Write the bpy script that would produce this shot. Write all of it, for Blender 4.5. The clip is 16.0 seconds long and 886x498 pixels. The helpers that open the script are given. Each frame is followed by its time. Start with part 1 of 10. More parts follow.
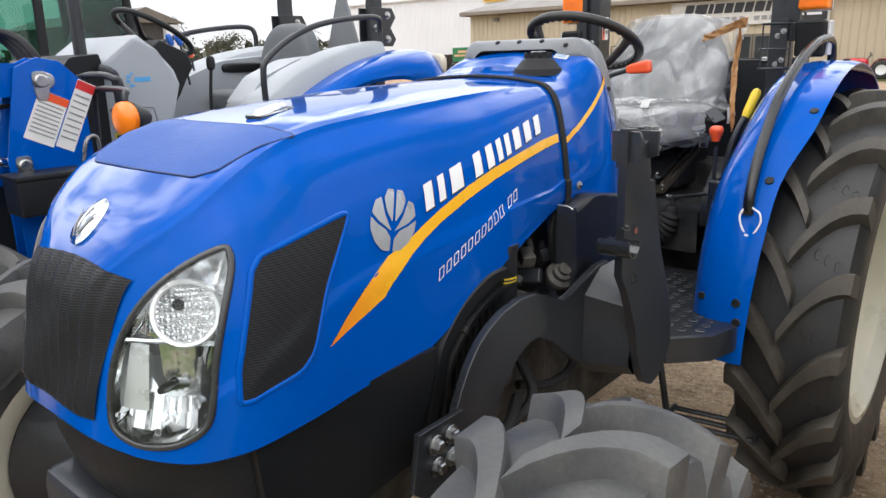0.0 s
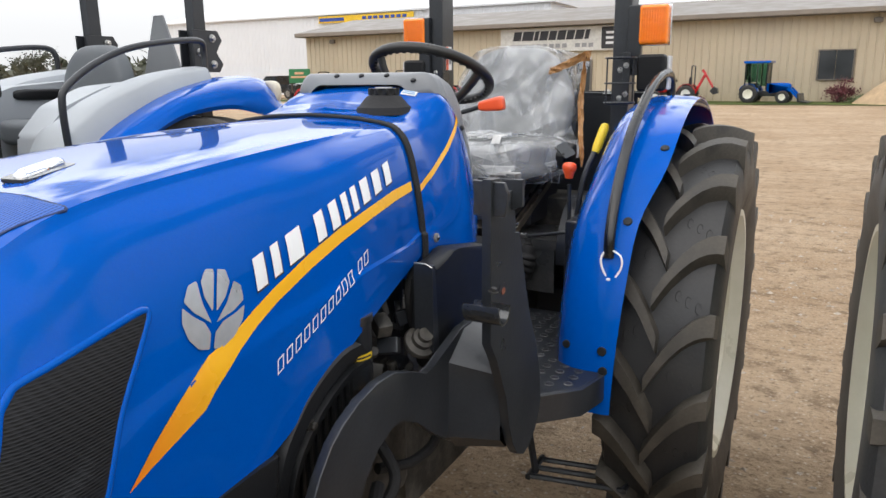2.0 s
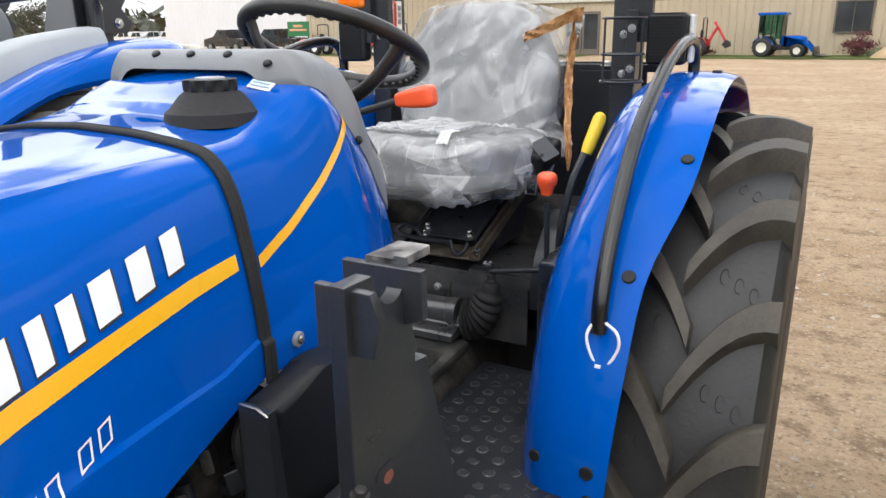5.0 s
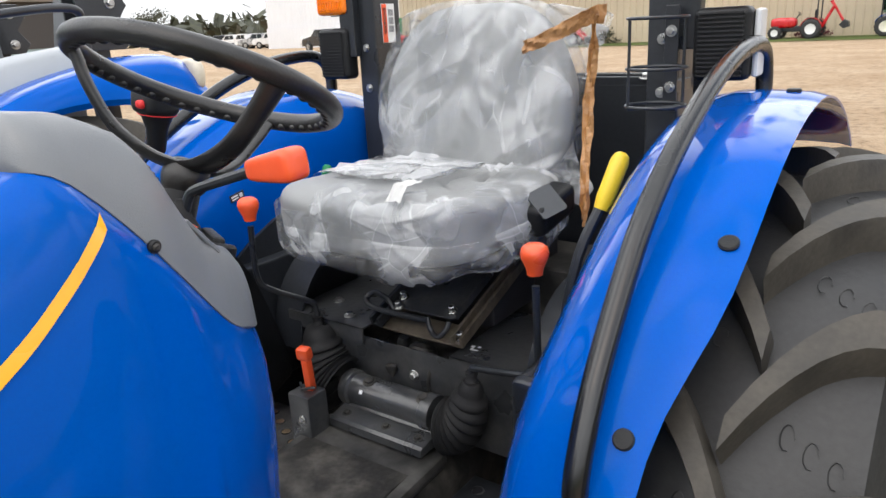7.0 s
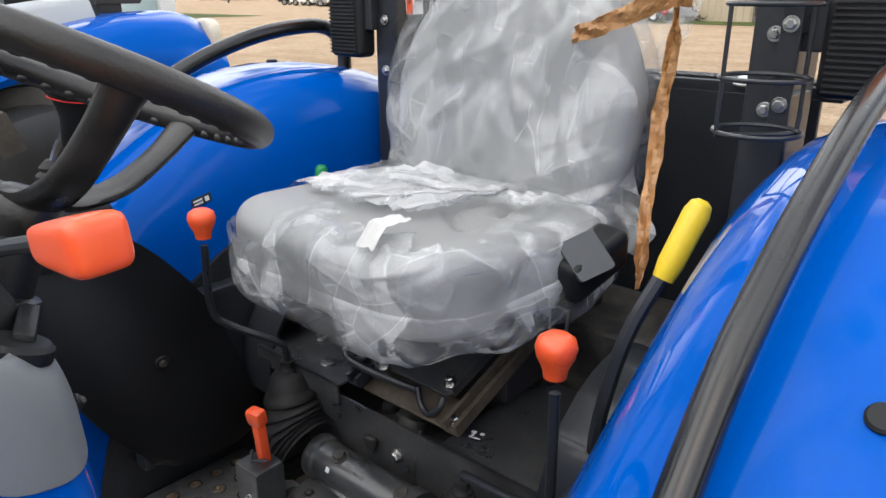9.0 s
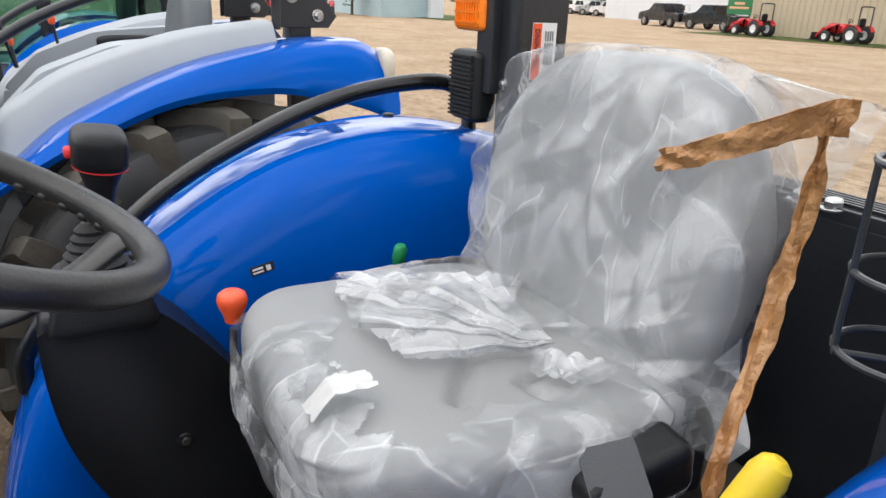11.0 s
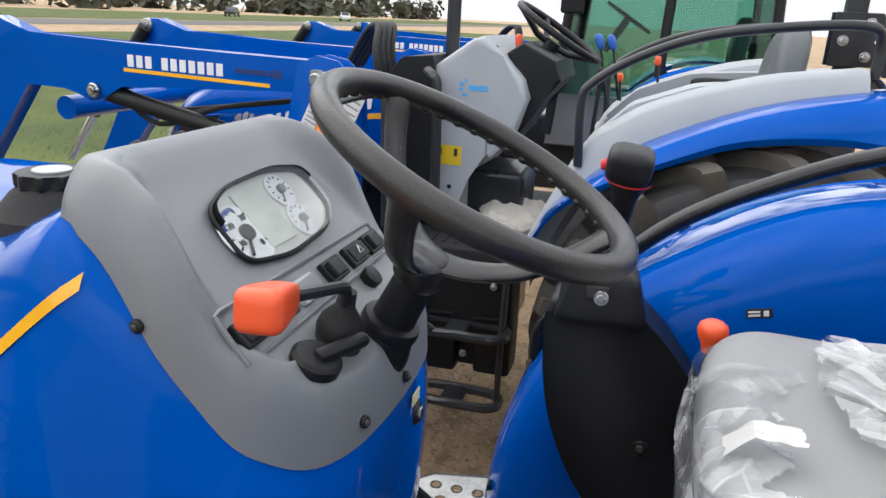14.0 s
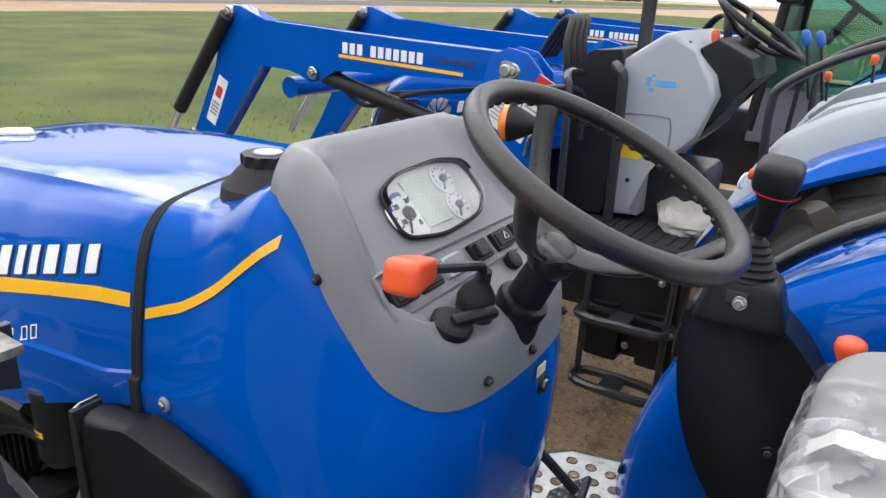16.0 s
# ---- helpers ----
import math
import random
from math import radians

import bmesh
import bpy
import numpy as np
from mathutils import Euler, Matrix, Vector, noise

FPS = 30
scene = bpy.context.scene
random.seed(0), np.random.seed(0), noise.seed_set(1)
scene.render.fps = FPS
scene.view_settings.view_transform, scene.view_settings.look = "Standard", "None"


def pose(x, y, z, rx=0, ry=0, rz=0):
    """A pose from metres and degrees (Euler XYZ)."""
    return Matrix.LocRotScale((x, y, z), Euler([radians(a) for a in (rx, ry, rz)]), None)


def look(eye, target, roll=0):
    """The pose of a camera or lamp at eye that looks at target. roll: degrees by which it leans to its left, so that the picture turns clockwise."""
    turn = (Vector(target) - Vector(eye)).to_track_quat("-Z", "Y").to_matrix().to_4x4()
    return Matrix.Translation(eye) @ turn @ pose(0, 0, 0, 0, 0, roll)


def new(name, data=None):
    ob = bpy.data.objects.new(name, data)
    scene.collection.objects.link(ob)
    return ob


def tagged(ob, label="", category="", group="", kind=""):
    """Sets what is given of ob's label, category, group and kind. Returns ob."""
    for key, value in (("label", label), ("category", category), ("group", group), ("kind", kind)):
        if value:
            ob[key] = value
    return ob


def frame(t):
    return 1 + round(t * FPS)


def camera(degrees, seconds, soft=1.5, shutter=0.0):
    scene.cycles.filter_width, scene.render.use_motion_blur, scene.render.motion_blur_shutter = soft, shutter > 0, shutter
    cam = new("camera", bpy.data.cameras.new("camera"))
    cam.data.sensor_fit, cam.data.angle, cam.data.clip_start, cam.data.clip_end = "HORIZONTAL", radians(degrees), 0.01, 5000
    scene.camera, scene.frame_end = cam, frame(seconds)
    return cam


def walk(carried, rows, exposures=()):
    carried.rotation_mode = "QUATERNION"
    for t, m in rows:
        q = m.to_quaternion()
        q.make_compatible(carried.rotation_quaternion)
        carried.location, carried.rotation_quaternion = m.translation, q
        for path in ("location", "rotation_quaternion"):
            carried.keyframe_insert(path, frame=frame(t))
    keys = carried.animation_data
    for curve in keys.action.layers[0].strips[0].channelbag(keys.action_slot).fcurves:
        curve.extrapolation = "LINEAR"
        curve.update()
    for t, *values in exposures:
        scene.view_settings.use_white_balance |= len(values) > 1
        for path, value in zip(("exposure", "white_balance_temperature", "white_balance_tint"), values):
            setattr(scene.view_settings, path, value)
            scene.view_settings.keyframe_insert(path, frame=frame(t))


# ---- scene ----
cam = camera(63.6, 16.0)
PATH = [
    (0, (1.21, -1.663, 1.55), (-0.045, -0.194, 1.033), -1.3),
    (0.5, (1.228, -1.657, 1.552), (0.014, -0.149, 1.05), -1.5),
    (1, (1.234, -1.634, 1.556), (0.11, -0.052, 1.074), -1.3),
    (1.5, (1.184, -1.562, 1.558), (0.177, 0.102, 1.091), -1.0),
    (2, (1.058, -1.46, 1.584), (0.152, 0.26, 1.115), -0.7),
    (2.5, (0.97, -1.374, 1.6), (0.112, 0.36, 1.093), -0.9),
    (3, (0.994, -1.202, 1.59), (0.132, 0.505, 1.005), -1.2),
    (3.5, (1.06, -1.033, 1.582), (0.172, 0.634, 0.923), -1.7),
    (4, (1.043, -0.919, 1.568), (0.142, 0.729, 0.882), -1.7),
    (4.5, (0.953, -0.805, 1.593), (0.052, 0.858, 0.941), -1.3),
    (5, (0.888, -0.731, 1.62), (-0.018, 0.953, 1.031), -0.8),
    (5.2, (0.876, -0.697, 1.625), (-0.039, 0.989, 1.062), -0.8),
    (7.3, (0.867, -0.137, 1.655), (-0.286, 1.377, 1.04), -3.0),
    (7.5, (0.822, -0.122, 1.659), (-0.34, 1.381, 1.032), -2.8),
    (8, (0.759, -0.064, 1.655), (-0.412, 1.421, 1.003), -1.8),
    (8.2, (0.753, -0.01, 1.641), (-0.424, 1.467, 0.982), -1.5),
    (10.3, (0.65, 0.41, 1.715), (-0.826, 1.577, 1.037), 1.5),
    (10.5, (0.653, 0.452, 1.727), (-0.869, 1.56, 1.052), 1.6),
    (11, (0.675, 0.533, 1.744), (-0.964, 1.464, 1.074), 2.3),
    (11.5, (0.664, 0.545, 1.725), (-1.084, 1.251, 1.057), 3.1),
    (12, (0.627, 0.512, 1.736), (-1.209, 0.946, 1.072), 3.7),
    (12.5, (0.651, 0.586, 1.746), (-1.232, 0.726, 1.084), 3.7),
    (13, (0.682, 0.65, 1.754), (-1.204, 0.522, 1.099), 3.2),
    (13.5, (0.71, 0.629, 1.747), (-1.158, 0.297, 1.115), 2.9),
    (14, (0.74, 0.61, 1.734), (-1.094, 0.1, 1.118), 2.8),
    (14.5, (0.764, 0.697, 1.731), (-1.02, 0.039, 1.111), 2.7),
    (15, (0.799, 0.761, 1.744), (-0.929, -0.022, 1.109), 2.7),
    (15.5, (0.811, 0.73, 1.761), (-0.855, -0.158, 1.1), 2.9),
    (16, (0.826, 0.712, 1.782), (-0.78, -0.264, 1.097), 3.0),
]
walk(cam, [(t, look(eye, target, roll)) for t, eye, target, roll in PATH],
     [(0.0, -0.38), (1.5, -0.44), (2.5, -0.54), (3.2, -0.48), (4.0, -0.14), (4.6, -0.16), (5.2, -0.32), (7.5, -0.24), (8.2, -0.26), (10.5, -0.40), (12.0, -0.40), (14.0, -0.40), (16.0, -0.34)])

# ---- sky and sun: a hazy, bright overcast day ----
world = bpy.data.worlds.new("sky")
scene.world = world
world.use_nodes = True
wn, wl = world.node_tree.nodes, world.node_tree.links
sky = wn.new("ShaderNodeTexSky")
sky.sky_type, sky.sun_disc = "NISHITA", False
sky.sun_elevation, sky.sun_rotation = radians(52), radians(150)
sky.air_density, sky.dust_density = 1.0, 4.0
clouds = wn.new("ShaderNodeTexNoise")
clouds.inputs["Scale"].default_value, clouds.inputs["Detail"].default_value = 3.2, 7.0
clouds.inputs["Roughness"].default_value = 0.55
cover = wn.new("ShaderNodeValToRGB")
cover.color_ramp.elements[0].position, cover.color_ramp.elements[1].position = 0.43, 0.52
cover.color_ramp.elements[0].color, cover.color_ramp.elements[1].color = (0.15, 0.15, 0.15, 1), (1, 1, 1, 1)
blend = wn.new("ShaderNodeMix")
blend.data_type = "RGBA"
blend.inputs["B"].default_value = (15.5, 15.7, 16.0, 1)
wl.new(clouds.outputs["Fac"], cover.inputs["Fac"])
haze, veil = wn.new("ShaderNodeMapRange"), wn.new("ShaderNodeMath")
veil.operation = "MAXIMUM"
haze.inputs["From Min"].default_value, haze.inputs["From Max"].default_value = 0.12, 0.34
haze.inputs["To Min"].default_value, haze.inputs["To Max"].default_value = 1.0, 0.0
wl.new(cover.outputs["Color"], veil.inputs[0])
wl.new(haze.outputs["Result"], veil.inputs[1])
wl.new(veil.outputs["Value"], blend.inputs["Factor"])
wl.new(sky.outputs["Color"], blend.inputs["A"])
heading, parts3, rise, lifted = wn.new("ShaderNodeTexCoord"), wn.new("ShaderNodeSeparateXYZ"), wn.new("ShaderNodeMapRange"), wn.new("ShaderNodeVectorMath")
wl.new(heading.outputs["Generated"], parts3.inputs["Vector"])
wl.new(parts3.outputs["Z"], rise.inputs["Value"])
wl.new(parts3.outputs["Z"], haze.inputs["Value"])
rise.interpolation_type = "SMOOTHSTEP"
rise.inputs["From Min"].default_value, rise.inputs["From Max"].default_value = 0.03, 0.42
rise.inputs["To Min"].default_value, rise.inputs["To Max"].default_value = 1.0, 2.6
lifted.operation = "SCALE"
wl.new(blend.outputs["Result"], lifted.inputs[0])
wl.new(rise.outputs["Result"], lifted.inputs["Scale"])
wl.new(lifted.outputs["Vector"], wn["Background"].inputs["Color"])
wn["Background"].inputs["Strength"].default_value = 0.085
sun = new("sun", bpy.data.lights.new("sun", "SUN"))
sun.data.energy, sun.data.angle, sun.data.color = 0.9, radians(60), (1.0, 0.95, 0.88)
sun.matrix_world = look((0, 0, 20), (0 - 20 * math.tan(radians(38)) * math.sin(radians(150)) * -1, 20 * math.tan(radians(38)) * math.cos(radians(150)) * -1, 0))


# ---- materials ----
def mat(name, color, rough=0.5, metal=0.0, vary=0.12, scale=6.0, bump=0.0, bscale=60.0, coat=0.0, second=None, amount=0.5, rvary=0.1, alpha=1.0, trans=0.0, spec=0.5, dist=0.002):
    """A surface with two scales of variation in its colour, uneven gloss and fine relief."""
    m = bpy.data.materials.new(name)
    m.use_nodes = True
    n, l = m.node_tree.nodes, m.node_tree.links
    b = n["Principled BSDF"]
    place = n.new("ShaderNodeTexCoord")
    big, fine = n.new("ShaderNodeTexNoise"), n.new("ShaderNodeTexNoise")
    big.inputs["Scale"].default_value, big.inputs["Detail"].default_value = scale, 5.0
    fine.inputs["Scale"].default_value, fine.inputs["Detail"].default_value = bscale, 3.0
    for t in (big, fine):
        l.new(place.outputs["Object"], t.inputs["Vector"])
    ramp = n.new("ShaderNodeValToRGB")
    dark = [c * (1 - vary) for c in color[:3]]
    light = second or [min(1, c * (1 + vary)) for c in color[:3]]
    ramp.color_ramp.elements[0].color, ramp.color_ramp.elements[1].color = (*dark, 1), (*light, 1)
    ramp.color_ramp.elements[0].position, ramp.color_ramp.elements[1].position = amount - 0.2, amount + 0.2
    mixed = n.new("ShaderNodeMix")
    mixed.data_type, mixed.blend_type = "RGBA", "OVERLAY"
    mixed.inputs["Factor"].default_value = min(0.6, vary * 1.5)
    l.new(big.outputs["Fac"], ramp.inputs["Fac"])
    l.new(ramp.outputs["Color"], mixed.inputs["A"])
    l.new(fine.outputs["Color"], mixed.inputs["B"])
    grey = n.new("ShaderNodeRGBToBW")
    l.new(fine.outputs["Color"], grey.inputs["Color"])
    l.new(grey.outputs["Val"], mixed.inputs["B"])
    l.new(mixed.outputs["Result"], b.inputs["Base Color"])
    span = n.new("ShaderNodeMapRange")
    span.inputs["To Min"].default_value, span.inputs["To Max"].default_value = max(0.02, rough - rvary), min(1, rough + rvary)
    span.inputs["From Min"].default_value, span.inputs["From Max"].default_value = 0.3, 0.7
    l.new(big.outputs["Fac"], span.inputs["Value"])
    l.new(span.outputs["Result"], b.inputs["Roughness"])
    b.inputs["Metallic"].default_value = metal
    b.inputs["Coat Weight"].default_value, b.inputs["Coat Roughness"].default_value = coat, 0.04
    b.inputs["Alpha"].default_value, b.inputs["Transmission Weight"].default_value = alpha, trans
    b.inputs["Specular IOR Level"].default_value = spec
    if bump:
        relief = n.new("ShaderNodeBump")
        relief.inputs["Strength"].default_value, relief.inputs["Distance"].default_value = bump, dist
        l.new(fine.outputs["Fac"], relief.inputs["Height"])
        l.new(relief.outputs["Normal"], b.inputs["Normal"])
    return m


BLUE = mat("blue_paint", (0.0, 0.076, 0.40), 0.22, 0.0, 0.05, 3.0, 0.02, 300, coat=1.0, rvary=0.04, spec=0.0)
BLUE_DULL = mat("blue_paint_weathered", (0.0, 0.09, 0.42), 0.35, 0.0, 0.08, 3.0, 0.05, 200, coat=0.5, spec=0.0)
BLACK = mat("black_painted_steel", (0.020, 0.0225, 0.027), 0.36, 0.0, 0.25, 5.0, 0.15, 120, coat=0.22, spec=0.4)
GLOSS_BLACK = mat("glossy_black_tube", (0.008, 0.0085, 0.0095), 0.24, 0.0, 0.2, 8.0, 0.05, 150, spec=0.55)
GRIP_BLACK = mat("worn_black_wheel_rim", (0.015, 0.0148, 0.015), 0.36, 0.0, 0.3, 14.0, 0.2, 300, second=(0.033, 0.030, 0.028), amount=0.6, spec=0.5)
PLASTIC = mat("black_plastic", (0.0105, 0.0112, 0.0125), 0.42, 0.0, 0.2, 5.0, 0.25, 420, spec=0.26)
RUBBER = mat("black_rubber", (0.018, 0.018, 0.019), 0.7, 0.0, 0.25, 8.0, 0.3, 160, spec=0.3)
TYRE = mat("tyre_rubber", (0.021, 0.022, 0.024), 0.5, 0.0, 0.25, 7.0, 0.35, 110, second=(0.034, 0.033, 0.032), amount=0.58, spec=0.45)
LUG = mat("worn_tyre_lug", (0.040, 0.036, 0.030), 0.6, 0.0, 0.3, 9.0, 0.4, 110, second=(0.075, 0.066, 0.053), amount=0.5, spec=0.4)
TYRE_GREY = mat("dusty_tyre_rubber", (0.052, 0.055, 0.060), 0.55, 0.0, 0.25, 6.0, 0.35, 110, second=(0.11, 0.108, 0.10), amount=0.58)
CREAM = mat("cream_wheel_paint", (0.66, 0.64, 0.52), 0.35, 0.0, 0.06, 5.0, 0.05, 150, second=(0.72, 0.70, 0.6))
GREY = mat("grey_moulded_plastic", (0.165, 0.175, 0.187), 0.38, 0.0, 0.06, 4.0, 0.35, 700, spec=0.6, dist=0.0008)
GREY_LIGHT = mat("light_grey_moulded_plastic", (0.35, 0.375, 0.40), 0.5, 0.0, 0.06, 3.0, 0.2, 500)
VINYL = mat("grey_seat_vinyl", (0.24, 0.245, 0.245), 0.5, 0.0, 0.08, 6.0, 0.3, 500, dist=0.001)
VINYL_DARK = mat("dark_grey_seat_vinyl", (0.09, 0.1, 0.11), 0.55, 0.0, 0.1, 6.0, 0.3, 400)
ORANGE = mat("orange_plastic", (0.78, 0.09, 0.022), 0.36, 0.0, 0.08, 9.0, 0.05, 200, coat=0.2)
YELLOW = mat("yellow_plastic", (0.70, 0.50, 0.02), 0.4, 0.0, 0.08, 9.0, 0.05, 200)
GREEN = mat("green_plastic", (0.01, 0.22, 0.07), 0.4, 0.0, 0.1, 9.0)
AMBER = mat("amber_lens", (0.95, 0.22, 0.008), 0.18, 0.0, 0.1, 12.0, 0.6, 90, coat=0.5)
CHROME = mat("chrome", (0.78, 0.79, 0.8), 0.07, 1.0, 0.04, 8.0, rvary=0.03)
STEEL = mat("zinc_plated_steel", (0.42, 0.42, 0.41), 0.3, 1.0, 0.15, 14.0, 0.1, 200)
CAST = mat("dusty_cast_metal", (0.045, 0.043, 0.04), 0.55, 0.3, 0.35, 18.0, 0.4, 90, second=(0.13, 0.12, 0.105), amount=0.62)
FLOOR_DUST = mat("scuffed_black_floor", (0.022, 0.022, 0.022), 0.45, 0.0, 0.4, 12.0, 0.35, 60, second=(0.085, 0.082, 0.077), amount=0.55, spec=0.5)
SCUFFED = mat("scuffed_black_paint", (0.055, 0.058, 0.063), 0.34, 0.0, 0.35, 16.0, 0.3, 90, second=(0.085, 0.083, 0.08), amount=0.66, spec=0.6, coat=0.3)
SILVER = mat("silver_decal", (0.38, 0.40, 0.43), 0.3, 0.35, 0.12, 9.0)
WHITE = mat("white_decal", (0.78, 0.79, 0.80), 0.35, 0.0, 0.03, 10.0)
GOLD = mat("orange_yellow_decal", (0.86, 0.42, 0.015), 0.3, 0.0, 0.05, 3.0, second=(0.9, 0.48, 0.02), coat=0.4)


def fading(name, tail, body, low, high):
    """A decal whose print runs from one colour at its tail to another along y."""
    m = mat(name, body, 0.3, 0.0, 0.05, 3.0, coat=0.4)
    n, l = m.node_tree.nodes, m.node_tree.links
    place, split, span, mix = n.new("ShaderNodeTexCoord"), n.new("ShaderNodeSeparateXYZ"), n.new("ShaderNodeMapRange"), n.new("ShaderNodeMix")
    span.inputs["From Min"].default_value, span.inputs["From Max"].default_value = low, high
    mix.data_type = "RGBA"
    mix.inputs["A"].default_value, mix.inputs["B"].default_value = (*tail, 1), (*body, 1)
    l.new(place.outputs["Object"], split.inputs["Vector"])
    l.new(split.outputs["Y"], span.inputs["Value"])
    l.new(span.outputs["Result"], mix.inputs["Factor"])
    l.new(mix.outputs["Result"], n["Principled BSDF"].inputs["Base Color"])
    return m


GOLD_FADE = fading("orange_to_yellow_decal", (0.80, 0.19, 0.012), (0.88, 0.45, 0.016), -0.96, -0.76)
PAPER = mat("white_paper", (0.72, 0.72, 0.7), 0.6, 0.0, 0.05, 20.0)
TAPE = mat("brown_kraft_tape", (0.36, 0.165, 0.055), 0.30, 0.0, 0.15, 12.0, 1.0, 60, second=(0.46, 0.245, 0.095), dist=0.008)
INK = mat("dark_ink_and_hole_shade", (0.02, 0.02, 0.025), 0.5)
INK_GREY = mat("grey_ink", (0.25, 0.25, 0.26), 0.5)
INK_RED = mat("red_ink", (0.55, 0.02, 0.02), 0.45)
RED = mat("red_paint", (0.50, 0.012, 0.018), 0.3, 0.0, 0.15, 3.0, coat=0.5)
TAN = mat("tan_metal_siding", (0.46, 0.39, 0.28), 0.5, 0.0, 0.06, 0.5, 0.05, 20)
TAN_DARK = mat("brown_roof_trim", (0.14, 0.12, 0.10), 0.5, 0.0, 0.1, 1.0)
SIDING = mat("white_metal_siding", (0.66, 0.67, 0.69), 0.5, 0.0, 0.03, 0.4)
SIDING_BLUE = mat("pale_blue_block_wall", (0.36, 0.47, 0.50), 0.7, 0.0, 0.08, 0.8)
DARK_GLASS = mat("dark_window_glass", (0.03, 0.035, 0.04), 0.08, 0.0, 0.2, 1.0, spec=0.8)
LEAF = mat("green_foliage", (0.045, 0.085, 0.022), 0.6, 0.0, 0.4, 1.5, second=(0.09, 0.13, 0.035))
LEAF_DARK = mat("dark_foliage", (0.035, 0.04, 0.025), 0.6, 0.0, 0.4, 1.0, second=(0.07, 0.075, 0.04))
LEAF_RED = mat("red_foliage", (0.10, 0.02, 0.028), 0.6, 0.0, 0.4, 3.0, second=(0.17, 0.04, 0.05))
BARK = mat("bark", (0.08, 0.06, 0.045), 0.85, 0.0, 0.3, 9.0, 0.6, 30)
SAND = mat("sand_heap", (0.42, 0.30, 0.18), 0.9, 0.0, 0.2, 2.0, 0.6, 12, dist=0.03)
ASPHALT = mat("asphalt", (0.09, 0.088, 0.085), 0.85, 0.0, 0.15, 0.3)


def glass_mat(name, tint, rough=0.03):
    m = bpy.data.materials.new(name)
    m.use_nodes = True
    n, l = m.node_tree.nodes, m.node_tree.links
    clear, gloss, mixed, f = n.new("ShaderNodeBsdfTransparent"), n.new("ShaderNodeBsdfGlossy"), n.new("ShaderNodeMixShader"), n.new("ShaderNodeFresnel")
    clear.inputs["Color"].default_value = (*tint, 1)
    gloss.inputs["Roughness"].default_value = rough
    f.inputs["IOR"].default_value = 1.5
    l.new(f.outputs["Fac"], mixed.inputs["Fac"])
    l.new(clear.outputs["BSDF"], mixed.inputs[1])
    l.new(gloss.outputs["BSDF"], mixed.inputs[2])
    l.new(mixed.outputs["Shader"], n["Material Output"].inputs["Surface"])
    return m


GLASS = glass_mat("clear_glass", (0.95, 0.97, 0.97))
GLASS_GREEN = glass_mat("green_tinted_glass", (0.55, 0.74, 0.68))


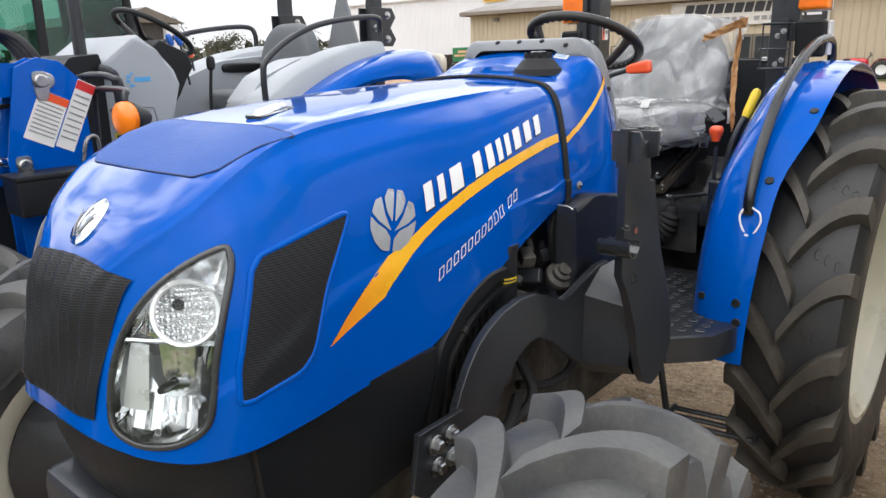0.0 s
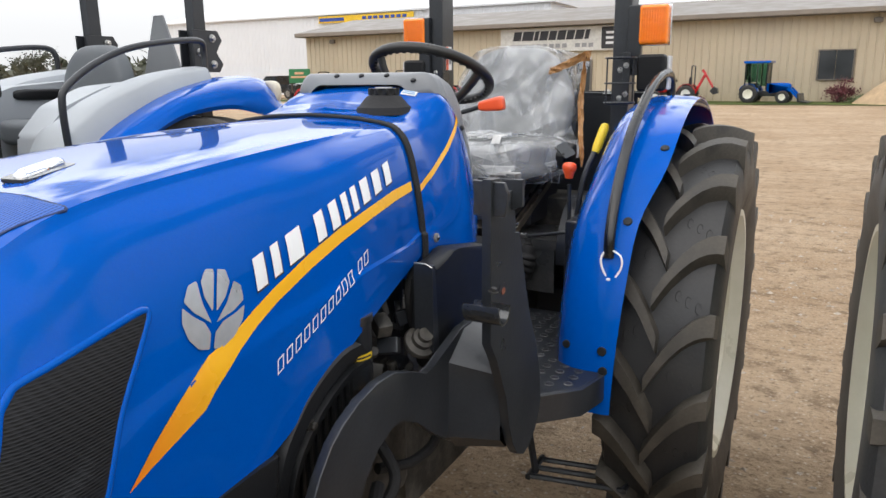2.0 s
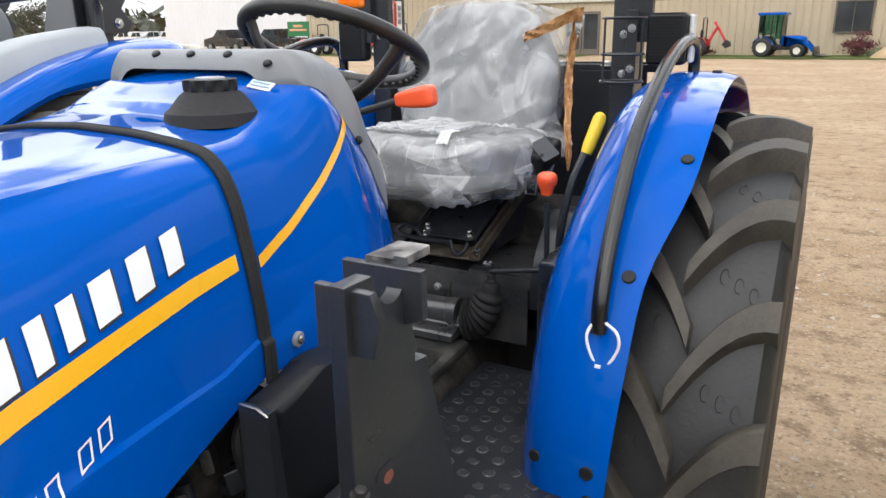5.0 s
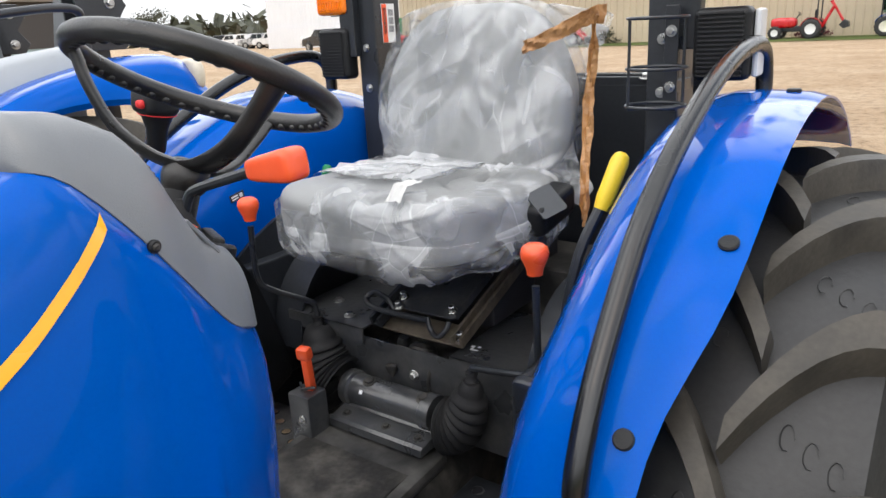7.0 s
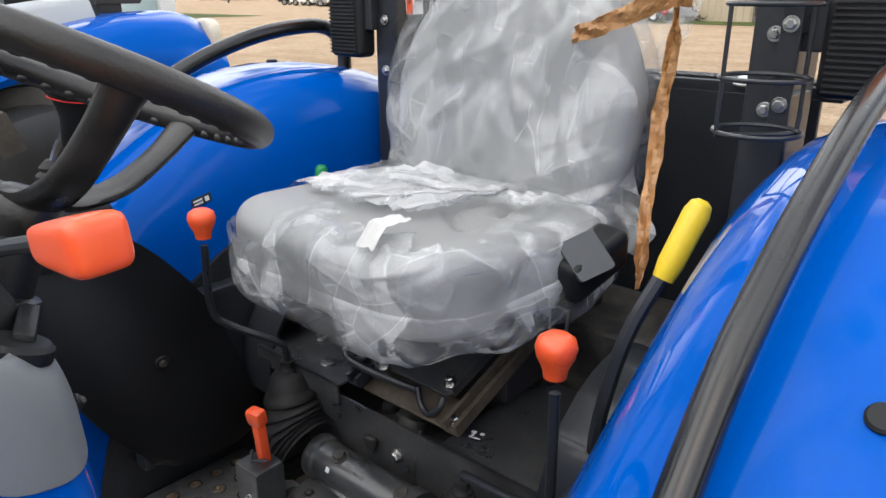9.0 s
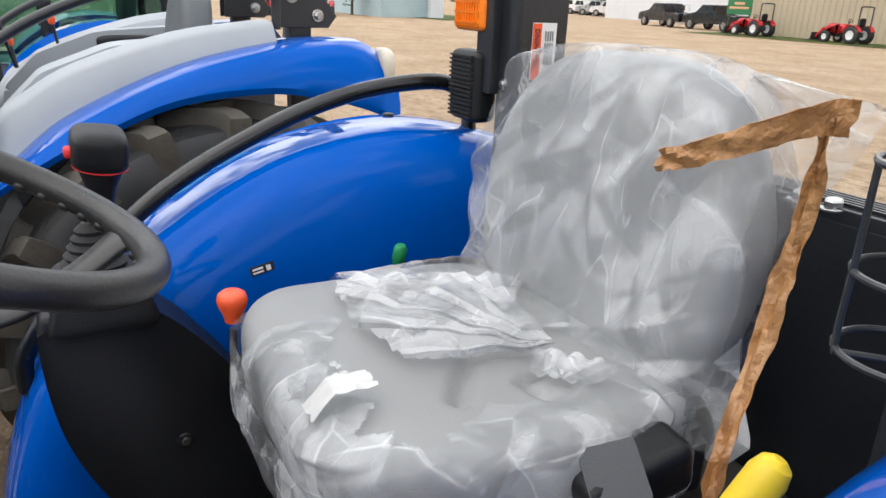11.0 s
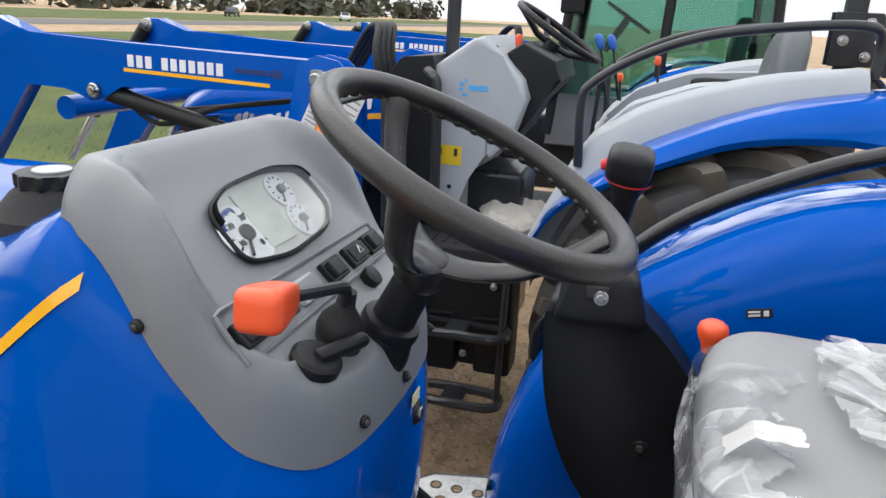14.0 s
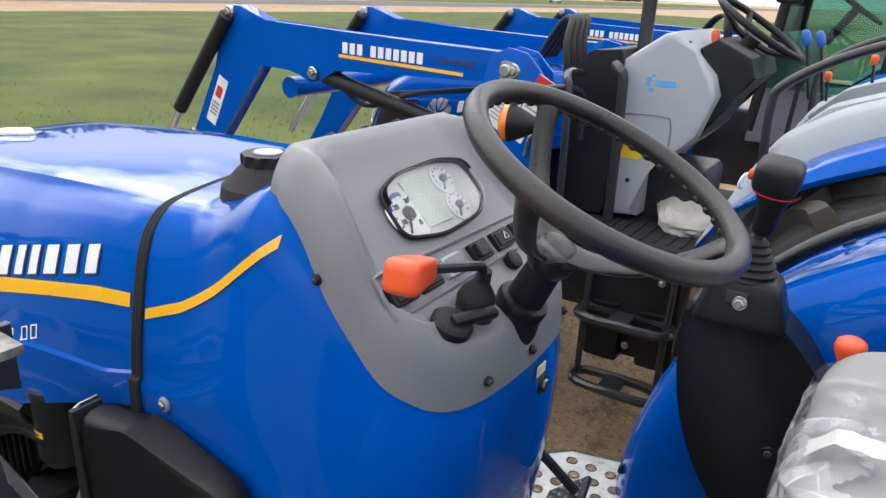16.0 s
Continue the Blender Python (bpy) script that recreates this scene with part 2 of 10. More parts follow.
def film_mat(name, base, low, high, line, tilt, turn, stretch):
    """Thin crumpled plastic wrap: flat facets between sharp creases, milky in places and clear in others; whitened
    crease lines stand in for highlights.
    """
    m = bpy.data.materials.new(name)
    m.use_nodes = True
    n, l = m.node_tree.nodes, m.node_tree.links

    def op(kind, a, b, c=None):
        k = n.new("ShaderNodeMath")
        k.operation = kind
        for socket, v in zip(k.inputs, (a, b, c)):
            if v is None:
                continue
            if isinstance(v, (int, float)):
                socket.default_value = v
            else:
                l.new(v, socket)
        return k.outputs["Value"]

    def vec(kind, a, b=None, scale=None):
        k = n.new("ShaderNodeVectorMath")
        k.operation = kind
        for socket, v in zip(k.inputs, (a, b)):
            if v is None:
                continue
            if isinstance(v, tuple):
                socket.default_value = v
            else:
                l.new(v, socket)
        if scale is not None:
            k.inputs["Scale"].default_value = scale
        return k.outputs["Vector"]

    place, wobble = n.new("ShaderNodeTexCoord"), n.new("ShaderNodeTexNoise")
    wobble.inputs["Scale"].default_value, wobble.inputs["Detail"].default_value = 9.0, 1.0
    l.new(place.outputs["Object"], wobble.inputs["Vector"])
    spot = vec("ADD", place.outputs["Object"], vec("SCALE", wobble.outputs["Color"], None, 0.035))

    def facets(scale, spin, long):
        mapping, cell, edge = n.new("ShaderNodeMapping"), n.new("ShaderNodeTexVoronoi"), n.new("ShaderNodeTexVoronoi")
        mapping.inputs["Rotation"].default_value, mapping.inputs["Scale"].default_value = spin, long
        l.new(spot, mapping.inputs["Vector"])
        edge.feature = "DISTANCE_TO_EDGE"
        for k in (cell, edge):
            k.inputs["Scale"].default_value = scale
            l.new(mapping.outputs["Vector"], k.inputs["Vector"])
        return vec("SUBTRACT", cell.outputs["Color"], (0.5, 0.5, 0.5)), op("SUBTRACT", 1.0, op("MINIMUM", op("MULTIPLY", edge.outputs["Distance"], 48.0), 1.0))

    (t1, e1), (t2, e2), (t3, e3) = facets(10.0, turn, stretch), facets(19.0, (turn[0] + 0.9, turn[1] - 0.5, turn[2] + 0.4), stretch), facets(75.0, (0.3, 0.8, 0.2), (1.0, 0.6, 0.8))
    lean = vec("ADD", vec("ADD", vec("SCALE", t1, None, tilt), vec("SCALE", t2, None, tilt * 0.8)), vec("SCALE", t3, None, tilt * 0.4))
    facing = n.new("ShaderNodeNewGeometry")
    normal = vec("NORMALIZE", vec("ADD", facing.outputs["Normal"], lean))
    cloudy = n.new("ShaderNodeTexNoise")
    cloudy.inputs["Scale"].default_value, cloudy.inputs["Detail"].default_value = 11.0, 2.5
    cloudy.inputs["Distortion"].default_value = 0.8
    l.new(spot, cloudy.inputs["Vector"])
    patch = n.new("ShaderNodeMapRange")
    patch.inputs["From Min"].default_value, patch.inputs["From Max"].default_value = 0.45, 0.55
    patch.inputs["To Min"].default_value, patch.inputs["To Max"].default_value = low, high
    l.new(cloudy.outputs["Fac"], patch.inputs["Value"])
    some = n.new("ShaderNodeMapRange")
    some.inputs["From Min"].default_value, some.inputs["From Max"].default_value = 0.46, 0.60
    l.new(wobble.outputs["Fac"], some.inputs["Value"])
    # cell edges whitened by line: glints along the creases, put into the colour
    milk_and_glints = op("MULTIPLY_ADD", op("MULTIPLY", e1, some.outputs["Result"]), line, patch.outputs["Result"])
    milk_and_glints = op("MULTIPLY_ADD", op("MULTIPLY", e2, op("SUBTRACT", 1.0, some.outputs["Result"])), line * 0.7, milk_and_glints)
    milk_and_glints = op("MINIMUM", op("MULTIPLY_ADD", e3, line * 0.3, milk_and_glints), 0.97)
    clear, b, mixed = n.new("ShaderNodeBsdfTransparent"), n["Principled BSDF"], n.new("ShaderNodeMixShader")
    clear.inputs["Color"].default_value = (0.95, 0.955, 0.96, 1)
    b.inputs["Base Color"].default_value = (*base, 1)
    b.inputs["Roughness"].default_value = 0.16
    b.inputs["Specular IOR Level"].default_value = 0.9
    l.new(normal, b.inputs["Normal"])
    l.new(milk_and_glints, mixed.inputs["Fac"])
    l.new(clear.outputs["BSDF"], mixed.inputs[1])
    l.new(b.outputs["BSDF"], mixed.inputs[2])
    l.new(mixed.outputs["Shader"], n["Material Output"].inputs["Surface"])
    return m


FILM = film_mat("clear_plastic_bag", (0.70, 0.715, 0.73), 0.15, 0.33, 0.27, 0.52, (0.0, 0.75, 0.15), (1.2, 0.9, 0.24))
FILM_WHITE = film_mat("milky_stretch_film", (0.64, 0.65, 0.66), 0.14, 0.46, 0.30, 0.60, (0.2, 0.3, 0.9), (1.0, 0.38, 0.9))


def perforated(name, base, hole, scale):
    """Fine woven or punched screen: dark round holes in a painted sheet."""
    m = mat(name, base, 0.45, 0.0, 0.1, 6.0)
    n, l = m.node_tree.nodes, m.node_tree.links
    b = n["Principled BSDF"]
    place, cells, ramp, mixed = n.new("ShaderNodeTexCoord"), n.new("ShaderNodeTexVoronoi"), n.new("ShaderNodeValToRGB"), n.new("ShaderNodeMix")
    cells.inputs["Scale"].default_value, cells.inputs["Randomness"].default_value = scale, 0.0
    l.new(place.outputs["Object"], cells.inputs["Vector"])
    ramp.color_ramp.elements[0].position, ramp.color_ramp.elements[1].position = 0.30, 0.42
    mixed.data_type = "RGBA"
    mixed.inputs["A"].default_value, mixed.inputs["B"].default_value = (*hole, 1), (*base, 1)
    l.new(cells.outputs["Distance"], ramp.inputs["Fac"])
    l.new(ramp.outputs["Color"], mixed.inputs["Factor"])
    l.new(mixed.outputs["Result"], b.inputs["Base Color"])
    relief = n.new("ShaderNodeBump")
    relief.inputs["Strength"].default_value, relief.inputs["Distance"].default_value = 0.6, 0.002
    l.new(ramp.outputs["Color"], relief.inputs["Height"])
    l.new(relief.outputs["Normal"], b.inputs["Normal"])
    return m


for paint in (BLUE, BLUE_DULL):
    n, l = paint.node_tree.nodes, paint.node_tree.links
    face, span = n.new("ShaderNodeLayerWeight"), n.new("ShaderNodeMapRange")
    face.inputs["Blend"].default_value = 0.5
    span.inputs["From Min"].default_value, span.inputs["From Max"].default_value = 0.42, 0.64
    span.inputs["To Min"].default_value, span.inputs["To Max"].default_value = 0.05, 1.0
    l.new(face.outputs["Facing"], span.inputs["Value"])
    l.new(span.outputs["Result"], n["Principled BSDF"].inputs["Coat Weight"])
    n["Principled BSDF"].inputs["Coat IOR"].default_value = 2.4


def woven(name, base, hole, pitch, ways=("Z", "DIAGONAL")):
    """Fine woven wire: lines along the height and round the surface."""
    m = mat(name, base, 0.45, 0.0, 0.1, 6.0, spec=0.2)
    n, l = m.node_tree.nodes, m.node_tree.links
    b, place = n["Principled BSDF"], n.new("ShaderNodeTexCoord")
    waves = []
    for way in ways:
        w = n.new("ShaderNodeTexWave")
        w.bands_direction = way
        w.inputs["Scale"].default_value = pitch * (0.5 if way == "DIAGONAL" else 1.0)
        l.new(place.outputs["Object"], w.inputs["Vector"])
        waves.append(w.outputs["Fac"])
    both, mx, relief = n.new("ShaderNodeMath"), n.new("ShaderNodeMix"), n.new("ShaderNodeBump")
    both.operation = "MAXIMUM"
    l.new(waves[0], both.inputs[0])
    half = n.new("ShaderNodeMath")
    half.operation = "MULTIPLY"
    half.inputs[1].default_value = 0.6
    l.new(waves[1], half.inputs[0])
    l.new(half.outputs["Value"], both.inputs[1])
    mx.data_type = "RGBA"
    mx.inputs["A"].default_value, mx.inputs["B"].default_value = (*hole, 1), (*base, 1)
    l.new(both.outputs["Value"], mx.inputs["Factor"])
    l.new(mx.outputs["Result"], b.inputs["Base Color"])
    relief.inputs["Strength"].default_value, relief.inputs["Distance"].default_value = 0.5, 0.001
    l.new(both.outputs["Value"], relief.inputs["Height"])
    l.new(relief.outputs["Normal"], b.inputs["Normal"])
    return m


SCREEN_BLUE = woven("blue_perforated_screen", (0.05, 0.14, 0.47), (0.004, 0.022, 0.13), 62.0, ("X", "Y"))
SCREEN_BLACK = woven("black_mesh_screen", (0.020, 0.021, 0.023), (0.003, 0.003, 0.004), 75.0)


def ground_mat(name, dark, light, stones):
    """Packed earth with damp patches, clods, gravel and faint wheel tracks."""
    m = bpy.data.materials.new(name)
    m.use_nodes = True
    n, l = m.node_tree.nodes, m.node_tree.links
    b, place = n["Principled BSDF"], n.new("ShaderNodeTexCoord")

    def noisy(scale, detail, stretch=(1, 1, 1)):
        mapping, tex = n.new("ShaderNodeMapping"), n.new("ShaderNodeTexNoise")
        mapping.inputs["Scale"].default_value = stretch
        tex.inputs["Scale"].default_value, tex.inputs["Detail"].default_value, tex.inputs["Roughness"].default_value = scale, detail, 0.68
        l.new(place.outputs["Object"], mapping.inputs["Vector"])
        l.new(mapping.outputs["Vector"], tex.inputs["Vector"])
        return tex.outputs["Fac"]

    def mixed(a, fac, color, low, high, strength):
        span, mx = n.new("ShaderNodeMapRange"), n.new("ShaderNodeMix")
        span.inputs["From Min"].default_value, span.inputs["From Max"].default_value, span.inputs["To Max"].default_value = low, high, strength
        mx.data_type = "RGBA"
        l.new(fac, span.inputs["Value"])
        l.new(span.outputs["Result"], mx.inputs["Factor"])
        if isinstance(a, tuple):
            mx.inputs["A"].default_value = (*a, 1)
        else:
            l.new(a, mx.inputs["A"])
        mx.inputs["B"].default_value = (*color, 1)
        return mx.outputs["Result"]

    broad, clods, grains, tracks, ruts = noisy(0.45, 6), noisy(5.5, 8), noisy(38, 6), noisy(1.0, 7, (0.05, 1.4, 1)), noisy(1.0, 6, (0.10, 6.0, 1))
    color = mixed(dark, broad, light, 0.35, 0.65, 1.0)
    color = mixed(color, tracks, light, 0.45, 0.7, 0.6)
    color = mixed(color, ruts, [c * 0.55 for c in dark], 0.52, 0.66, 0.45)
    color = mixed(color, clods, [c * 0.42 for c in dark], 0.50, 0.66, 0.75)
    color = mixed(color, grains, [c * 0.40 for c in dark], 0.52, 0.68, 0.8)
    cells = n.new("ShaderNodeTexVoronoi")
    cells.inputs["Scale"].default_value = 30.0
    l.new(place.outputs["Object"], cells.inputs["Vector"])
    color = mixed(color, cells.outputs["Distance"], stones, 0.26, 0.14, 0.75)
    l.new(color, b.inputs["Base Color"])
    b.inputs["Roughness"].default_value, b.inputs["Specular IOR Level"].default_value = 0.9, 0.2
    total = n.new("ShaderNodeMath")
    total.operation = "MULTIPLY_ADD"
    total.inputs[1].default_value = 2.5
    l.new(clods, total.inputs[0])
    l.new(grains, total.inputs[2])
    relief = n.new("ShaderNodeBump")
    relief.inputs["Strength"].default_value, relief.inputs["Distance"].default_value = 1.0, 0.035
    l.new(total.outputs["Value"], relief.inputs["Height"])
    l.new(relief.outputs["Normal"], b.inputs["Normal"])
    return m


DIRT = ground_mat("packed_sandy_gravel", (0.37, 0.252, 0.150), (0.52, 0.39, 0.262), (0.57, 0.47, 0.36))
GRASS = mat("mown_grass", (0.058, 0.09, 0.02), 0.85, 0.0, 0.35, 0.5, 0.8, 30, second=(0.12, 0.145, 0.042), dist=0.03, spec=0.2)


# ---- mesh tools ----
def part(name, bm, material, parent=None, label="", smooth=35, normals=True):
    """Links a bmesh as one mesh object under a thing or a part."""
    if normals:
        bmesh.ops.recalc_face_normals(bm, faces=bm.faces)
    me = bpy.data.meshes.new(name)
    bm.to_mesh(me)
    bm.free()
    me.materials.append(material)
    if smooth:
        me.shade_smooth()
        me.set_sharp_from_angle(angle=radians(smooth))
    ob = new(name, me)
    if 30 < smooth < 50 and 6 < len(me.polygons) < 700 and name != "lug":
        areas = [f.area for f in me.polygons]
        if max(areas) > 0.08 * sum(areas):
            flat = ob.modifiers.new("flat_faces", "WEIGHTED_NORMAL")
            flat.keep_sharp = True
    if parent is not None:
        ob.parent = parent
    if label:
        ob["label"] = label
    return ob


def thing(name, label, category, at=(0, 0, 0), group=""):
    ob = new(name)
    ob.location = at
    ob.empty_display_size = 0.1
    return tagged(ob, label, category, group)


def box(bm, c, s, bevel=0.0, turn=None, seg=2):
    r = bmesh.ops.create_cube(bm, size=1.0, matrix=Matrix.Translation(c) @ (turn or Matrix()) @ Matrix.Diagonal((*s, 1)))
    if bevel:
        edges = list({e for v in r["verts"] for e in v.link_edges})
        bmesh.ops.bevel(bm, geom=edges, offset=bevel, segments=seg, affect="EDGES", profile=0.5, clamp_overlap=True)
    return bm


def turned(rx=0, ry=0, rz=0):
    return pose(0, 0, 0, rx, ry, rz)


def spline(points, n=6, closed=False):
    p = [Vector(q) for q in points]
    out, k = [], len(p)
    for i in range(k if closed else k - 1):
        if closed:
            a, b, c, d = p[i - 1], p[i], p[(i + 1) % k], p[(i + 2) % k]
        else:
            b, c = p[i], p[i + 1]
            a = p[i - 1] if i else b * 2 - c
            d = p[i + 2] if i + 2 < k else c * 2 - b
        for j in range(n):
            t = j / n
            out.append(0.5 * ((2 * b) + (c - a) * t + (2 * a - 5 * b + 4 * c - d) * t * t + (3 * b - a - 3 * c + d) * t ** 3))
    if not closed:
        out.append(p[-1])
    return out


def tube(bm, pts, r, n=10, closed=False, flat=1.0):
    """A round bar along the points; r may be a list."""
    pts = [Vector(p) for p in pts]
    k = len(pts)
    rings, side = [], None
    for i, p in enumerate(pts):
        a = pts[i - 1] if (i or closed) else p
        b = pts[(i + 1) % k] if (i + 1 < k or closed) else p
        ahead = (b - a).normalized()
        if side is None:
            side = ahead.orthogonal().normalized()
        side = (side - ahead * side.dot(ahead)).normalized()
        up = ahead.cross(side)
        rr = r[i] if isinstance(r, (list, tuple)) else r
        rings.append([bm.verts.new(p + (side * math.cos(q) + up * math.sin(q) * flat) * rr) for q in (2 * math.pi * j / n for j in range(n))])
    for i in range(k if closed else k - 1):
        a, b = rings[i], rings[(i + 1) % k]
        shift = 0
        if closed and i == k - 1:
            shift = min(range(n), key=lambda s: (a[0].co - b[s].co).length)
        for j in range(n):
            bm.faces.new((a[j], a[(j + 1) % n], b[(j + 1 + shift) % n], b[(j + shift) % n]))
    if not closed:
        bm.faces.new(rings[0][::-1])
        bm.faces.new(rings[-1])
    return bm


def prism(bm, outline, axis, a, b, bevel=0.0, m=None):
    """A flat outline pushed out along an axis from a to b. x: (y, z), y: (x, z), z: (x, y)."""
    def at(u, v, w):
        p = {"x": (w, u, v), "y": (u, w, v), "z": (u, v, w)}[axis]
        return m @ Vector(p) if m else p
    lo = [bm.verts.new(at(u, v, a)) for u, v in outline]
    hi = [bm.verts.new(at(u, v, b)) for u, v in outline]
    k = len(outline)
    faces = [bm.faces.new(lo[::-1]), bm.faces.new(hi)]
    faces += [bm.faces.new((lo[i], lo[(i + 1) % k], hi[(i + 1) % k], hi[i])) for i in range(k)]
    if bevel:
        edges = list({e for f in faces[:2] for e in f.edges})
        bmesh.ops.bevel(bm, geom=edges, offset=bevel, segments=2, affect="EDGES", profile=0.5, clamp_overlap=True)
    return bm


def lathe(bm, profile, n=32, m=None, closed=False):
    """Turns (radius, height) round the local z axis."""
    m = m or Matrix()
    rings = []
    for r, h in profile:
        if r < 1e-5:
            rings.append([bm.verts.new(m @ Vector((0, 0, h)))])
        else:
            rings.append([bm.verts.new(m @ Vector((r * math.cos(q), r * math.sin(q), h))) for q in (2 * math.pi * j / n for j in range(n))])
    for a, b in zip(rings, rings[1:] + (rings[:1] if closed else [])):
        for j in range(n):
            v = [a[j % len(a)], a[(j + 1) % len(a)], b[(j + 1) % len(b)], b[j % len(b)]]
            v = list(dict.fromkeys(v))
            if len(v) > 2:
                bm.faces.new(v)
    return bm


def sheet(bm, rows, closed=False):
    """A skin through rows of points."""
    g = [[bm.verts.new(p) for p in row] for row in rows]
    for a, b in zip(g, g[1:]):
        for j in range(len(a) if closed else len(a) - 1):
            k = (j + 1) % len(a)
            bm.faces.new((a[j], a[k], b[k], b[j]))
    return g


def thicken(bm, d):
    bmesh.ops.recalc_face_normals(bm, faces=bm.faces)
    bmesh.ops.solidify(bm, geom=list(bm.faces), thickness=d)
    return bm


def pillow(bm, c, s, p=5.0, n=14, m=None, shape=None):
    """A cushion-like rounded block: half sizes s, squareness p; shape(x, y, z) moves a point of the unit block."""
    tmp = bmesh.new()
    bmesh.ops.create_cube(tmp, size=2.0)
    bmesh.ops.subdivide_edges(tmp, edges=tmp.edges[:], cuts=n, use_grid_fill=True)
    made = {}
    for v in tmp.verts:
        q = v.co
        k = (abs(q.x) ** p + abs(q.y) ** p + abs(q.z) ** p) ** (1 / p)
        q = q / k
        if shape:
            q = Vector(shape(*q))
        w = Vector((q.x * s[0], q.y * s[1], q.z * s[2]))
        made[v] = bm.verts.new((m @ w if m else w) + Vector(c))
    for f in tmp.faces:
        bm.faces.new([made[v] for v in f.verts])
    tmp.free()
    return bm


def lerp(table, x):
    """Linear interpolation in rows of (x, values...)."""
    xs = [r[0] for r in table]
    vals = [float(np.interp(x, xs, [r[i] for r in table])) for i in range(1, len(table[0]))]
    return vals if len(vals) > 1 else vals[0]


def axis_to(direction):
    return Vector(direction).to_track_quat("Z", "Y").to_matrix().to_4x4()


def disc(c, direction, r, h, bevel=0.0):
    """A profile and pose for a short cylinder."""
    b = bevel or min(r, h) * 0.25
    return [(0, 0), (r, 0), (r, h - b), (r - b, h), (0, h)], Matrix.Translation(c) @ axis_to(direction)


def bolt(parent, c, direction, r=0.009, h=0.008, material=None, name="bolt"):
    bm = bmesh.new()
    pr, m = disc(c, direction, r * 1.5, h * 0.35)
    lathe(bm, pr, 14, m)
    pr, m = disc(Vector(c) + Vector(direction).normalized() * h * 0.3, direction, r, h)
    lathe(bm, pr, 6, m)
    return part(name, bm, material or STEEL, parent, smooth=30)


def plug(parent, c, direction, r=0.013, material=None, name="bolt"):
    bm = bmesh.new()
    pr, m = disc(c, direction, r, 0.005, 0.002)
    lathe(bm, pr, 16, m)
    return part(name, bm, material or PLASTIC, parent, smooth=40)


def cloth(bm_faces_keep, bm):
    bmesh.ops.delete(bm, geom=[f for f in bm.faces if not bm_faces_keep(f.calc_center_median())], context="FACES")
    return bm
# ---- ground and distance ----
bm = bmesh.new()
xs = sorted({round(s * (abs(i) / 30) ** 2.6 * 1500, 3) for i in range(0, 31) for s in (-1, 1)})
g = [[bm.verts.new((x, y, 0.012 * noise.noise(Vector((x * 0.35, y * 0.35, 0))) if abs(x) < 60 and abs(y) < 60 else 0)) for x in xs] for y in xs]
for a, b in zip(g, g[1:]):
    for j in range(len(a) - 1):
        bm.faces.new((a[j], a[j + 1], b[j + 1], b[j]))
tagged(part("ground", bm, DIRT, None, "", 60), "packed sandy gravel yard with tyre tracks", "ground", kind="structure")


def ground_patch(name, x0, x1, y0, y1, z, material, label, ragged=0.4, n=60):
    bm = bmesh.new()
    rows = []
    for i in range(n + 1):
        x = x0 + (x1 - x0) * i / n
        lo, hi = y0 + ragged * noise.noise((x * 0.3, 1.7, 0)), y1 + ragged * noise.noise((x * 0.3, 5.2, 0))
        rows.append([(x, lo + (hi - lo) * j / 6, z) for j in range(7)])
    sheet(bm, rows)
    return tagged(part(name, bm, material, None, "", 60), label, "ground", kind="structure")


ground_patch("grass_field", -90, 90, -31, -3.6, 0.02, GRASS, "mown green lawn beside the gravel yard", 0.7)
ground_patch("grass_verge", -400, 400, -104, -54, 0.02, GRASS, "grass beyond the highway", 1.0)
ground_patch("road", -500, 500, -52, -41, 0.024, ASPHALT, "grey asphalt highway in the distance", 0.0)
ground_patch("grass_strip", -9, 24, 38.2, 42.9, 0.03, GRASS, "strip of grass in front of the tan building", 0.25)
ground_patch("grass_bed", -35.5, -12, 38.6, 42.9, 0.03, GRASS, "grass island where red tractors are parked", 0.3)
ground_patch("grass_lawn", -75, -47, 26.6, 34, 0.03, GRASS, "lawn beside the pale blue shed", 0.4)

# low blades along the edge of the near lawn
bm = bmesh.new()
rng = random.Random(4)
for _ in range(9000):
    x, y = rng.uniform(-14, 6), -3.7 - abs(rng.gauss(0, 3.2))
    h, a = rng.uniform(0.03, 0.075), rng.uniform(0, 6.28)
    d = Vector((math.cos(a), math.sin(a), 0)) * 0.006
    tip = Vector((x + rng.uniform(-0.03, 0.03), y + rng.uniform(-0.03, 0.03), h))
    bm.faces.new([bm.verts.new(Vector((x, y, 0.015)) - d), bm.verts.new(Vector((x, y, 0.015)) + d), bm.verts.new(tip)])
tagged(part("grass_blades", bm, GRASS, None, "", 0, False), "short mown grass blades on the lawn", "grass", kind="stuff")

# pebbles on the yard near the machine
bm = bmesh.new()
for _ in range(2600):
    x, y = rng.uniform(-3.2, 4.5), rng.uniform(-2.2, 7.5)
    s = rng.uniform(0.004, 0.013) * (1 + 0.15 * max(0, y))
    q = [Vector((x, y, 0.012 * noise.noise(Vector((x * 0.35, y * 0.35, 0))))) + Vector((rng.uniform(-s, s) + s * math.cos(k * 1.57), rng.uniform(-s, s) * 0.4 + s * math.sin(k * 1.57), 0)) for k in range(4)]
    top = bm.verts.new(q[0] * 0.5 + q[2] * 0.5 + Vector((0, 0, s * rng.uniform(0.5, 1.0))))
    v = [bm.verts.new(p) for p in q]
    for k in range(4):
        bm.faces.new((v[k], v[(k + 1) % 4], top))
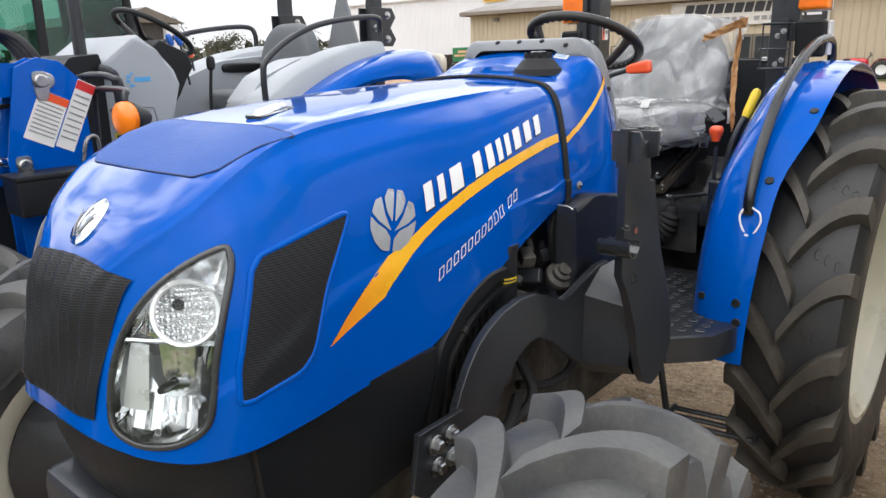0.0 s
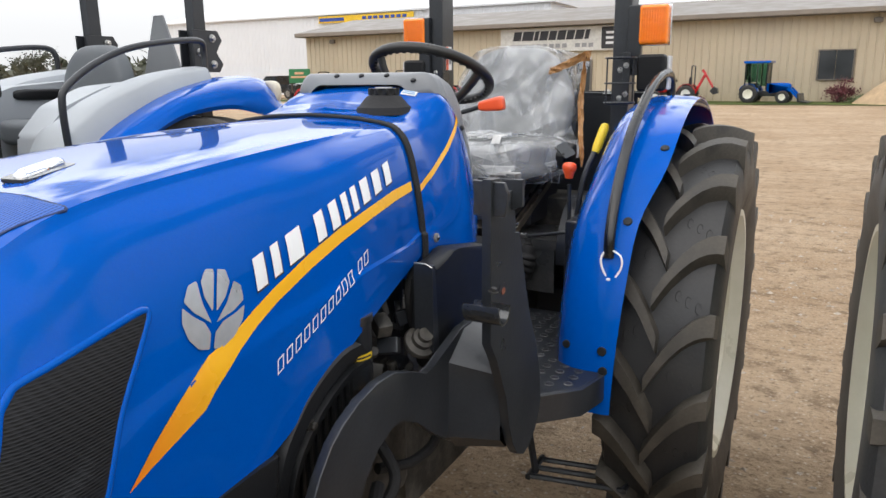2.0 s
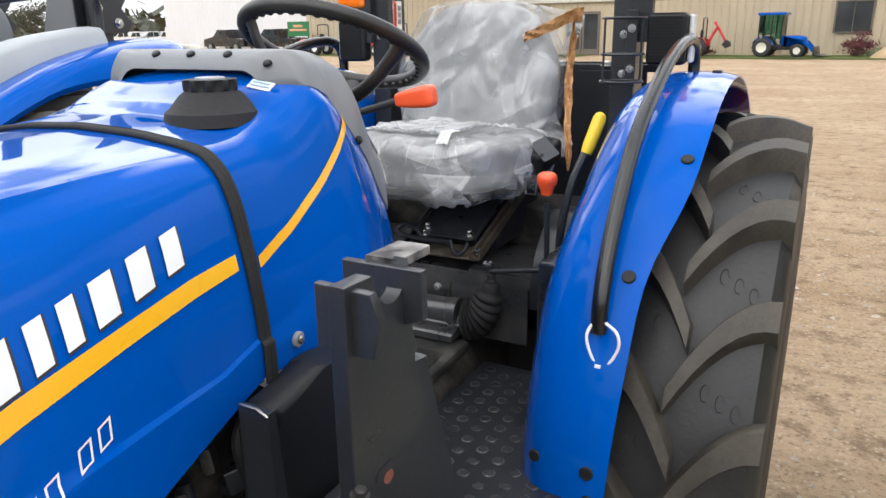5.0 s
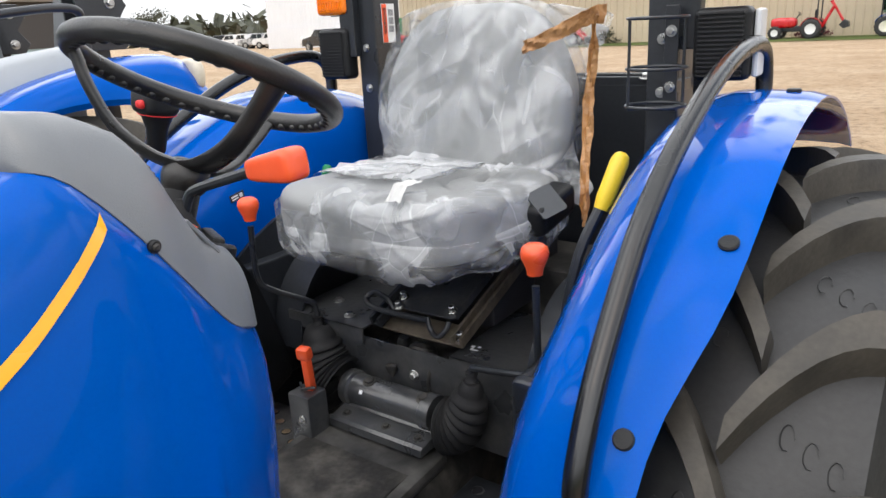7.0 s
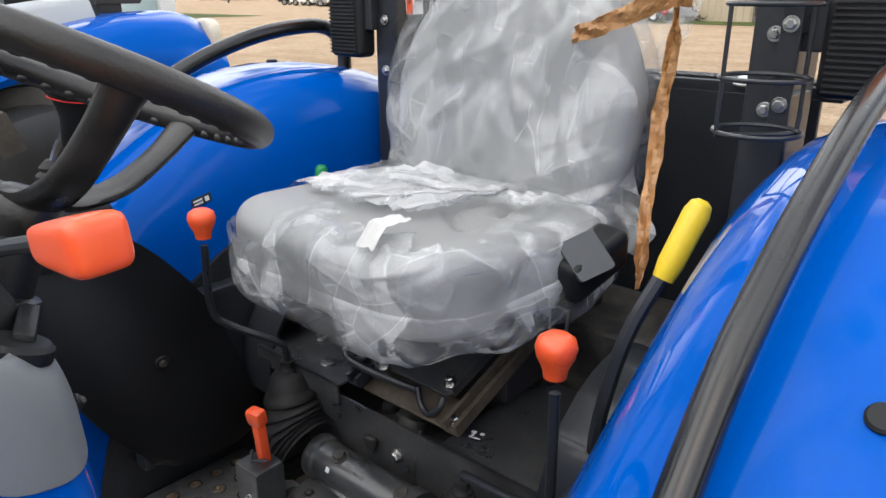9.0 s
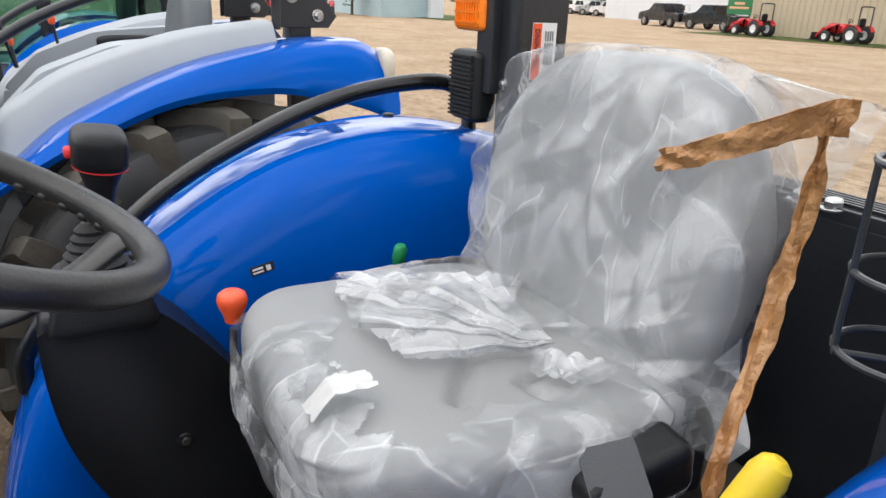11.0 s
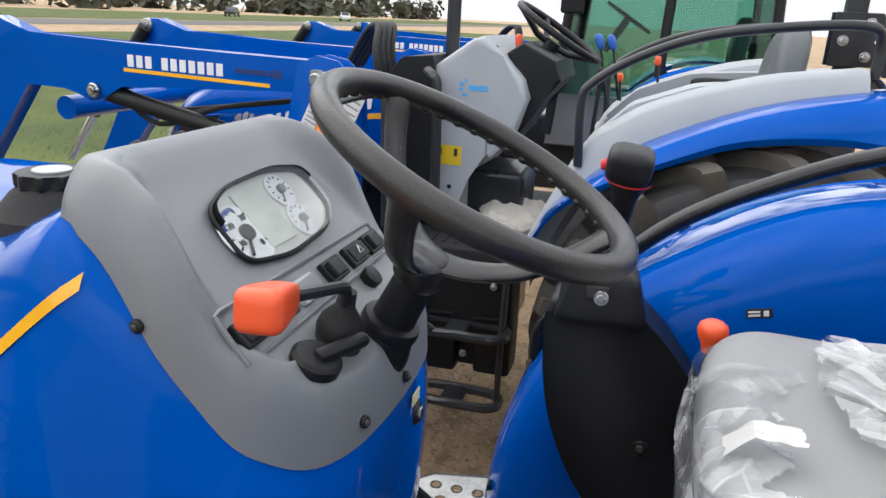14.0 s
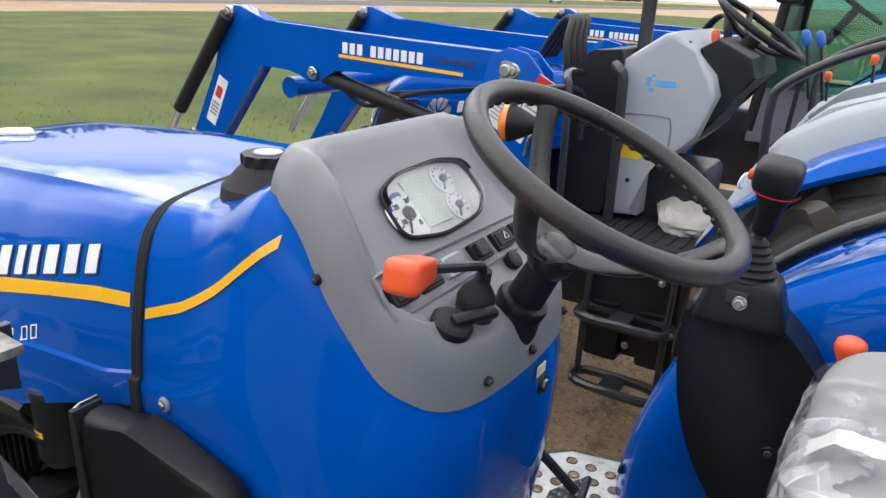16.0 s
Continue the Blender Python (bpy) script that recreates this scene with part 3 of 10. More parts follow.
tagged(part("gravel_pebbles", bm, mat("pebble_stone", (0.40, 0.31, 0.22), 0.85, 0, 0.3, 30.0, second=(0.55, 0.48, 0.40)), None, "", 50), "loose pebbles scattered on the gravel yard", "gravel", kind="stuff")


# ---- buildings ----
def ribbed_wall(bm, x0, x1, y, z0, z1, pitch=0.41, depth=0.05, axis="x"):
    """Vertical metal siding with raised ribs."""
    line, x = [], x0
    while x < x1:
        for dx, dy in ((0, 0), (pitch * 0.72, 0), (pitch * 0.79, -depth), (pitch * 0.93, -depth), (pitch, 0)):
            line.append((min(x + dx, x1), y + dy))
        x += pitch
    line = list(dict.fromkeys(line))
    if axis == "y":
        line = [(b, a) for a, b in line]
    sheet(bm, [[(a, b, z0) for a, b in line], [(a, b, z1) for a, b in line]])
    return bm


def framed_window(parent, name, x0, x1, z0, z1, y, panes=2):
    bm = bmesh.new()
    for a, b, c, d in ((x0, x1, z1 - 0.06, z1), (x0, x1, z0, z0 + 0.06), (x0, x0 + 0.06, z0, z1), (x1 - 0.06, x1, z0, z1)):
        box(bm, ((a + b) / 2, y - 0.08, (c + d) / 2), (b - a, 0.12, d - c))
    w = part(name, bm, TAN_DARK, parent, smooth=0)
    for i in range(panes):
        a, b = x0 + 0.06 + (x1 - x0 - 0.12) * i / panes, x0 + 0.06 + (x1 - x0 - 0.12) * (i + 1) / panes
        bm = bmesh.new()
        box(bm, ((a + b) / 2, y - 0.07, (z0 + z1) / 2), (b - a - 0.03, 0.02, z1 - z0 - 0.12))
        part("pane", bm, DARK_GLASS, w, smooth=0)
    return w


shop = thing("dealership_building", "long low tan metal building with brown eaves and sign boards", "building", (-8, 44, 0))
shop.location = (0, 0, 0)
bm = bmesh.new()
ribbed_wall(bm, -33.7, 30, 43.0, 0.0, 4.55)
part("wall", bm, TAN, shop, smooth=0)
bm = bmesh.new()
ribbed_wall(bm, 43.0, 56, -33.7, 0.0, 4.55, axis="y")
part("wall", bm, TAN, shop, smooth=0)
bm = bmesh.new()
prism(bm, [(42.3, 4.5), (42.3, 4.78), (50, 6.2), (57, 4.9), (57, 4.5)], "x", -34.2, 30.5)
part("roof", bm, TAN_DARK, shop, "low brown metal roof with overhanging eaves", smooth=0)
bm = bmesh.new()
box(bm, (-1.8, 42.25, 4.66), (64.5, 0.12, 0.26), 0.02)
part("gutter", bm, mat("brown_gutter", (0.2, 0.17, 0.14), 0.5, 0, 0.1, 2.0), shop, smooth=0)
framed_window(shop, "window", 0.5, 2.25, 1.15, 2.75, 43.0)
framed_window(shop, "window", 12.0, 13.8, 1.15, 2.75, 43.0)
for x0, x1 in ((-13.9, -12.9), (-12.85, -11.8)):
    bm = bmesh.new()
    box(bm, ((x0 + x1) / 2, 42.93, 1.25), (x1 - x0, 0.1, 2.5), 0.02)
    d = part("door", bm, TAN_DARK, shop, "glazed double entrance door")
    bm = bmesh.new()
    box(bm, ((x0 + x1) / 2, 42.87, 1.35), (x1 - x0 - 0.25, 0.04, 2.0))
    part("pane", bm, DARK_GLASS, d, smooth=0)
bm = bmesh.new()
box(bm, (-13.4, 42.86, 3.75), (8.9, 0.16, 1.45), 0.02)
board = part("sign_board", bm, mat("pale_sign_board", (0.56, 0.55, 0.52), 0.5), shop, "pale grey sign board with dark lettering bars", smooth=0)
x = -17.0
for w in (0.52, 0.72, 0.26, 0.52, 0.46, 0.50, 0.46, 0.52, 0.26):
    bm = bmesh.new()
    prism(bm, [(x, 3.72), (x + w, 3.72), (x + w + 0.12, 4.27), (x + 0.12, 4.27)], "y", 42.75, 42.78)
    part("letter_bar", bm, INK, board, "bold dark bar", smooth=0)
    x += w + 0.09
x = -17.1
for i in range(13):
    if i != 9:
        bm = bmesh.new()
        box(bm, (x + 0.17, 42.76, 3.37), (0.30, 0.02, 0.24))
        part("small_bar", bm, INK_GREY, board, "thin grey bar", smooth=0)
    x += 0.42
bm = bmesh.new()
box(bm, (-10.15, 42.76, 3.75), (2.2, 0.06, 1.25), 0.02)
emb = part("emblem_panel", bm, INK, board, "black emblem panel with pale rounded bars", smooth=0)
for dx, dz in ((-0.45, 0.3), (-0.45, 0), (-0.45, -0.3), (0.45, 0.3), (0.45, 0), (0.45, -0.3)):
    bm = bmesh.new()
    box(bm, (-10.15 + dx, 42.72, 3.75 + dz), (0.75, 0.02, 0.14), 0.02)
    part("bar", bm, SIDING, emb, smooth=0)
for x in (-31.2, 3.1, 14):
    bm = bmesh.new()
    box(bm, (x, 42.85, 4.15), (0.42, 0.22, 0.26), 0.04)
    part("wall_lamp", bm, TAN_DARK, shop)

hall = thing("warehouse", "tall white metal warehouse with a yellow and blue sign", "building")
bm = bmesh.new()
ribbed_wall(bm, -64, -19.5, 57.0, 0, 7.4, 0.5, 0.03)
part("wall", bm, SIDING, hall, smooth=0)
bm = bmesh.new()
ribbed_wall(bm, 57.0, 85, -19.5, 0, 7.4, 0.5, 0.03, axis="y")
part("wall", bm, SIDING, hall, smooth=0)
bm = bmesh.new()
prism(bm, [(56.7, 7.4), (56.7, 7.55), (71, 11), (85.3, 7.55), (85.3, 7.4)], "x", -64.4, -19.1)
part("roof", bm, SIDING, hall, smooth=0)
bm = bmesh.new()
box(bm, (-37.6, 56.85, 7.0), (10.5, 0.1, 0.62))
s = part("sign_board", bm, mat("yellow_sign", (0.75, 0.48, 0.02), 0.45), hall, "yellow sign band with dark bars", smooth=0)
SIGN_INK = mat("blue_sign_ink", (0.02, 0.06, 0.3), 0.5)
for x, z, w, h in [(-41.3, 6.98, 2.8, 0.3)] + [(-37.6 + i * 0.62, 7.0, 0.42, 0.26) for i in range(8)]:
    bm = bmesh.new()
    box(bm, (x, 56.78, z), (w, 0.04, h))
    part("bar", bm, SIGN_INK, s, smooth=0)
bm = bmesh.new()
ribbed_wall(bm, -64, -36, 56.8, 0.0, 2.2, 0.5, 0.03)
part("plinth", bm, SIDING, hall, smooth=0)

shed = thing("shed", "pale blue block shed with a dark upper wall", "building")
bm = bmesh.new()
box(bm, (-60, 26.2, 0.75), (18, 5, 1.5))
part("wall", bm, SIDING_BLUE, shed, smooth=0)
bm = bmesh.new()
box(bm, (-60, 26.2, 3.0), (18.2, 5.2, 3.0))
part("upper_wall", bm, mat("dark_brown_siding", (0.045, 0.04, 0.038), 0.6, 0, 0.1, 1.0), shed, smooth=0)
bm = bmesh.new()
box(bm, (-50.7, 28.2, 2.2), (0.5, 1.2, 4.4), 0.05)
part("corner_post", bm, SIDING, shed, smooth=0)
bm = bmesh.new()
prism(bm, [(23.2, 4.5), (26.2, 5.6), (29.2, 4.5)], "x", -70, -50.4)
part("roof", bm, TAN_DARK, shed, smooth=0)


# ---- trees, bushes, sand ----
def crown(rng, c, size, count, leaf):
    bm = bmesh.new()
    lumps = [Vector((rng.gauss(0, 0.42), rng.gauss(0, 0.42), rng.gauss(0, 0.4))) for _ in range(14)]
    for _ in range(count):
        p = rng.choice(lumps) + Vector((rng.gauss(0, 0.2), rng.gauss(0, 0.2), rng.gauss(0, 0.2)))
        p = Vector((p.x * size[0], p.y * size[1], p.z * size[2])) + Vector(c)
        d1 = Vector((rng.gauss(0, 1), rng.gauss(0, 1), rng.gauss(0, 1))).normalized() * leaf
        d2 = Vector((rng.gauss(0, 1), rng.gauss(0, 1), rng.gauss(0, 1))).normalized() * leaf * 0.7
        bm.faces.new([bm.verts.new(p - d1), bm.verts.new(p + d2), bm.verts.new(p + d1), bm.verts.new(p - d2)])
    return bm


def tree(at, height, spread, material, label, seed, name="tree", leaf=0.22, count=1500):
    rng = random.Random(seed)
    t = thing(name, label, "tree", at)
    bm = bmesh.new()
    tube(bm, [(0, 0, -0.1), (0.05, 0, height * 0.3), (0, 0.05, height * 0.62)], [height * 0.03, height * 0.022, height * 0.01], 8)
    for k in range(6):
        a = k * 1.05 + rng.random()
        tube(bm, [(0, 0, height * (0.25 + 0.05 * k)), (math.cos(a) * spread * 0.3, math.sin(a) * spread * 0.3, height * (0.45 + 0.05 * k)), (math.cos(a) * spread * 0.6, math.sin(a) * spread * 0.6, height * (0.58 + 0.05 * k))], [height * 0.011, height * 0.007, height * 0.003], 6)
    part("trunk", bm, BARK, t)
    part("crown", crown(rng, (0, 0, height * 0.62), (spread, spread, height * 0.42), count, leaf), material, t, "", 0, False)
    return t


tree((-84, 47, 0), 6.5, 2.6, LEAF_DARK, "dark leafy tree behind the red tractors", 5)
tree((-54, 22.6, 0), 4.4, 1.0, LEAF, "slim green conifer beside the pale blue shed", 6, leaf=0.12)
tree((-115, 75, 0), 7, 4.0, LEAF_DARK, "round dark tree beyond the parked trucks", 7)
bm = bmesh.new()
rng = random.Random(11)
for i in range(150):
    x, y, h = rng.uniform(-420, 260), rng.uniform(-190, -120), rng.uniform(5, 13)
    for _ in range(60):
        p = Vector((x + rng.gauss(0, 4), y + rng.gauss(0, 3), abs(rng.gauss(h * 0.5, h * 0.28))))
        d1, d2 = Vector((rng.gauss(0, 1), rng.gauss(0, 1), rng.gauss(0, 1))) * 1.1, Vector((rng.gauss(0, 1), rng.gauss(0, 1), rng.gauss(0, 1))) * 1.1
        bm.faces.new([bm.verts.new(p - d1), bm.verts.new(p + d2), bm.verts.new(p + d1), bm.verts.new(p - d2)])
tagged(part("far_woods", bm, LEAF_DARK, None, "", 0, False), "far dark line of trees beyond the highway", "woods", kind="stuff")
bm = bmesh.new()
for i in range(110):
    x, y, h = rng.uniform(-420, 60), rng.uniform(100, 190), rng.uniform(3, 7)
    for _ in range(40):
        p = Vector((x + rng.gauss(0, 4), y + rng.gauss(0, 3), abs(rng.gauss(h * 0.5, h * 0.28))))
        d1, d2 = Vector((rng.gauss(0, 1), rng.gauss(0, 1), rng.gauss(0, 1))), Vector((rng.gauss(0, 1), rng.gauss(0, 1), rng.gauss(0, 1)))
        bm.faces.new([bm.verts.new(p - d1), bm.verts.new(p + d2), bm.verts.new(p + d1), bm.verts.new(p - d2)])
tagged(part("far_woods", bm, LEAF_DARK, None, "", 0, False), "far low trees behind the warehouse", "woods", kind="stuff")


def bush(at, r, h, material, label, seed):
    rng = random.Random(seed)
    t = thing("bush", label, "bush", at)
    part("leaves", crown(rng, (0, 0, h * 0.45), (r, r, h * 0.5), 900, 0.07), material, t, "", 0, False)
    bm = bmesh.new()
    for k in range(7):
        a = k * 0.9
        tube(bm, [(0, 0, -0.05), (math.cos(a) * r * 0.3, math.sin(a) * r * 0.3, h * 0.4), (math.cos(a) * r * 0.6, math.sin(a) * r * 0.6, h * 0.75)], [0.02, 0.014, 0.006], 6)
    part("stems", bm, BARK, t)
    return t


bush((1.7, 42.0, 0), 1.0, 1.2, LEAF_RED, "round dark red leafed bush by the wall", 1)
bush((2.9, 41.6, 0), 0.7, 0.6, mat("pale_green_leaves", (0.16, 0.2, 0.1), 0.6, 0, 0.3, 3.0), "low pale green bush by the wall", 2)
bush((-6.0, 42.3, 0), 0.8, 0.5, LEAF_RED, "low dark red bush by the wall", 3)
bush((-17.5, 42.2, 0), 0.8, 1.2, LEAF_DARK, "dark clipped bush by the entrance", 4)
bm = bmesh.new()
rows = []
for i in range(25):
    r = i / 24
    rows.append([(5.6 + 3.4 * r * math.cos(a), 40.6 + 2.2 * r * math.sin(a), 2.3 * max(0, 1 - r ** 1.3) + 0.16 * noise.noise((3 * r * math.cos(a), 3 * r * math.sin(a), 2)) * (1 - r) - 0.02) for a in (2 * math.pi * k / 48 for k in range(48))])
sheet(bm, rows, True)
tagged(part("sand_pile", bm, SAND, None, "", 60), "heap of tan sand beside the building", "sand pile")


# ---- small machines and trucks in the distance ----
def compact_tractor(at, turn, paint, rim, cab, loader, backhoe, label, group):
    """A small tractor, its nose towards +x of its own frame before the turn."""
    t = thing("compact_tractor", label, "tractor", at, group)
    bm = bmesh.new()
    pillow(bm, (0.75, 0, 0.78), (0.62, 0.30, 0.26), 4, 6)
    part("hood", bm, paint, t)
    bm = bmesh.new()
    box(bm, (0.2, 0, 0.48), (2.0, 0.36, 0.28), 0.04)
    part("chassis", bm, BLACK, t)
    for y in (-0.52, 0.52):
        bm = bmesh.new()
        arc = [(-0.62 + 0.5 * math.cos(a), 0.5 + 0.5 * math.sin(a)) for a in (radians(d) for d in range(10, 175, 15))]
        sheet(bm, [[(u, y - 0.16, v) for u, v in arc], [(u, y + 0.16, v) for u, v in arc]])
        part("fender", thicken(bm, 0.02), paint, t)
    for x, r, w in ((-0.62, 0.46, 0.32), (1.05, 0.31, 0.2)):
        for y in (-0.55, 0.55):
            m = Matrix.Translation((x, y, r)) @ turned(90, 0, 0)
            bm = bmesh.new()
            lathe(bm, [(r * 0.55, -w / 2), (r * 0.88, -w / 2), (r, -w * 0.36), (r, w * 0.36), (r * 0.88, w / 2), (r * 0.55, w / 2)], 20, m)
            for k in range(16):
                a = k * math.pi / 8
                box(bm, (x + math.sin(a) * r, y, r + math.cos(a) * r), (0.05, w * 0.8, 0.05), 0, Matrix.Rotation(a, 4, "Y"))
            ty = part("wheel", bm, TYRE, t)
            bm = bmesh.new()
            lathe(bm, [(0, -w * 0.25), (r * 0.57, -w * 0.48), (r * 0.57, w * 0.48), (0, w * 0.25)], 20, m)
            part("rim", bm, rim, ty)
    bm = bmesh.new()
    pillow(bm, (-0.5, 0, 0.95), (0.22, 0.24, 0.06), 4, 4)
    pillow(bm, (-0.72, 0, 1.15), (0.06, 0.22, 0.22), 4, 4)
    part("seat", bm, PLASTIC, t)
    bm = bmesh.new()
    tube(bm, [(0.05 + 0.05 * math.cos(a), 0.18 * math.cos(a + 1.57), 1.2 + 0.18 * math.sin(a + 1.57) * 0.5) for a in (k * math.pi / 8 for k in range(16))], 0.016, 6, True)
    tube(bm, [(0.05, 0, 1.2), (0.25, 0, 0.9)], 0.03, 6)
    part("steering_wheel", bm, PLASTIC, t)
    if cab:
        for x, y in ((-0.85, -0.52), (-0.85, 0.52), (0.22, -0.5), (0.22, 0.5), (-0.25, -0.55), (-0.25, 0.55)):
            bm = bmesh.new()
            box(bm, (x, y, 1.35), (0.06, 0.06, 1.4), 0.01)
            part("cab_post", bm, PLASTIC, t)
        bm = bmesh.new()
        box(bm, (-0.3, 0, 2.1), (1.35, 1.2, 0.14), 0.05)
        part("roof", bm, paint, t)
        for c, s in (((-0.55, -0.54, 1.55), (0.5, 0.01, 0.95)), ((-0.55, 0.54, 1.55), (0.5, 0.01, 0.95)), ((0, -0.54, 1.45), (0.42, 0.01, 1.15)), ((0, 0.54, 1.45), (0.42, 0.01, 1.15)), ((0.24, 0, 1.5), (0.01, 0.95, 1.05)), ((-0.87, 0, 1.6), (0.01, 0.95, 0.85))):
            bm = bmesh.new()
            box(bm, c, s)
            p = part("pane", bm, GLASS_GREEN, t, smooth=0)
            p.visible_shadow = False
        bm = bmesh.new()
        box(bm, (0.32, -0.72, 1.75), (0.06, 0.14, 0.22), 0.02)
        box(bm, (0.3, -0.6, 1.9), (0.03, 0.2, 0.03))
        part("mirror", bm, PLASTIC, t)
    else:
        bm = bmesh.new()
        tube(bm, spline([(-0.85, -0.5, 0.8), (-0.85, -0.5, 1.8), (-0.85, -0.4, 1.95), (-0.85, 0.4, 1.95), (-0.85, 0.5, 1.8), (-0.85, 0.5, 0.8)], 4), 0.035, 8)
        part("roll_bar", bm, BLACK, t)
    if loader:
        for y in (-0.42, 0.42):
            bm = bmesh.new()
            prism(bm, [(0.35, 0.5), (0.5, 0.5), (0.52, 1.0), (1.4, 0.78), (1.85, 0.28), (1.75, 0.22), (1.33, 0.66), (0.35, 1.02)], "y", y - 0.04, y + 0.04, 0.01)
            part("loader_arm", bm, paint, t)
        bm = bmesh.new()
        prism(bm, [(1.8, 0.06), (2.3, 0.04), (2.3, 0.07), (1.9, 0.12), (1.84, 0.5), (1.78, 0.5)], "y", -0.75, 0.75, 0.01)
        part("bucket", bm, BLACK, t)
    if backhoe:
        bm = bmesh.new()
        tube(bm, [(-1.0, 0.1, 0.5), (-1.5, 0.1, 1.5), (-1.35, 0.1, 1.75)], 0.08, 6)
        part("boom", bm, paint, t)
        bm = bmesh.new()
        tube(bm, [(-1.4, 0.1, 1.7), (-1.95, 0.1, 0.8)], 0.065, 6)
        part("dipper", bm, paint, t)
        bm = bmesh.new()
        prism(bm, [(-2.0, 0.85), (-1.8, 0.6), (-2.0, 0.42), (-2.25, 0.5), (-2.2, 0.75)], "y", -0.1, 0.3, 0.02)
        part("bucket", bm, BLACK, t)
    t.matrix_world = Matrix.Translation(at) @ turned(0, 0, turn)
    return t


WHITE_PAINT = mat("white_paint", (0.7, 0.7, 0.7), 0.3, 0, 0.04, 2.0, coat=0.4)
compact_tractor((-1.9, 41.0, 0.03), -8, BLUE, CREAM, True, True, False, "small blue cab tractor with front loader and black bucket", "compact tractors by the building")
compact_tractor((-6.4, 41.2, 0.03), 178, RED, WHITE_PAINT, False, False, True, "small red tractor with a red backhoe arm", "compact tractors by the building")
for i, (x, turn) in enumerate(((-31.2, 172), (-24.9, 174), (-19.6, 8))):
    compact_tractor((x, 40.6, 0.03), turn, RED, WHITE_PAINT, False, True, False, "small red open tractor with front loader on the grass", "red tractors in a row")
for i, (x, y) in enumerate(((-49.5, 14.2), (-50.8, 16.2), (-52.2, 18.2), (-53.6, 20.2))):
    compact_tractor((x, y, 0.0), -25, RED, WHITE_PAINT, i % 2 == 0, True, False, "small red tractor parked before the shed", "red tractors by the shed")


def pickup(at, turn, paint, label):
    t = thing("pickup_truck", label, "truck", at, "parked trucks")
    bm = bmesh.new()
    prism(bm, [(-2.7, 0.45), (-2.7, 1.1), (-0.75, 1.1), (-0.7, 1.12), (-0.55, 1.8), (0.75, 1.8), (1.25, 1.18), (2.6, 1.08), (2.75, 0.9), (2.75, 0.45)], "y", -0.95, 0.95, 0.08)
    part("body", bm, paint, t)
    for y in (-0.96, 0.96):
        for x0, x1, x2, x3 in ((-0.5, -0.42, 0.1, 0.1), (0.18, 0.18, 0.7, 1.05)):
            bm = bmesh.new()
            prism(bm, [(x0, 1.2), (x1, 1.7), (x2, 1.7), (x3, 1.2)], "y", y - 0.01, y + 0.01)
            part("window", bm, DARK_GLASS, t, smooth=0)
        for x in (-1.75, 1.75):
            bm = bmesh.new()
            m = Matrix.Translation((x, y * 0.93, 0.4)) @ turned(90, 0, 0)
            lathe(bm, [(0, -0.13), (0.4, -0.13), (0.4, 0.13), (0, 0.13)], 18, m)
            w = part("wheel", bm, TYRE, t)
            bm = bmesh.new()
            lathe(bm, [(0, -0.14), (0.24, -0.14), (0.24, 0.14), (0, 0.14)], 14, m)
            part("rim", bm, STEEL, w)
    bm = bmesh.new()
    prism(bm, [(0.78, 1.76), (1.26, 1.2), (1.28, 1.22), (0.8, 1.78)], "y", -0.8, 0.8)
    part("windscreen", bm, DARK_GLASS, t, smooth=0)
    t.matrix_world = Matrix.Translation(at) @ turned(0, 0, turn)
    return t


PAINTS = [WHITE_PAINT, mat("silver_car_paint", (0.4, 0.41, 0.42), 0.3, 0.4, 0.05, 2), mat("black_car_paint", (0.015, 0.015, 0.018), 0.25, 0, 0.1, 2, coat=0.5)]
for i in range(9):
    pickup((-52.5 - 3.9 * i, 57.2 + 1.1 * i, 0), 185 + (i % 3) * 12, PAINTS[(0, 0, 1, 0, 0, 1, 0, 0, 2)[i]], ("white pickup truck parked in the far row", "silver pickup truck parked in the far row", "black pickup truck parked in the far row")[(0, 0, 1, 0, 0, 1, 0, 0, 2)[i]])
pickup((-38.5, 45.5, 0), 175, PAINTS[2], "black pickup truck parked by the warehouse")
pickup((-44.0, 46.0, 0), 170, PAINTS[2], "black pickup truck parked by the warehouse")
pickup((-150, -66, 0), 30, WHITE_PAINT, "white van on the far highway side")
pickup((-128, -80, 0), 20, PAINTS[2], "dark truck on the far highway side")
sign = thing("banner_sign", "green rectangular sign on two posts", "sign", (-32.9, 41.0, 0))
bm = bmesh.new()
box(bm, (0, 0, 1.75), (1.9, 0.06, 1.0), 0.01)
b = part("panel", bm, mat("green_sign", (0.02, 0.16, 0.06), 0.5, 0, 0.1, 2), sign, smooth=0)
SIGN_INK = mat("pale_orange_ink", (0.6, 0.35, 0.2), 0.5)
for z, w, h in ((1.68, 1.5, 0.14), (1.95, 0.8, 0.16)):
    bm = bmesh.new()
    box(bm, (0, -0.05, z), (w, 0.02, h))
    part("bar", bm, SIGN_INK, b, smooth=0)
for x in (-0.8, 0.8):
    bm = bmesh.new()
    box(bm, (x, 0.06, 1.0), (0.08, 0.06, 2.0))
    part("post", bm, BARK, sign, smooth=0)


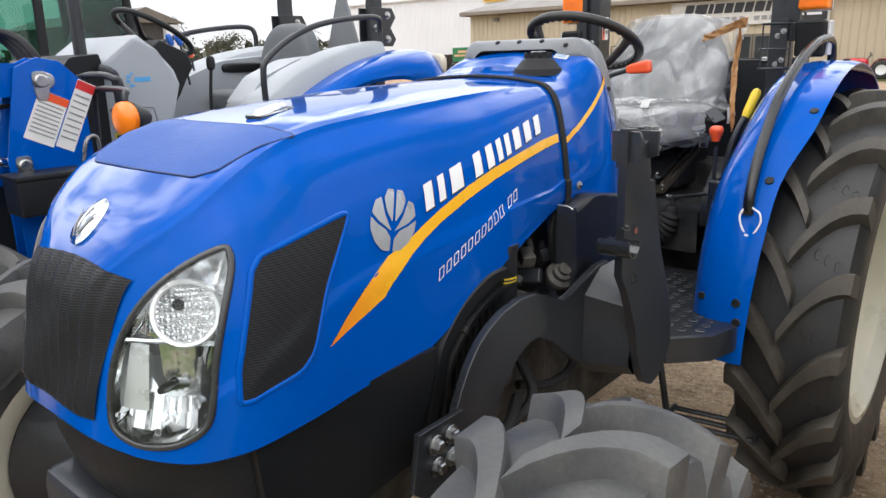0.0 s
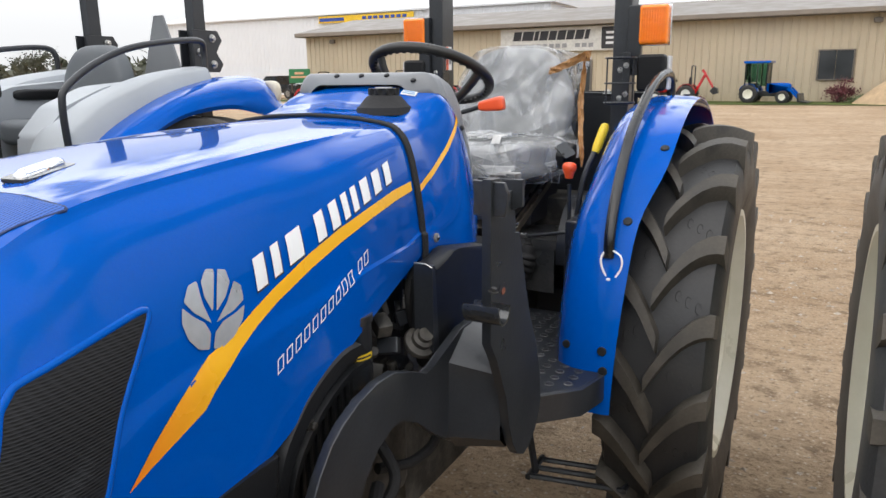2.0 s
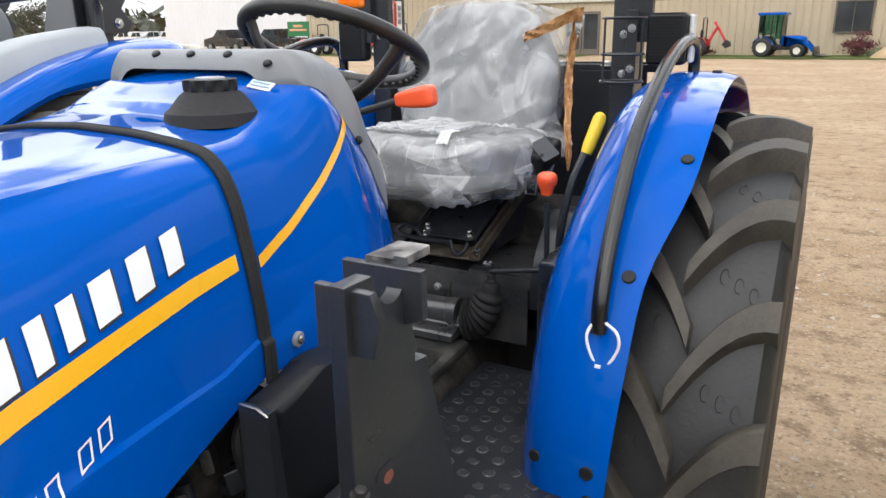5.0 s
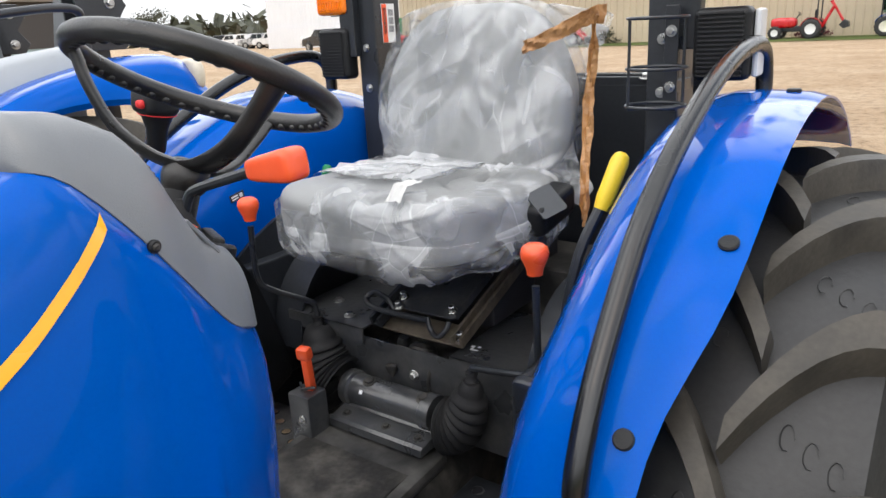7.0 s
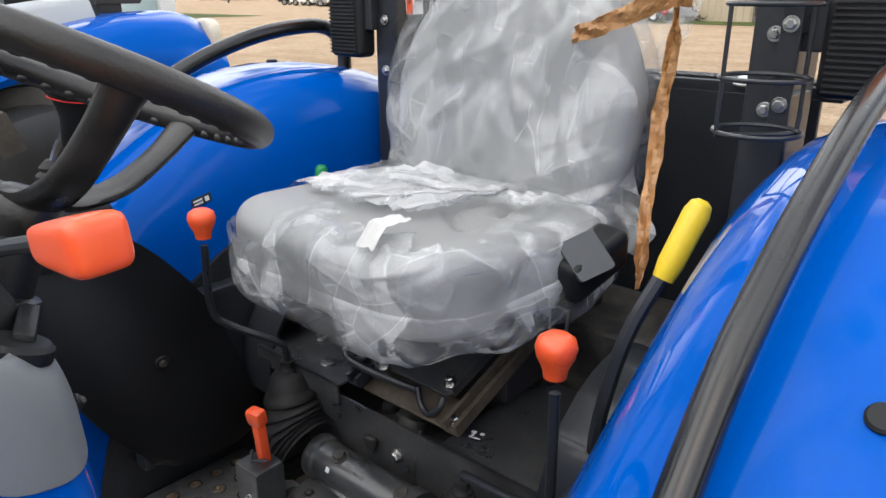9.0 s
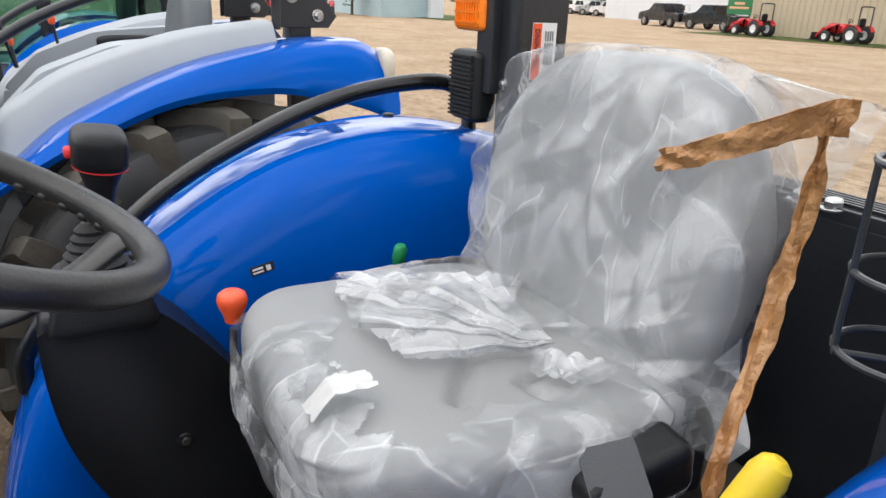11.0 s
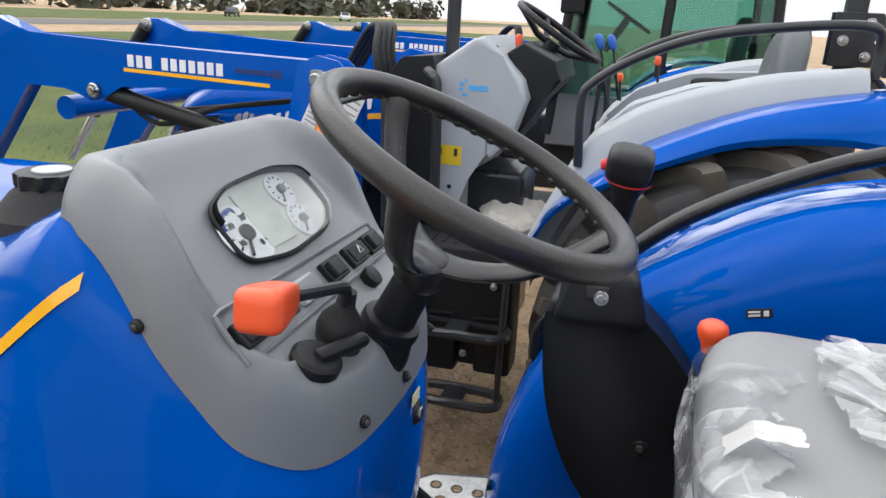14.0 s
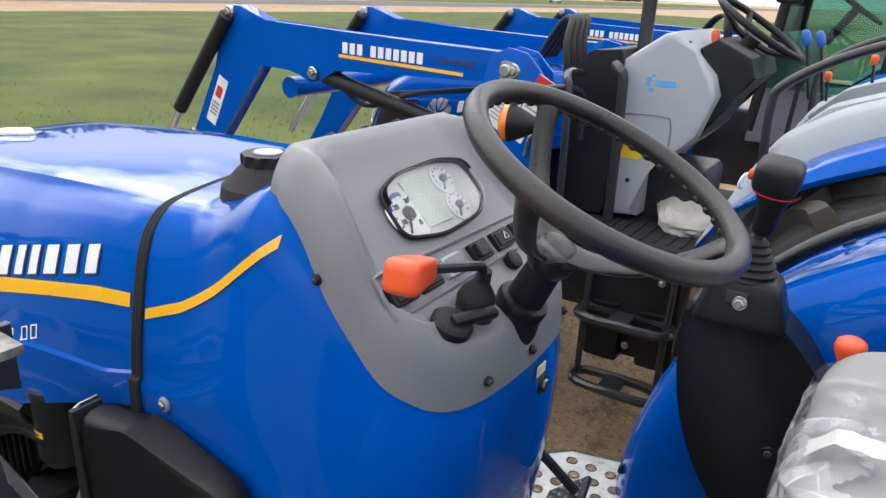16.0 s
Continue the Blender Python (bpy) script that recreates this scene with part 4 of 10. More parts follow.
# ---- shared tractor parts ----
def tyre_mesh(R, W, rim_r, lug_h, drop=0.03):
    """The smooth carcass of an agricultural tyre on the x axis."""
    bm = bmesh.new()
    core = R - lug_h
    prof = [(rim_r, -W * 0.40), (rim_r + 0.03, -W * 0.44), (rim_r + (core - rim_r) * 0.45, -W * 0.50), (core - drop * 1.9, -W * 0.475), (crown_r(core, W, drop, W * 0.42), -W * 0.42), (crown_r(core, W, drop, W * 0.25), -W * 0.25), (core, 0)]
    prof = prof + [(r, -h) for r, h in prof[-2::-1]]
    lathe(bm, prof, 72, turned(0, 90, 0))
    # moulded rings between the lugs
    if R > 0.6:
        for side in (-1, 1):
            for i in range(19):
                for k in range(3):
                    a, u = 2 * math.pi * (i + (0.5 if side > 0 else 0) + 0.5) / 19 + 0.13 + 0.02 * k, side * W * (0.16 + 0.085 * k)
                    r = crown_r(core, W, drop, u) + 0.0005
                    tube(bm, [(u + 0.008 * math.cos(q), -math.sin(a) * r + math.cos(a) * 0.016 * math.sin(q), math.cos(a) * r + math.sin(a) * 0.016 * math.sin(q)) for q in (2 * math.pi * j / 10 for j in range(9))], 0.0009, 4)
    return bm


def crown_r(core, W, drop, u):
    return core - drop * (abs(u) / (W * 0.5)) ** 2.2


def lug_mesh(R, W, lug_h, lug_w, sweep, side, drop=0.03):
    """One chevron lug at the top of the tyre, with rounded edges, on one side of the middle."""
    bm = bmesh.new()
    core, rows = R - lug_h, []
    for k in range(9):
        s = k / 8
        u = side * (-0.012 + (W * 0.485 + 0.012) * s)
        a = -sweep * (1 - (1 - s) ** 1.9)
        half = (lug_w * (0.46 + 0.16 * s)) / R
        base = crown_r(core, W, drop, min(abs(u), W * 0.45)) - 0.012
        top = crown_r(core, W, drop, min(abs(u), W * 0.45)) + lug_h * (1.0 - 0.5 * max(0, s - 0.8)) * (0.94 if k == 0 else 1)
        if k == 8:
            base -= 0.09
        row = []
        for da, r in ((-half * 1.40, base), (-half * 1.06, top - 0.005), (-half * 0.94, top), (half * 0.94, top), (half * 1.06, top - 0.005), (half * 1.40, base)):
            row.append((u, -math.sin(a + da) * r, math.cos(a + da) * r))
        rows.append(row)
    g = sheet(bm, rows)
    bm.faces.new(g[0][::-1])
    bm.faces.new(g[-1])
    return bm


def rim_mesh(rim_r, W, dish):
    bm = bmesh.new()
    lathe(bm, [(rim_r + 0.012, W * 0.40), (rim_r + 0.018, W * 0.43), (rim_r - 0.004, W * 0.43), (rim_r - 0.03, W * 0.36), (rim_r - 0.06, W * 0.30), (rim_r - 0.07, dish + 0.02), (rim_r - 0.09, dish), (0.17, dish + 0.03), (0.14, dish + 0.06), (0, dish + 0.06)], 56, turned(0, 90, 0))
    lathe(bm, [(rim_r + 0.012, -W * 0.40), (rim_r + 0.018, -W * 0.43), (rim_r - 0.03, -W * 0.36), (rim_r - 0.07, -W * 0.2), (rim_r - 0.07, dish + 0.02)], 56, turned(0, 90, 0))
    return bm


def farm_wheel(parent, name, c, R, W, rim_r, lugs, lug_h, lug_w, sweep, rubber, rim, out, dish, nuts=8):
    """A tyre with a dished rim; out is +1 where the rim's hollow faces +x."""
    w = part(name, tyre_mesh(R, W, rim_r, lug_h), rubber, parent, "", 28)
    w.location = c
    for side in (-1, 1):
        first = None
        for i in range(lugs):
            if first is None:
                lug = first = part("lug", lug_mesh(R, W, lug_h, lug_w, sweep, side), LUG if rubber is TYRE else rubber, w, "", 40)
            else:
                lug = new("lug", first.data)
                lug.parent = w
            lug.rotation_euler = (2 * math.pi * (i + (0.5 if side > 0 else 0)) / lugs, 0, 0)
    r = part("rim", rim_mesh(rim_r, W, dish), rim, w, "cream painted steel rim", 35)
    if out < 0:
        r.rotation_euler = (0, 0, math.pi)
    bm = bmesh.new()
    pr, m = disc((dish + 0.045, 0.115, 0), (1, 0, 0), 0.014, 0.02)
    lathe(bm, pr, 6, m)
    nut = part("wheel_nut", bm, STEEL, r)
    for k in range(1, nuts):
        twin = new("wheel_nut", nut.data)
        twin.parent = r
        twin.rotation_euler = (2 * math.pi * k / nuts, 0, 0)
    # added black drum: covers the pale disc so the rim's inner side reads as shaded
    bm = bmesh.new()
    lathe(bm, [(0, -0.02), (0.10, -0.02), (0.22, -0.035), (rim_r - 0.055, -0.05), (rim_r - 0.05, -0.085), (0.16, -0.12), (0.12, -0.16), (0, -0.16)], 32, turned(0, 90, 0))
    part("brake_drum", bm, BLACK, r, "black drum added to darken the rim's shaded inner side")
    return w


def arc_fender(bm, yc, zc, section, phis, scale=None):
    """A skin swept round a wheel: section rows of (x, radius), angle from the top towards the front (-y)."""
    rows = []
    for d in phis:
        a = radians(d)
        k, row = scale(d) if scale else (0.0, 0.0, 0.0), []
        for i, (x, r) in enumerate(section):
            q = i / (len(section) - 1)
            rr = r + k[0] + k[2] * (1 - q)
            row.append((x + k[1] * q, yc - rr * math.sin(a), zc + rr * math.cos(a)))
        rows.append(row)
    sheet(bm, rows)
    return bm


def bars_on(parent, name, material, c, right, up, rows, label="", depth=0.0015):
    """Rows of (u, v, width, height) as thin bars on a flat face."""
    bm = bmesh.new()
    right, up = Vector(right).normalized(), Vector(up).normalized()
    out = right.cross(up)
    m = Matrix((right, up, out)).transposed().to_4x4()
    for u, v, w, h in rows:
        box(bm, Vector(c) + right * u + up * v + out * depth / 2, (w, h, depth), 0, m)
    return part(name, bm, material, parent, label, 0)


def text_on(parent, name, words, material, c, right, up, size, label=""):
    """Raised lettering on a flat face."""
    cu = bpy.data.curves.new(name, "FONT")
    cu.body, cu.size, cu.extrude, cu.align_x, cu.align_y = words, size, 0.0008, "CENTER", "CENTER"
    ob = new(name, cu)
    me = bpy.data.meshes.new_from_object(ob)
    bpy.data.objects.remove(ob)
    me.materials.append(material)
    right, up = Vector(right).normalized(), Vector(up).normalized()
    m = Matrix((right, up, right.cross(up))).transposed().to_4x4()
    me.transform(Matrix.Translation(c) @ m)
    ob = new(name, me)
    ob.parent = parent
    if label:
        ob["label"] = label
    return ob


# =====================================================================
# the tractor in front: its nose towards -y, its left side towards +x
# =====================================================================
tractor = thing("utility_tractor", "new glossy blue open-station utility tractor with black roll bar", "tractor")

# hood: y, half width, crown height, lower edge, lean of the nose
HOOD = [(-1.213, 0.10, 1.205, 0.986), (-1.203, 0.15, 1.23, 0.980), (-1.186, 0.195, 1.26, 0.972), (-1.165, 0.245, 1.292, 0.965), (-1.135, 0.300, 1.322, 0.964), (-1.09, 0.338, 1.358, 0.970), (-1.04, 0.350, 1.392, 0.976), (-0.95, 0.344, 1.432, 0.978), (-0.85, 0.332, 1.452, 0.98), (-0.72, 0.324, 1.464, 0.978), (-0.62, 0.320, 1.472, 1.005), (-0.52, 0.317, 1.479, 1.05), (-0.42, 0.313, 1.485, 1.092), (-0.30, 0.306, 1.491, 1.136), (-0.20, 0.300, 1.495, 1.17), (-0.11, 0.295, 1.498, 1.198)]
SHAPE = [(0.0, 0.0), (0.33, 0.004), (0.50, 0.009), (0.60, 0.013), (0.72, 0.020), (0.785, 0.031), (0.845, 0.052), (0.89, 0.086), (0.917, 0.122), (0.94, 0.158), (0.966, 0.209), (0.983, 0.262)]
SHAPE = [tuple(p.xy) for p in spline([(a, d, 0) for a, d in SHAPE], 4)]
CREASED = [(0.0, 0.0), (0.25, 0.001), (0.45, 0.003), (0.60, 0.008), (0.69, 0.015)]
CREASED = spline([(a, d, 0) for a, d in CREASED], 4) + spline([(0.69, 0.0151, 0), (0.715, 0.028, 0), (0.765, 0.044, 0), (0.82, 0.064, 0), (0.865, 0.090, 0), (0.905, 0.124, 0), (0.94, 0.160, 0), (0.968, 0.211, 0), (0.984, 0.262, 0)], 4)[1:]


def hood_section(y, w, top, low):
    """Half a cross-section from the crown to the lower edge."""
    crisp = max(0.0, min(1.0, (-0.15 - y) / 0.25))
    pts = [(w * p.x, top - (p.y * crisp + lerp(SHAPE, p.x) * (1 - crisp)) * min(1.0, (top - low) / 0.32)) for p in CREASED]
    x, z = pts[-1]
    pts += [(w * (1.0 + 0.003 * math.sin(q * 3.1)), z + (low - z) * q) for q in (k / 16 for k in range(1, 17))]
    nose = max(0.0, min(1.0, (-0.85 - y) / 0.33))
    return [(x, y - 0.05 * nose * nose * (1.27 - z) / 0.3, z) for x, z in pts]


rows = []
fine = [tuple(p) for p in spline(HOOD, 5)]
for y, w, top, low in fine:
    half = hood_section(y, w, top, low)
    rows.append([(-x, yy, z) for x, yy, z in half[:0:-1]] + half)
hood_bm = bmesh.new()
g = sheet(hood_bm, rows)
hood_bm.faces.new(g[0])
bmesh.ops.recalc_face_normals(hood_bm, faces=hood_bm.faces)
from mathutils.bvhtree import BVHTree
HOOD_SKIN = BVHTree.FromBMesh(hood_bm)
hood = part("hood", hood_bm, BLUE, tractor, "glossy blue one-piece hood", 32)


def on_skin(p, way, lift=0.0, skin=None):
    """The place where a ray meets a skin, lifted off it."""
    way = Vector(way).normalized()
    hit, normal, *_ = (skin or HOOD_SKIN).ray_cast(Vector(p) - way * 1.2, way)
    if hit is None:
        return Vector(p)
    if normal.dot(way) > 0:
        normal = -normal
    return hit + normal * lift


def side(y, z, lift=0.002):
    return on_skin((0.4, y, z), (-1, 0, 0), lift)


def laid(bm, quads, to, n=(4, 4)):
    """Fills four-cornered patches given in two coordinates, laid on a skin by to(u, v)."""
    for a, b, c, d in quads:
        a, b, c, d = (Vector((*q, 0)) for q in (a, b, c, d))
        rows = []
        for i in range(n[0] + 1):
            s = i / n[0]
            p, q = a.lerp(b, s), d.lerp(c, s)
            rows.append([to(*(p.lerp(q, j / n[1])).xy) for j in range(n[1] + 1)])
        sheet(bm, rows)
    return bm


def fan(bm, outline, to, rings=6):
    """Fills a closed outline from its middle, laid on a skin."""
    k = len(outline)
    cu, cv = sum(p[0] for p in outline) / k, sum(p[1] for p in outline) / k
    rows = [[to(cu + (u - cu) * s, cv + (v - cv) * s) for u, v in outline] for s in [0.02] + [i / rings for i in range(1, rings + 1)]]
    g = sheet(bm, rows, True)
    bm.faces.new(g[0])
    return bm


def rounded(outline, n=5):
    return [tuple(p.xy) for p in spline([(u, v, 0) for u, v in outline], n, True)]


def bent(points, r, n=4):
    """Corners softened by a short curve; r is the share of each edge that is cut."""
    out, k = [], len(points)
    for i in range(k):
        p, a, b = Vector((*points[i], 0)), Vector((*points[i - 1], 0)), Vector((*points[(i + 1) % k], 0))
        s, e = p.lerp(a, r), p.lerp(b, r)
        for j in range(n + 1):
            t = j / n
            out.append(tuple((s * (1 - t) ** 2 + p * 2 * t * (1 - t) + e * t * t).xy))
    return out


# side screen
VENT = bent([(-0.854, 1.303), (-0.934, 1.197), (-0.984, 1.093), (-1.010, 1.073), (-1.118, 1.050), (-1.109, 1.108), (-1.067, 1.243), (-1.045, 1.267)], 0.17)
for s in (1, -1):
    bm = bmesh.new()
    fan(bm, VENT, lambda u, v: Vector((s, 1, 1)) * side(u, v, 0.004), 10)
    screen = part("side_screen", bm, SCREEN_BLACK, hood, "black mesh air screen", 40)
    bm = bmesh.new()
    tube(bm, [Vector((s, 1, 1)) * side(u, v, 0.001) for u, v in VENT], 0.0055, 8, True)
    part("screen_rim", bm, BLUE, screen, smooth=50)

# headlamps: outline in (u, z), u running round the corner of the nose
LAMP_TURN = Vector((-0.6, 0.8, 0))
LAMP = rounded([(-0.436, 1.262), (-0.449, 1.266), (-0.492, 1.247), (-0.54, 1.214), (-0.577, 1.176), (-0.605, 1.131), (-0.622, 1.083), (-0.630, 1.034), (-0.628, 0.992), (-0.608, 0.972), (-0.57, 0.962), (-0.52, 0.967), (-0.478, 0.990), (-0.462, 1.02), (-0.456, 1.083), (-0.449, 1.126), (-0.440, 1.177), (-0.432, 1.233)], 3)


def set_lamp(u, z):
    return u + 0.020, 1.277 - (1.262 - z) * 0.963


LAMP_HOLE = [set_lamp(u, z) for u, z in LAMP]


def nose(u, z, lift=0.002):
    u, z = set_lamp(u, z)
    return on_skin((0.8 * u, 0.6 * u, z), LAMP_TURN, lift)


def inside(u, v, outline):
    hit = False
    for (a, b), (c, d) in zip(outline, outline[1:] + outline[:1]):
        if (b > v) != (d > v) and u < (c - a) * (v - b) / (d - b) + a:
            hit = not hit
    return hit


hood_bm = bmesh.new()
hood_bm.from_mesh(hood.data)

def in_lamp(f):
    c = f.calc_center_median()
    return c.y < -1.0 and inside(0.8 * abs(c.x) + 0.6 * c.y, c.z, LAMP_HOLE)


bmesh.ops.delete(hood_bm, geom=[f for f in hood_bm.faces if in_lamp(f)], context="FACES")
hood_bm.to_mesh(hood.data)
hood_bm.free()
hood.data.shade_smooth()
hood.data.set_sharp_from_angle(angle=radians(32))

REFLECTOR = mat("lamp_reflector", (0.80, 0.81, 0.82), 0.09, 1.0, 0.05, 9.0, 0.25, 14, rvary=0.05, dist=0.01)
LENS_RIBBED = mat("ribbed_lens", (0.86, 0.87, 0.88), 0.16, 0.75, 0.06, 30.0, 0.15, 45)
LENS_FROST = mat("frosted_lens", (0.82, 0.83, 0.84), 0.30, 0.55, 0.06, 20.0, 0.1, 40)
LAMP_RIM = mat("dark_lamp_rim", (0.03, 0.032, 0.034), 0.25, 0.0, 0.15, 8.0, coat=0.4)
for s in (1, -1):
    f = Vector((s, 1, 1))
    cu, cv = -0.53, 1.10
    rows = []
    for q, d in ((0.0, 0.042), (0.2, 0.042), (0.4, 0.040), (0.6, 0.037), (0.75, 0.032), (0.86, 0.024), (0.93, 0.012), (0.975, 0.0), (0.99, -0.004)):
        rows.append([f * nose(cu + (u - cu) * max(q, 0.02), cv + (v - cv) * max(q, 0.02), -d) for u, v in LAMP])
    bm = bmesh.new()
    g = sheet(bm, rows, True)
    bm.faces.new(g[0])
    lamp = part("headlamp", bm, REFLECTOR, hood, "clear headlamp with chrome reflectors in a black rim", 70)
    bm = bmesh.new()
    tube(bm, [f * nose(u, v, 0.0) for u, v in LAMP], 0.0062, 8, True)
    part("rim", bm, LAMP_RIM, lamp, smooth=50)
    # round upper lens with a moulded grid
    mm = Matrix.Diagonal((s, 1, 1, 1)) @ Matrix.Translation(nose(-0.501, 1.173, -0.012 if s > 0 else -0.034)) @ axis_to((0.72, -0.62, 0.30))
    bm = bmesh.new()
    lathe(bm, [(0.052, -0.022), (0.052, 0.010), (0.050, 0.013), (0.045, 0.012), (0.044, 0.004)], 40, mm)
    lens = part("lens", bm, LENS_FROST, lamp, "round ribbed lens", 60)
    bm = bmesh.new()
    rows = []
    for i in range(41):
        rows.append([])
        for j in range(41):
            a, b = i / 20 - 1, j / 20 - 1
            k = max(abs(a), abs(b)) / max(1e-6, math.hypot(a, b))
            x, y = a * k * 0.045, b * k * 0.045
            grid = 0.0022 * (abs(math.sin(x * 420)) + abs(math.sin(y * 420)))
            rows[-1].append(mm @ Vector((x, y, 0.002 - 0.012 * (1 - (a * k) ** 2 - (b * k) ** 2) + grid)))
    sheet(bm, rows)
    part("grid", bm, LENS_RIBBED, lens, "moulded grid of the lens", 20)
    # small black disc in place of the dark bulb hole
    bm = bmesh.new()
    pr, m2 = disc((0, 0, 0), (0, 0, 1), 0.009, 0.006)
    lathe(bm, pr, 16, mm @ Matrix.Translation((-0.012, 0.014, -0.002)))
    part("bulb_cap", bm, PLASTIC, lens)
    # lower lamp: frosted wedge, ribbed scoop
    bm = bmesh.new()
    laid(bm, [((-0.618, 1.015), (-0.575, 1.012), (-0.572, 1.118), (-0.600, 1.122))], lambda u, v: f * nose(u, v, -0.012 - 0.25 * max(0, u + 0.60)), (5, 8))
    part("side_lens", bm, LENS_FROST, lamp, "frosted side of the lower lamp", 60)
    bm = bmesh.new()
    rows = []
    for i in range(33):
        v = i / 32
        rows.append([])
        for j in range(25):
            u = j / 24
            wall = -0.603 + 0.115 * u
            z = 0.988 + 0.125 * v - 0.012 * math.sin(u * 3.1)
            deep = -0.010 - 0.030 * v - 0.018 * math.sin(u * 3.1) + (0.003 * abs(math.sin(u * 30)) if v < 0.45 else 0)
            rows[-1].append(f * nose(wall, z, deep))
    sheet(bm, rows)
    scoop = part("lower_lens", bm, LENS_RIBBED, lamp, "ribbed reflector of the lower lamp", 25)
    bm = bmesh.new()
    tube(bm, [f * nose(-0.545, 1.052, -0.04), f * nose(-0.545, 1.050, -0.005)], [0.010, 0.006], 12)
    part("bulb", bm, LAMP_RIM, scoop)
    bm = bmesh.new()
    tube(bm, [f * nose(-0.606 + 0.153 * t, 1.126 + 0.001 * t, -0.004 - 0.012 * math.sin(3.14 * t)) for t in (k / 10 for k in range(11))], 0.0048, 8)
    part("divider", bm, CHROME, lamp)
    bm = bmesh.new()
    fan(bm, LAMP, lambda u, v: f * nose(u, v, 0.004), 8)
    cover_glass = part("cover", bm, GLASS, lamp, "clear cover", 60)
    cover_glass.visible_shadow = False

# grille with upright wavy ribs
bm = bmesh.new()
rows = []
for i in range(33):
    v = i / 32
    z = 1.252 - 0.238 * v
    half = 0.178 - 0.044 * v ** 0.65
    rows.append([])
    for j in range(97):
        u = -1 + j / 48
        ridge = 0.0055 * (0.5 + 0.5 * math.cos(u * math.pi * 9)) * min(1, 6 * (1 - abs(u))) * min(1, 12 * (1 - v), 12 * v + 0.2)
        p = on_skin((u * half, -1.4, z - 0.018 * u * u * (1 - v)), (0, 1, 0), 0.003)
        rows[-1].append((p.x, p.y - ridge + 0.002 * math.sin(v * 9 + u * 4), p.z))
sheet(bm, rows)
grille = part("grille", bm, SCREEN_BLACK, hood, "black grille with upright wavy ribs", 60)

# round badge on the nose
BADGE = [(0.036 * math.cos(a), 1.286 + 0.042 * math.sin(a)) for a in (k * math.pi / 14 for k in range(28))]


def crest(x, z, lift=0.0):
    return on_skin((x, -1.35, z + 0.068), (0, 0.85, -0.25), lift)


bm = bmesh.new()
rows = [[crest(u * s, 1.286 + (v - 1.286) * s, 0.004 + 0.007 * (1 - s * s)) for u, v in BADGE] for s in (0.03, 0.3, 0.6, 0.85, 1.0)] + [[crest(u, v, -0.002) for u, v in BADGE]]
g = sheet(bm, rows, True)
bm.faces.new(g[0])
badge = part("badge", bm, CHROME, hood, "domed chrome oval badge", 50)
bm = bmesh.new()
for k in (-1, 0, 1):
    tube(bm, [crest(0.024 * k * t ** 0.6 + 0.001 * k, 1.256 + 0.05 * t + 0.008 * (1 - abs(k)), 0.0105) for t in (0, 0.3, 0.6, 0.9)], [0.0008, 0.0016, 0.0016, 0.0008], 6)
part("petals", bm, INK_GREY, badge)

# perforated panel on the crown and its two small clips
def top_at(x, y, lift=0.002):
    return on_skin((x, y, 1.6), (0, 0, -1), lift)


PANEL = [(0.0, -0.912), (0.15, -0.904), (0.236, -0.899), (0.222, -0.965), (0.206, -1.034), (0.17, -1.057), (0.06, -1.061)]
PANEL = bent(PANEL + [(-x, y) for x, y in PANEL[:0:-1]], 0.12)
bm = bmesh.new()
fan(bm, PANEL, lambda u, v: top_at(u, v, 0.002), 12)
screen = part("crown_screen", bm, SCREEN_BLUE, hood, "blue perforated air panel", 60)
bm = bmesh.new()
tube(bm, [top_at(u, v, 0.0005) for u, v in PANEL], 0.0022, 6, True)
part("seam", bm, mat("dark_blue_seam", (0.0, 0.015, 0.08), 0.5), screen, "dark seam round the panel", 60)
bm = bmesh.new()
prism(bm, bent([(-0.022, -0.064), (0.022, -0.064), (0.022, 0.064), (-0.022, 0.064)], 0.2, 4), "z", -0.003, 0.003, 0.001, Matrix.Translation(top_at(0.055, -0.812, 0.0)) @ turned(4, 3, 23))
latch = part("latch", bm, LAMP_RIM, hood, "small latch with a chrome bar in a dark recess")
bm = bmesh.new()
tube(bm, [top_at(0.055 - 0.0205 * t, -0.812 + 0.0483 * t, 0.002) for t in (-1, -0.94, -0.8, 0, 0.8, 0.94, 1)], [0.002, 0.009, 0.012, 0.012, 0.012, 0.009, 0.002], 14)
part("bar", bm, CHROME, latch, "polished chrome bar", 60)

# decals on both flanks
STRIPE = [(-0.945, 1.089, 1.090), (-0.90, 1.103, 1.128), (-0.85, 1.117, 1.163), (-0.80, 1.133, 1.192), (-0.778, 1.152, 1.205), (-0.745, 1.174, 1.213), (-0.715, 1.193, 1.223), (-0.67, 1.215, 1.242), (-0.62, 1.236, 1.261), (-0.52, 1.268, 1.293), (-0.42, 1.293, 1.317), (-0.30, 1.316, 1.338), (-0.20, 1.333, 1.355), (-0.125, 1.343, 1.363)]
LETTERS = [(y + 0.17 * w, 0.66 * w) for y, w in [(-0.666, 0.040), (-0.620, 0.031), (-0.584, 0.062), (-0.496, 0.042), (-0.447, 0.041), (-0.401, 0.030), (-0.366, 0.030), (-0.331, 0.043), (-0.283, 0.043), (-0.234, 0.038)]]
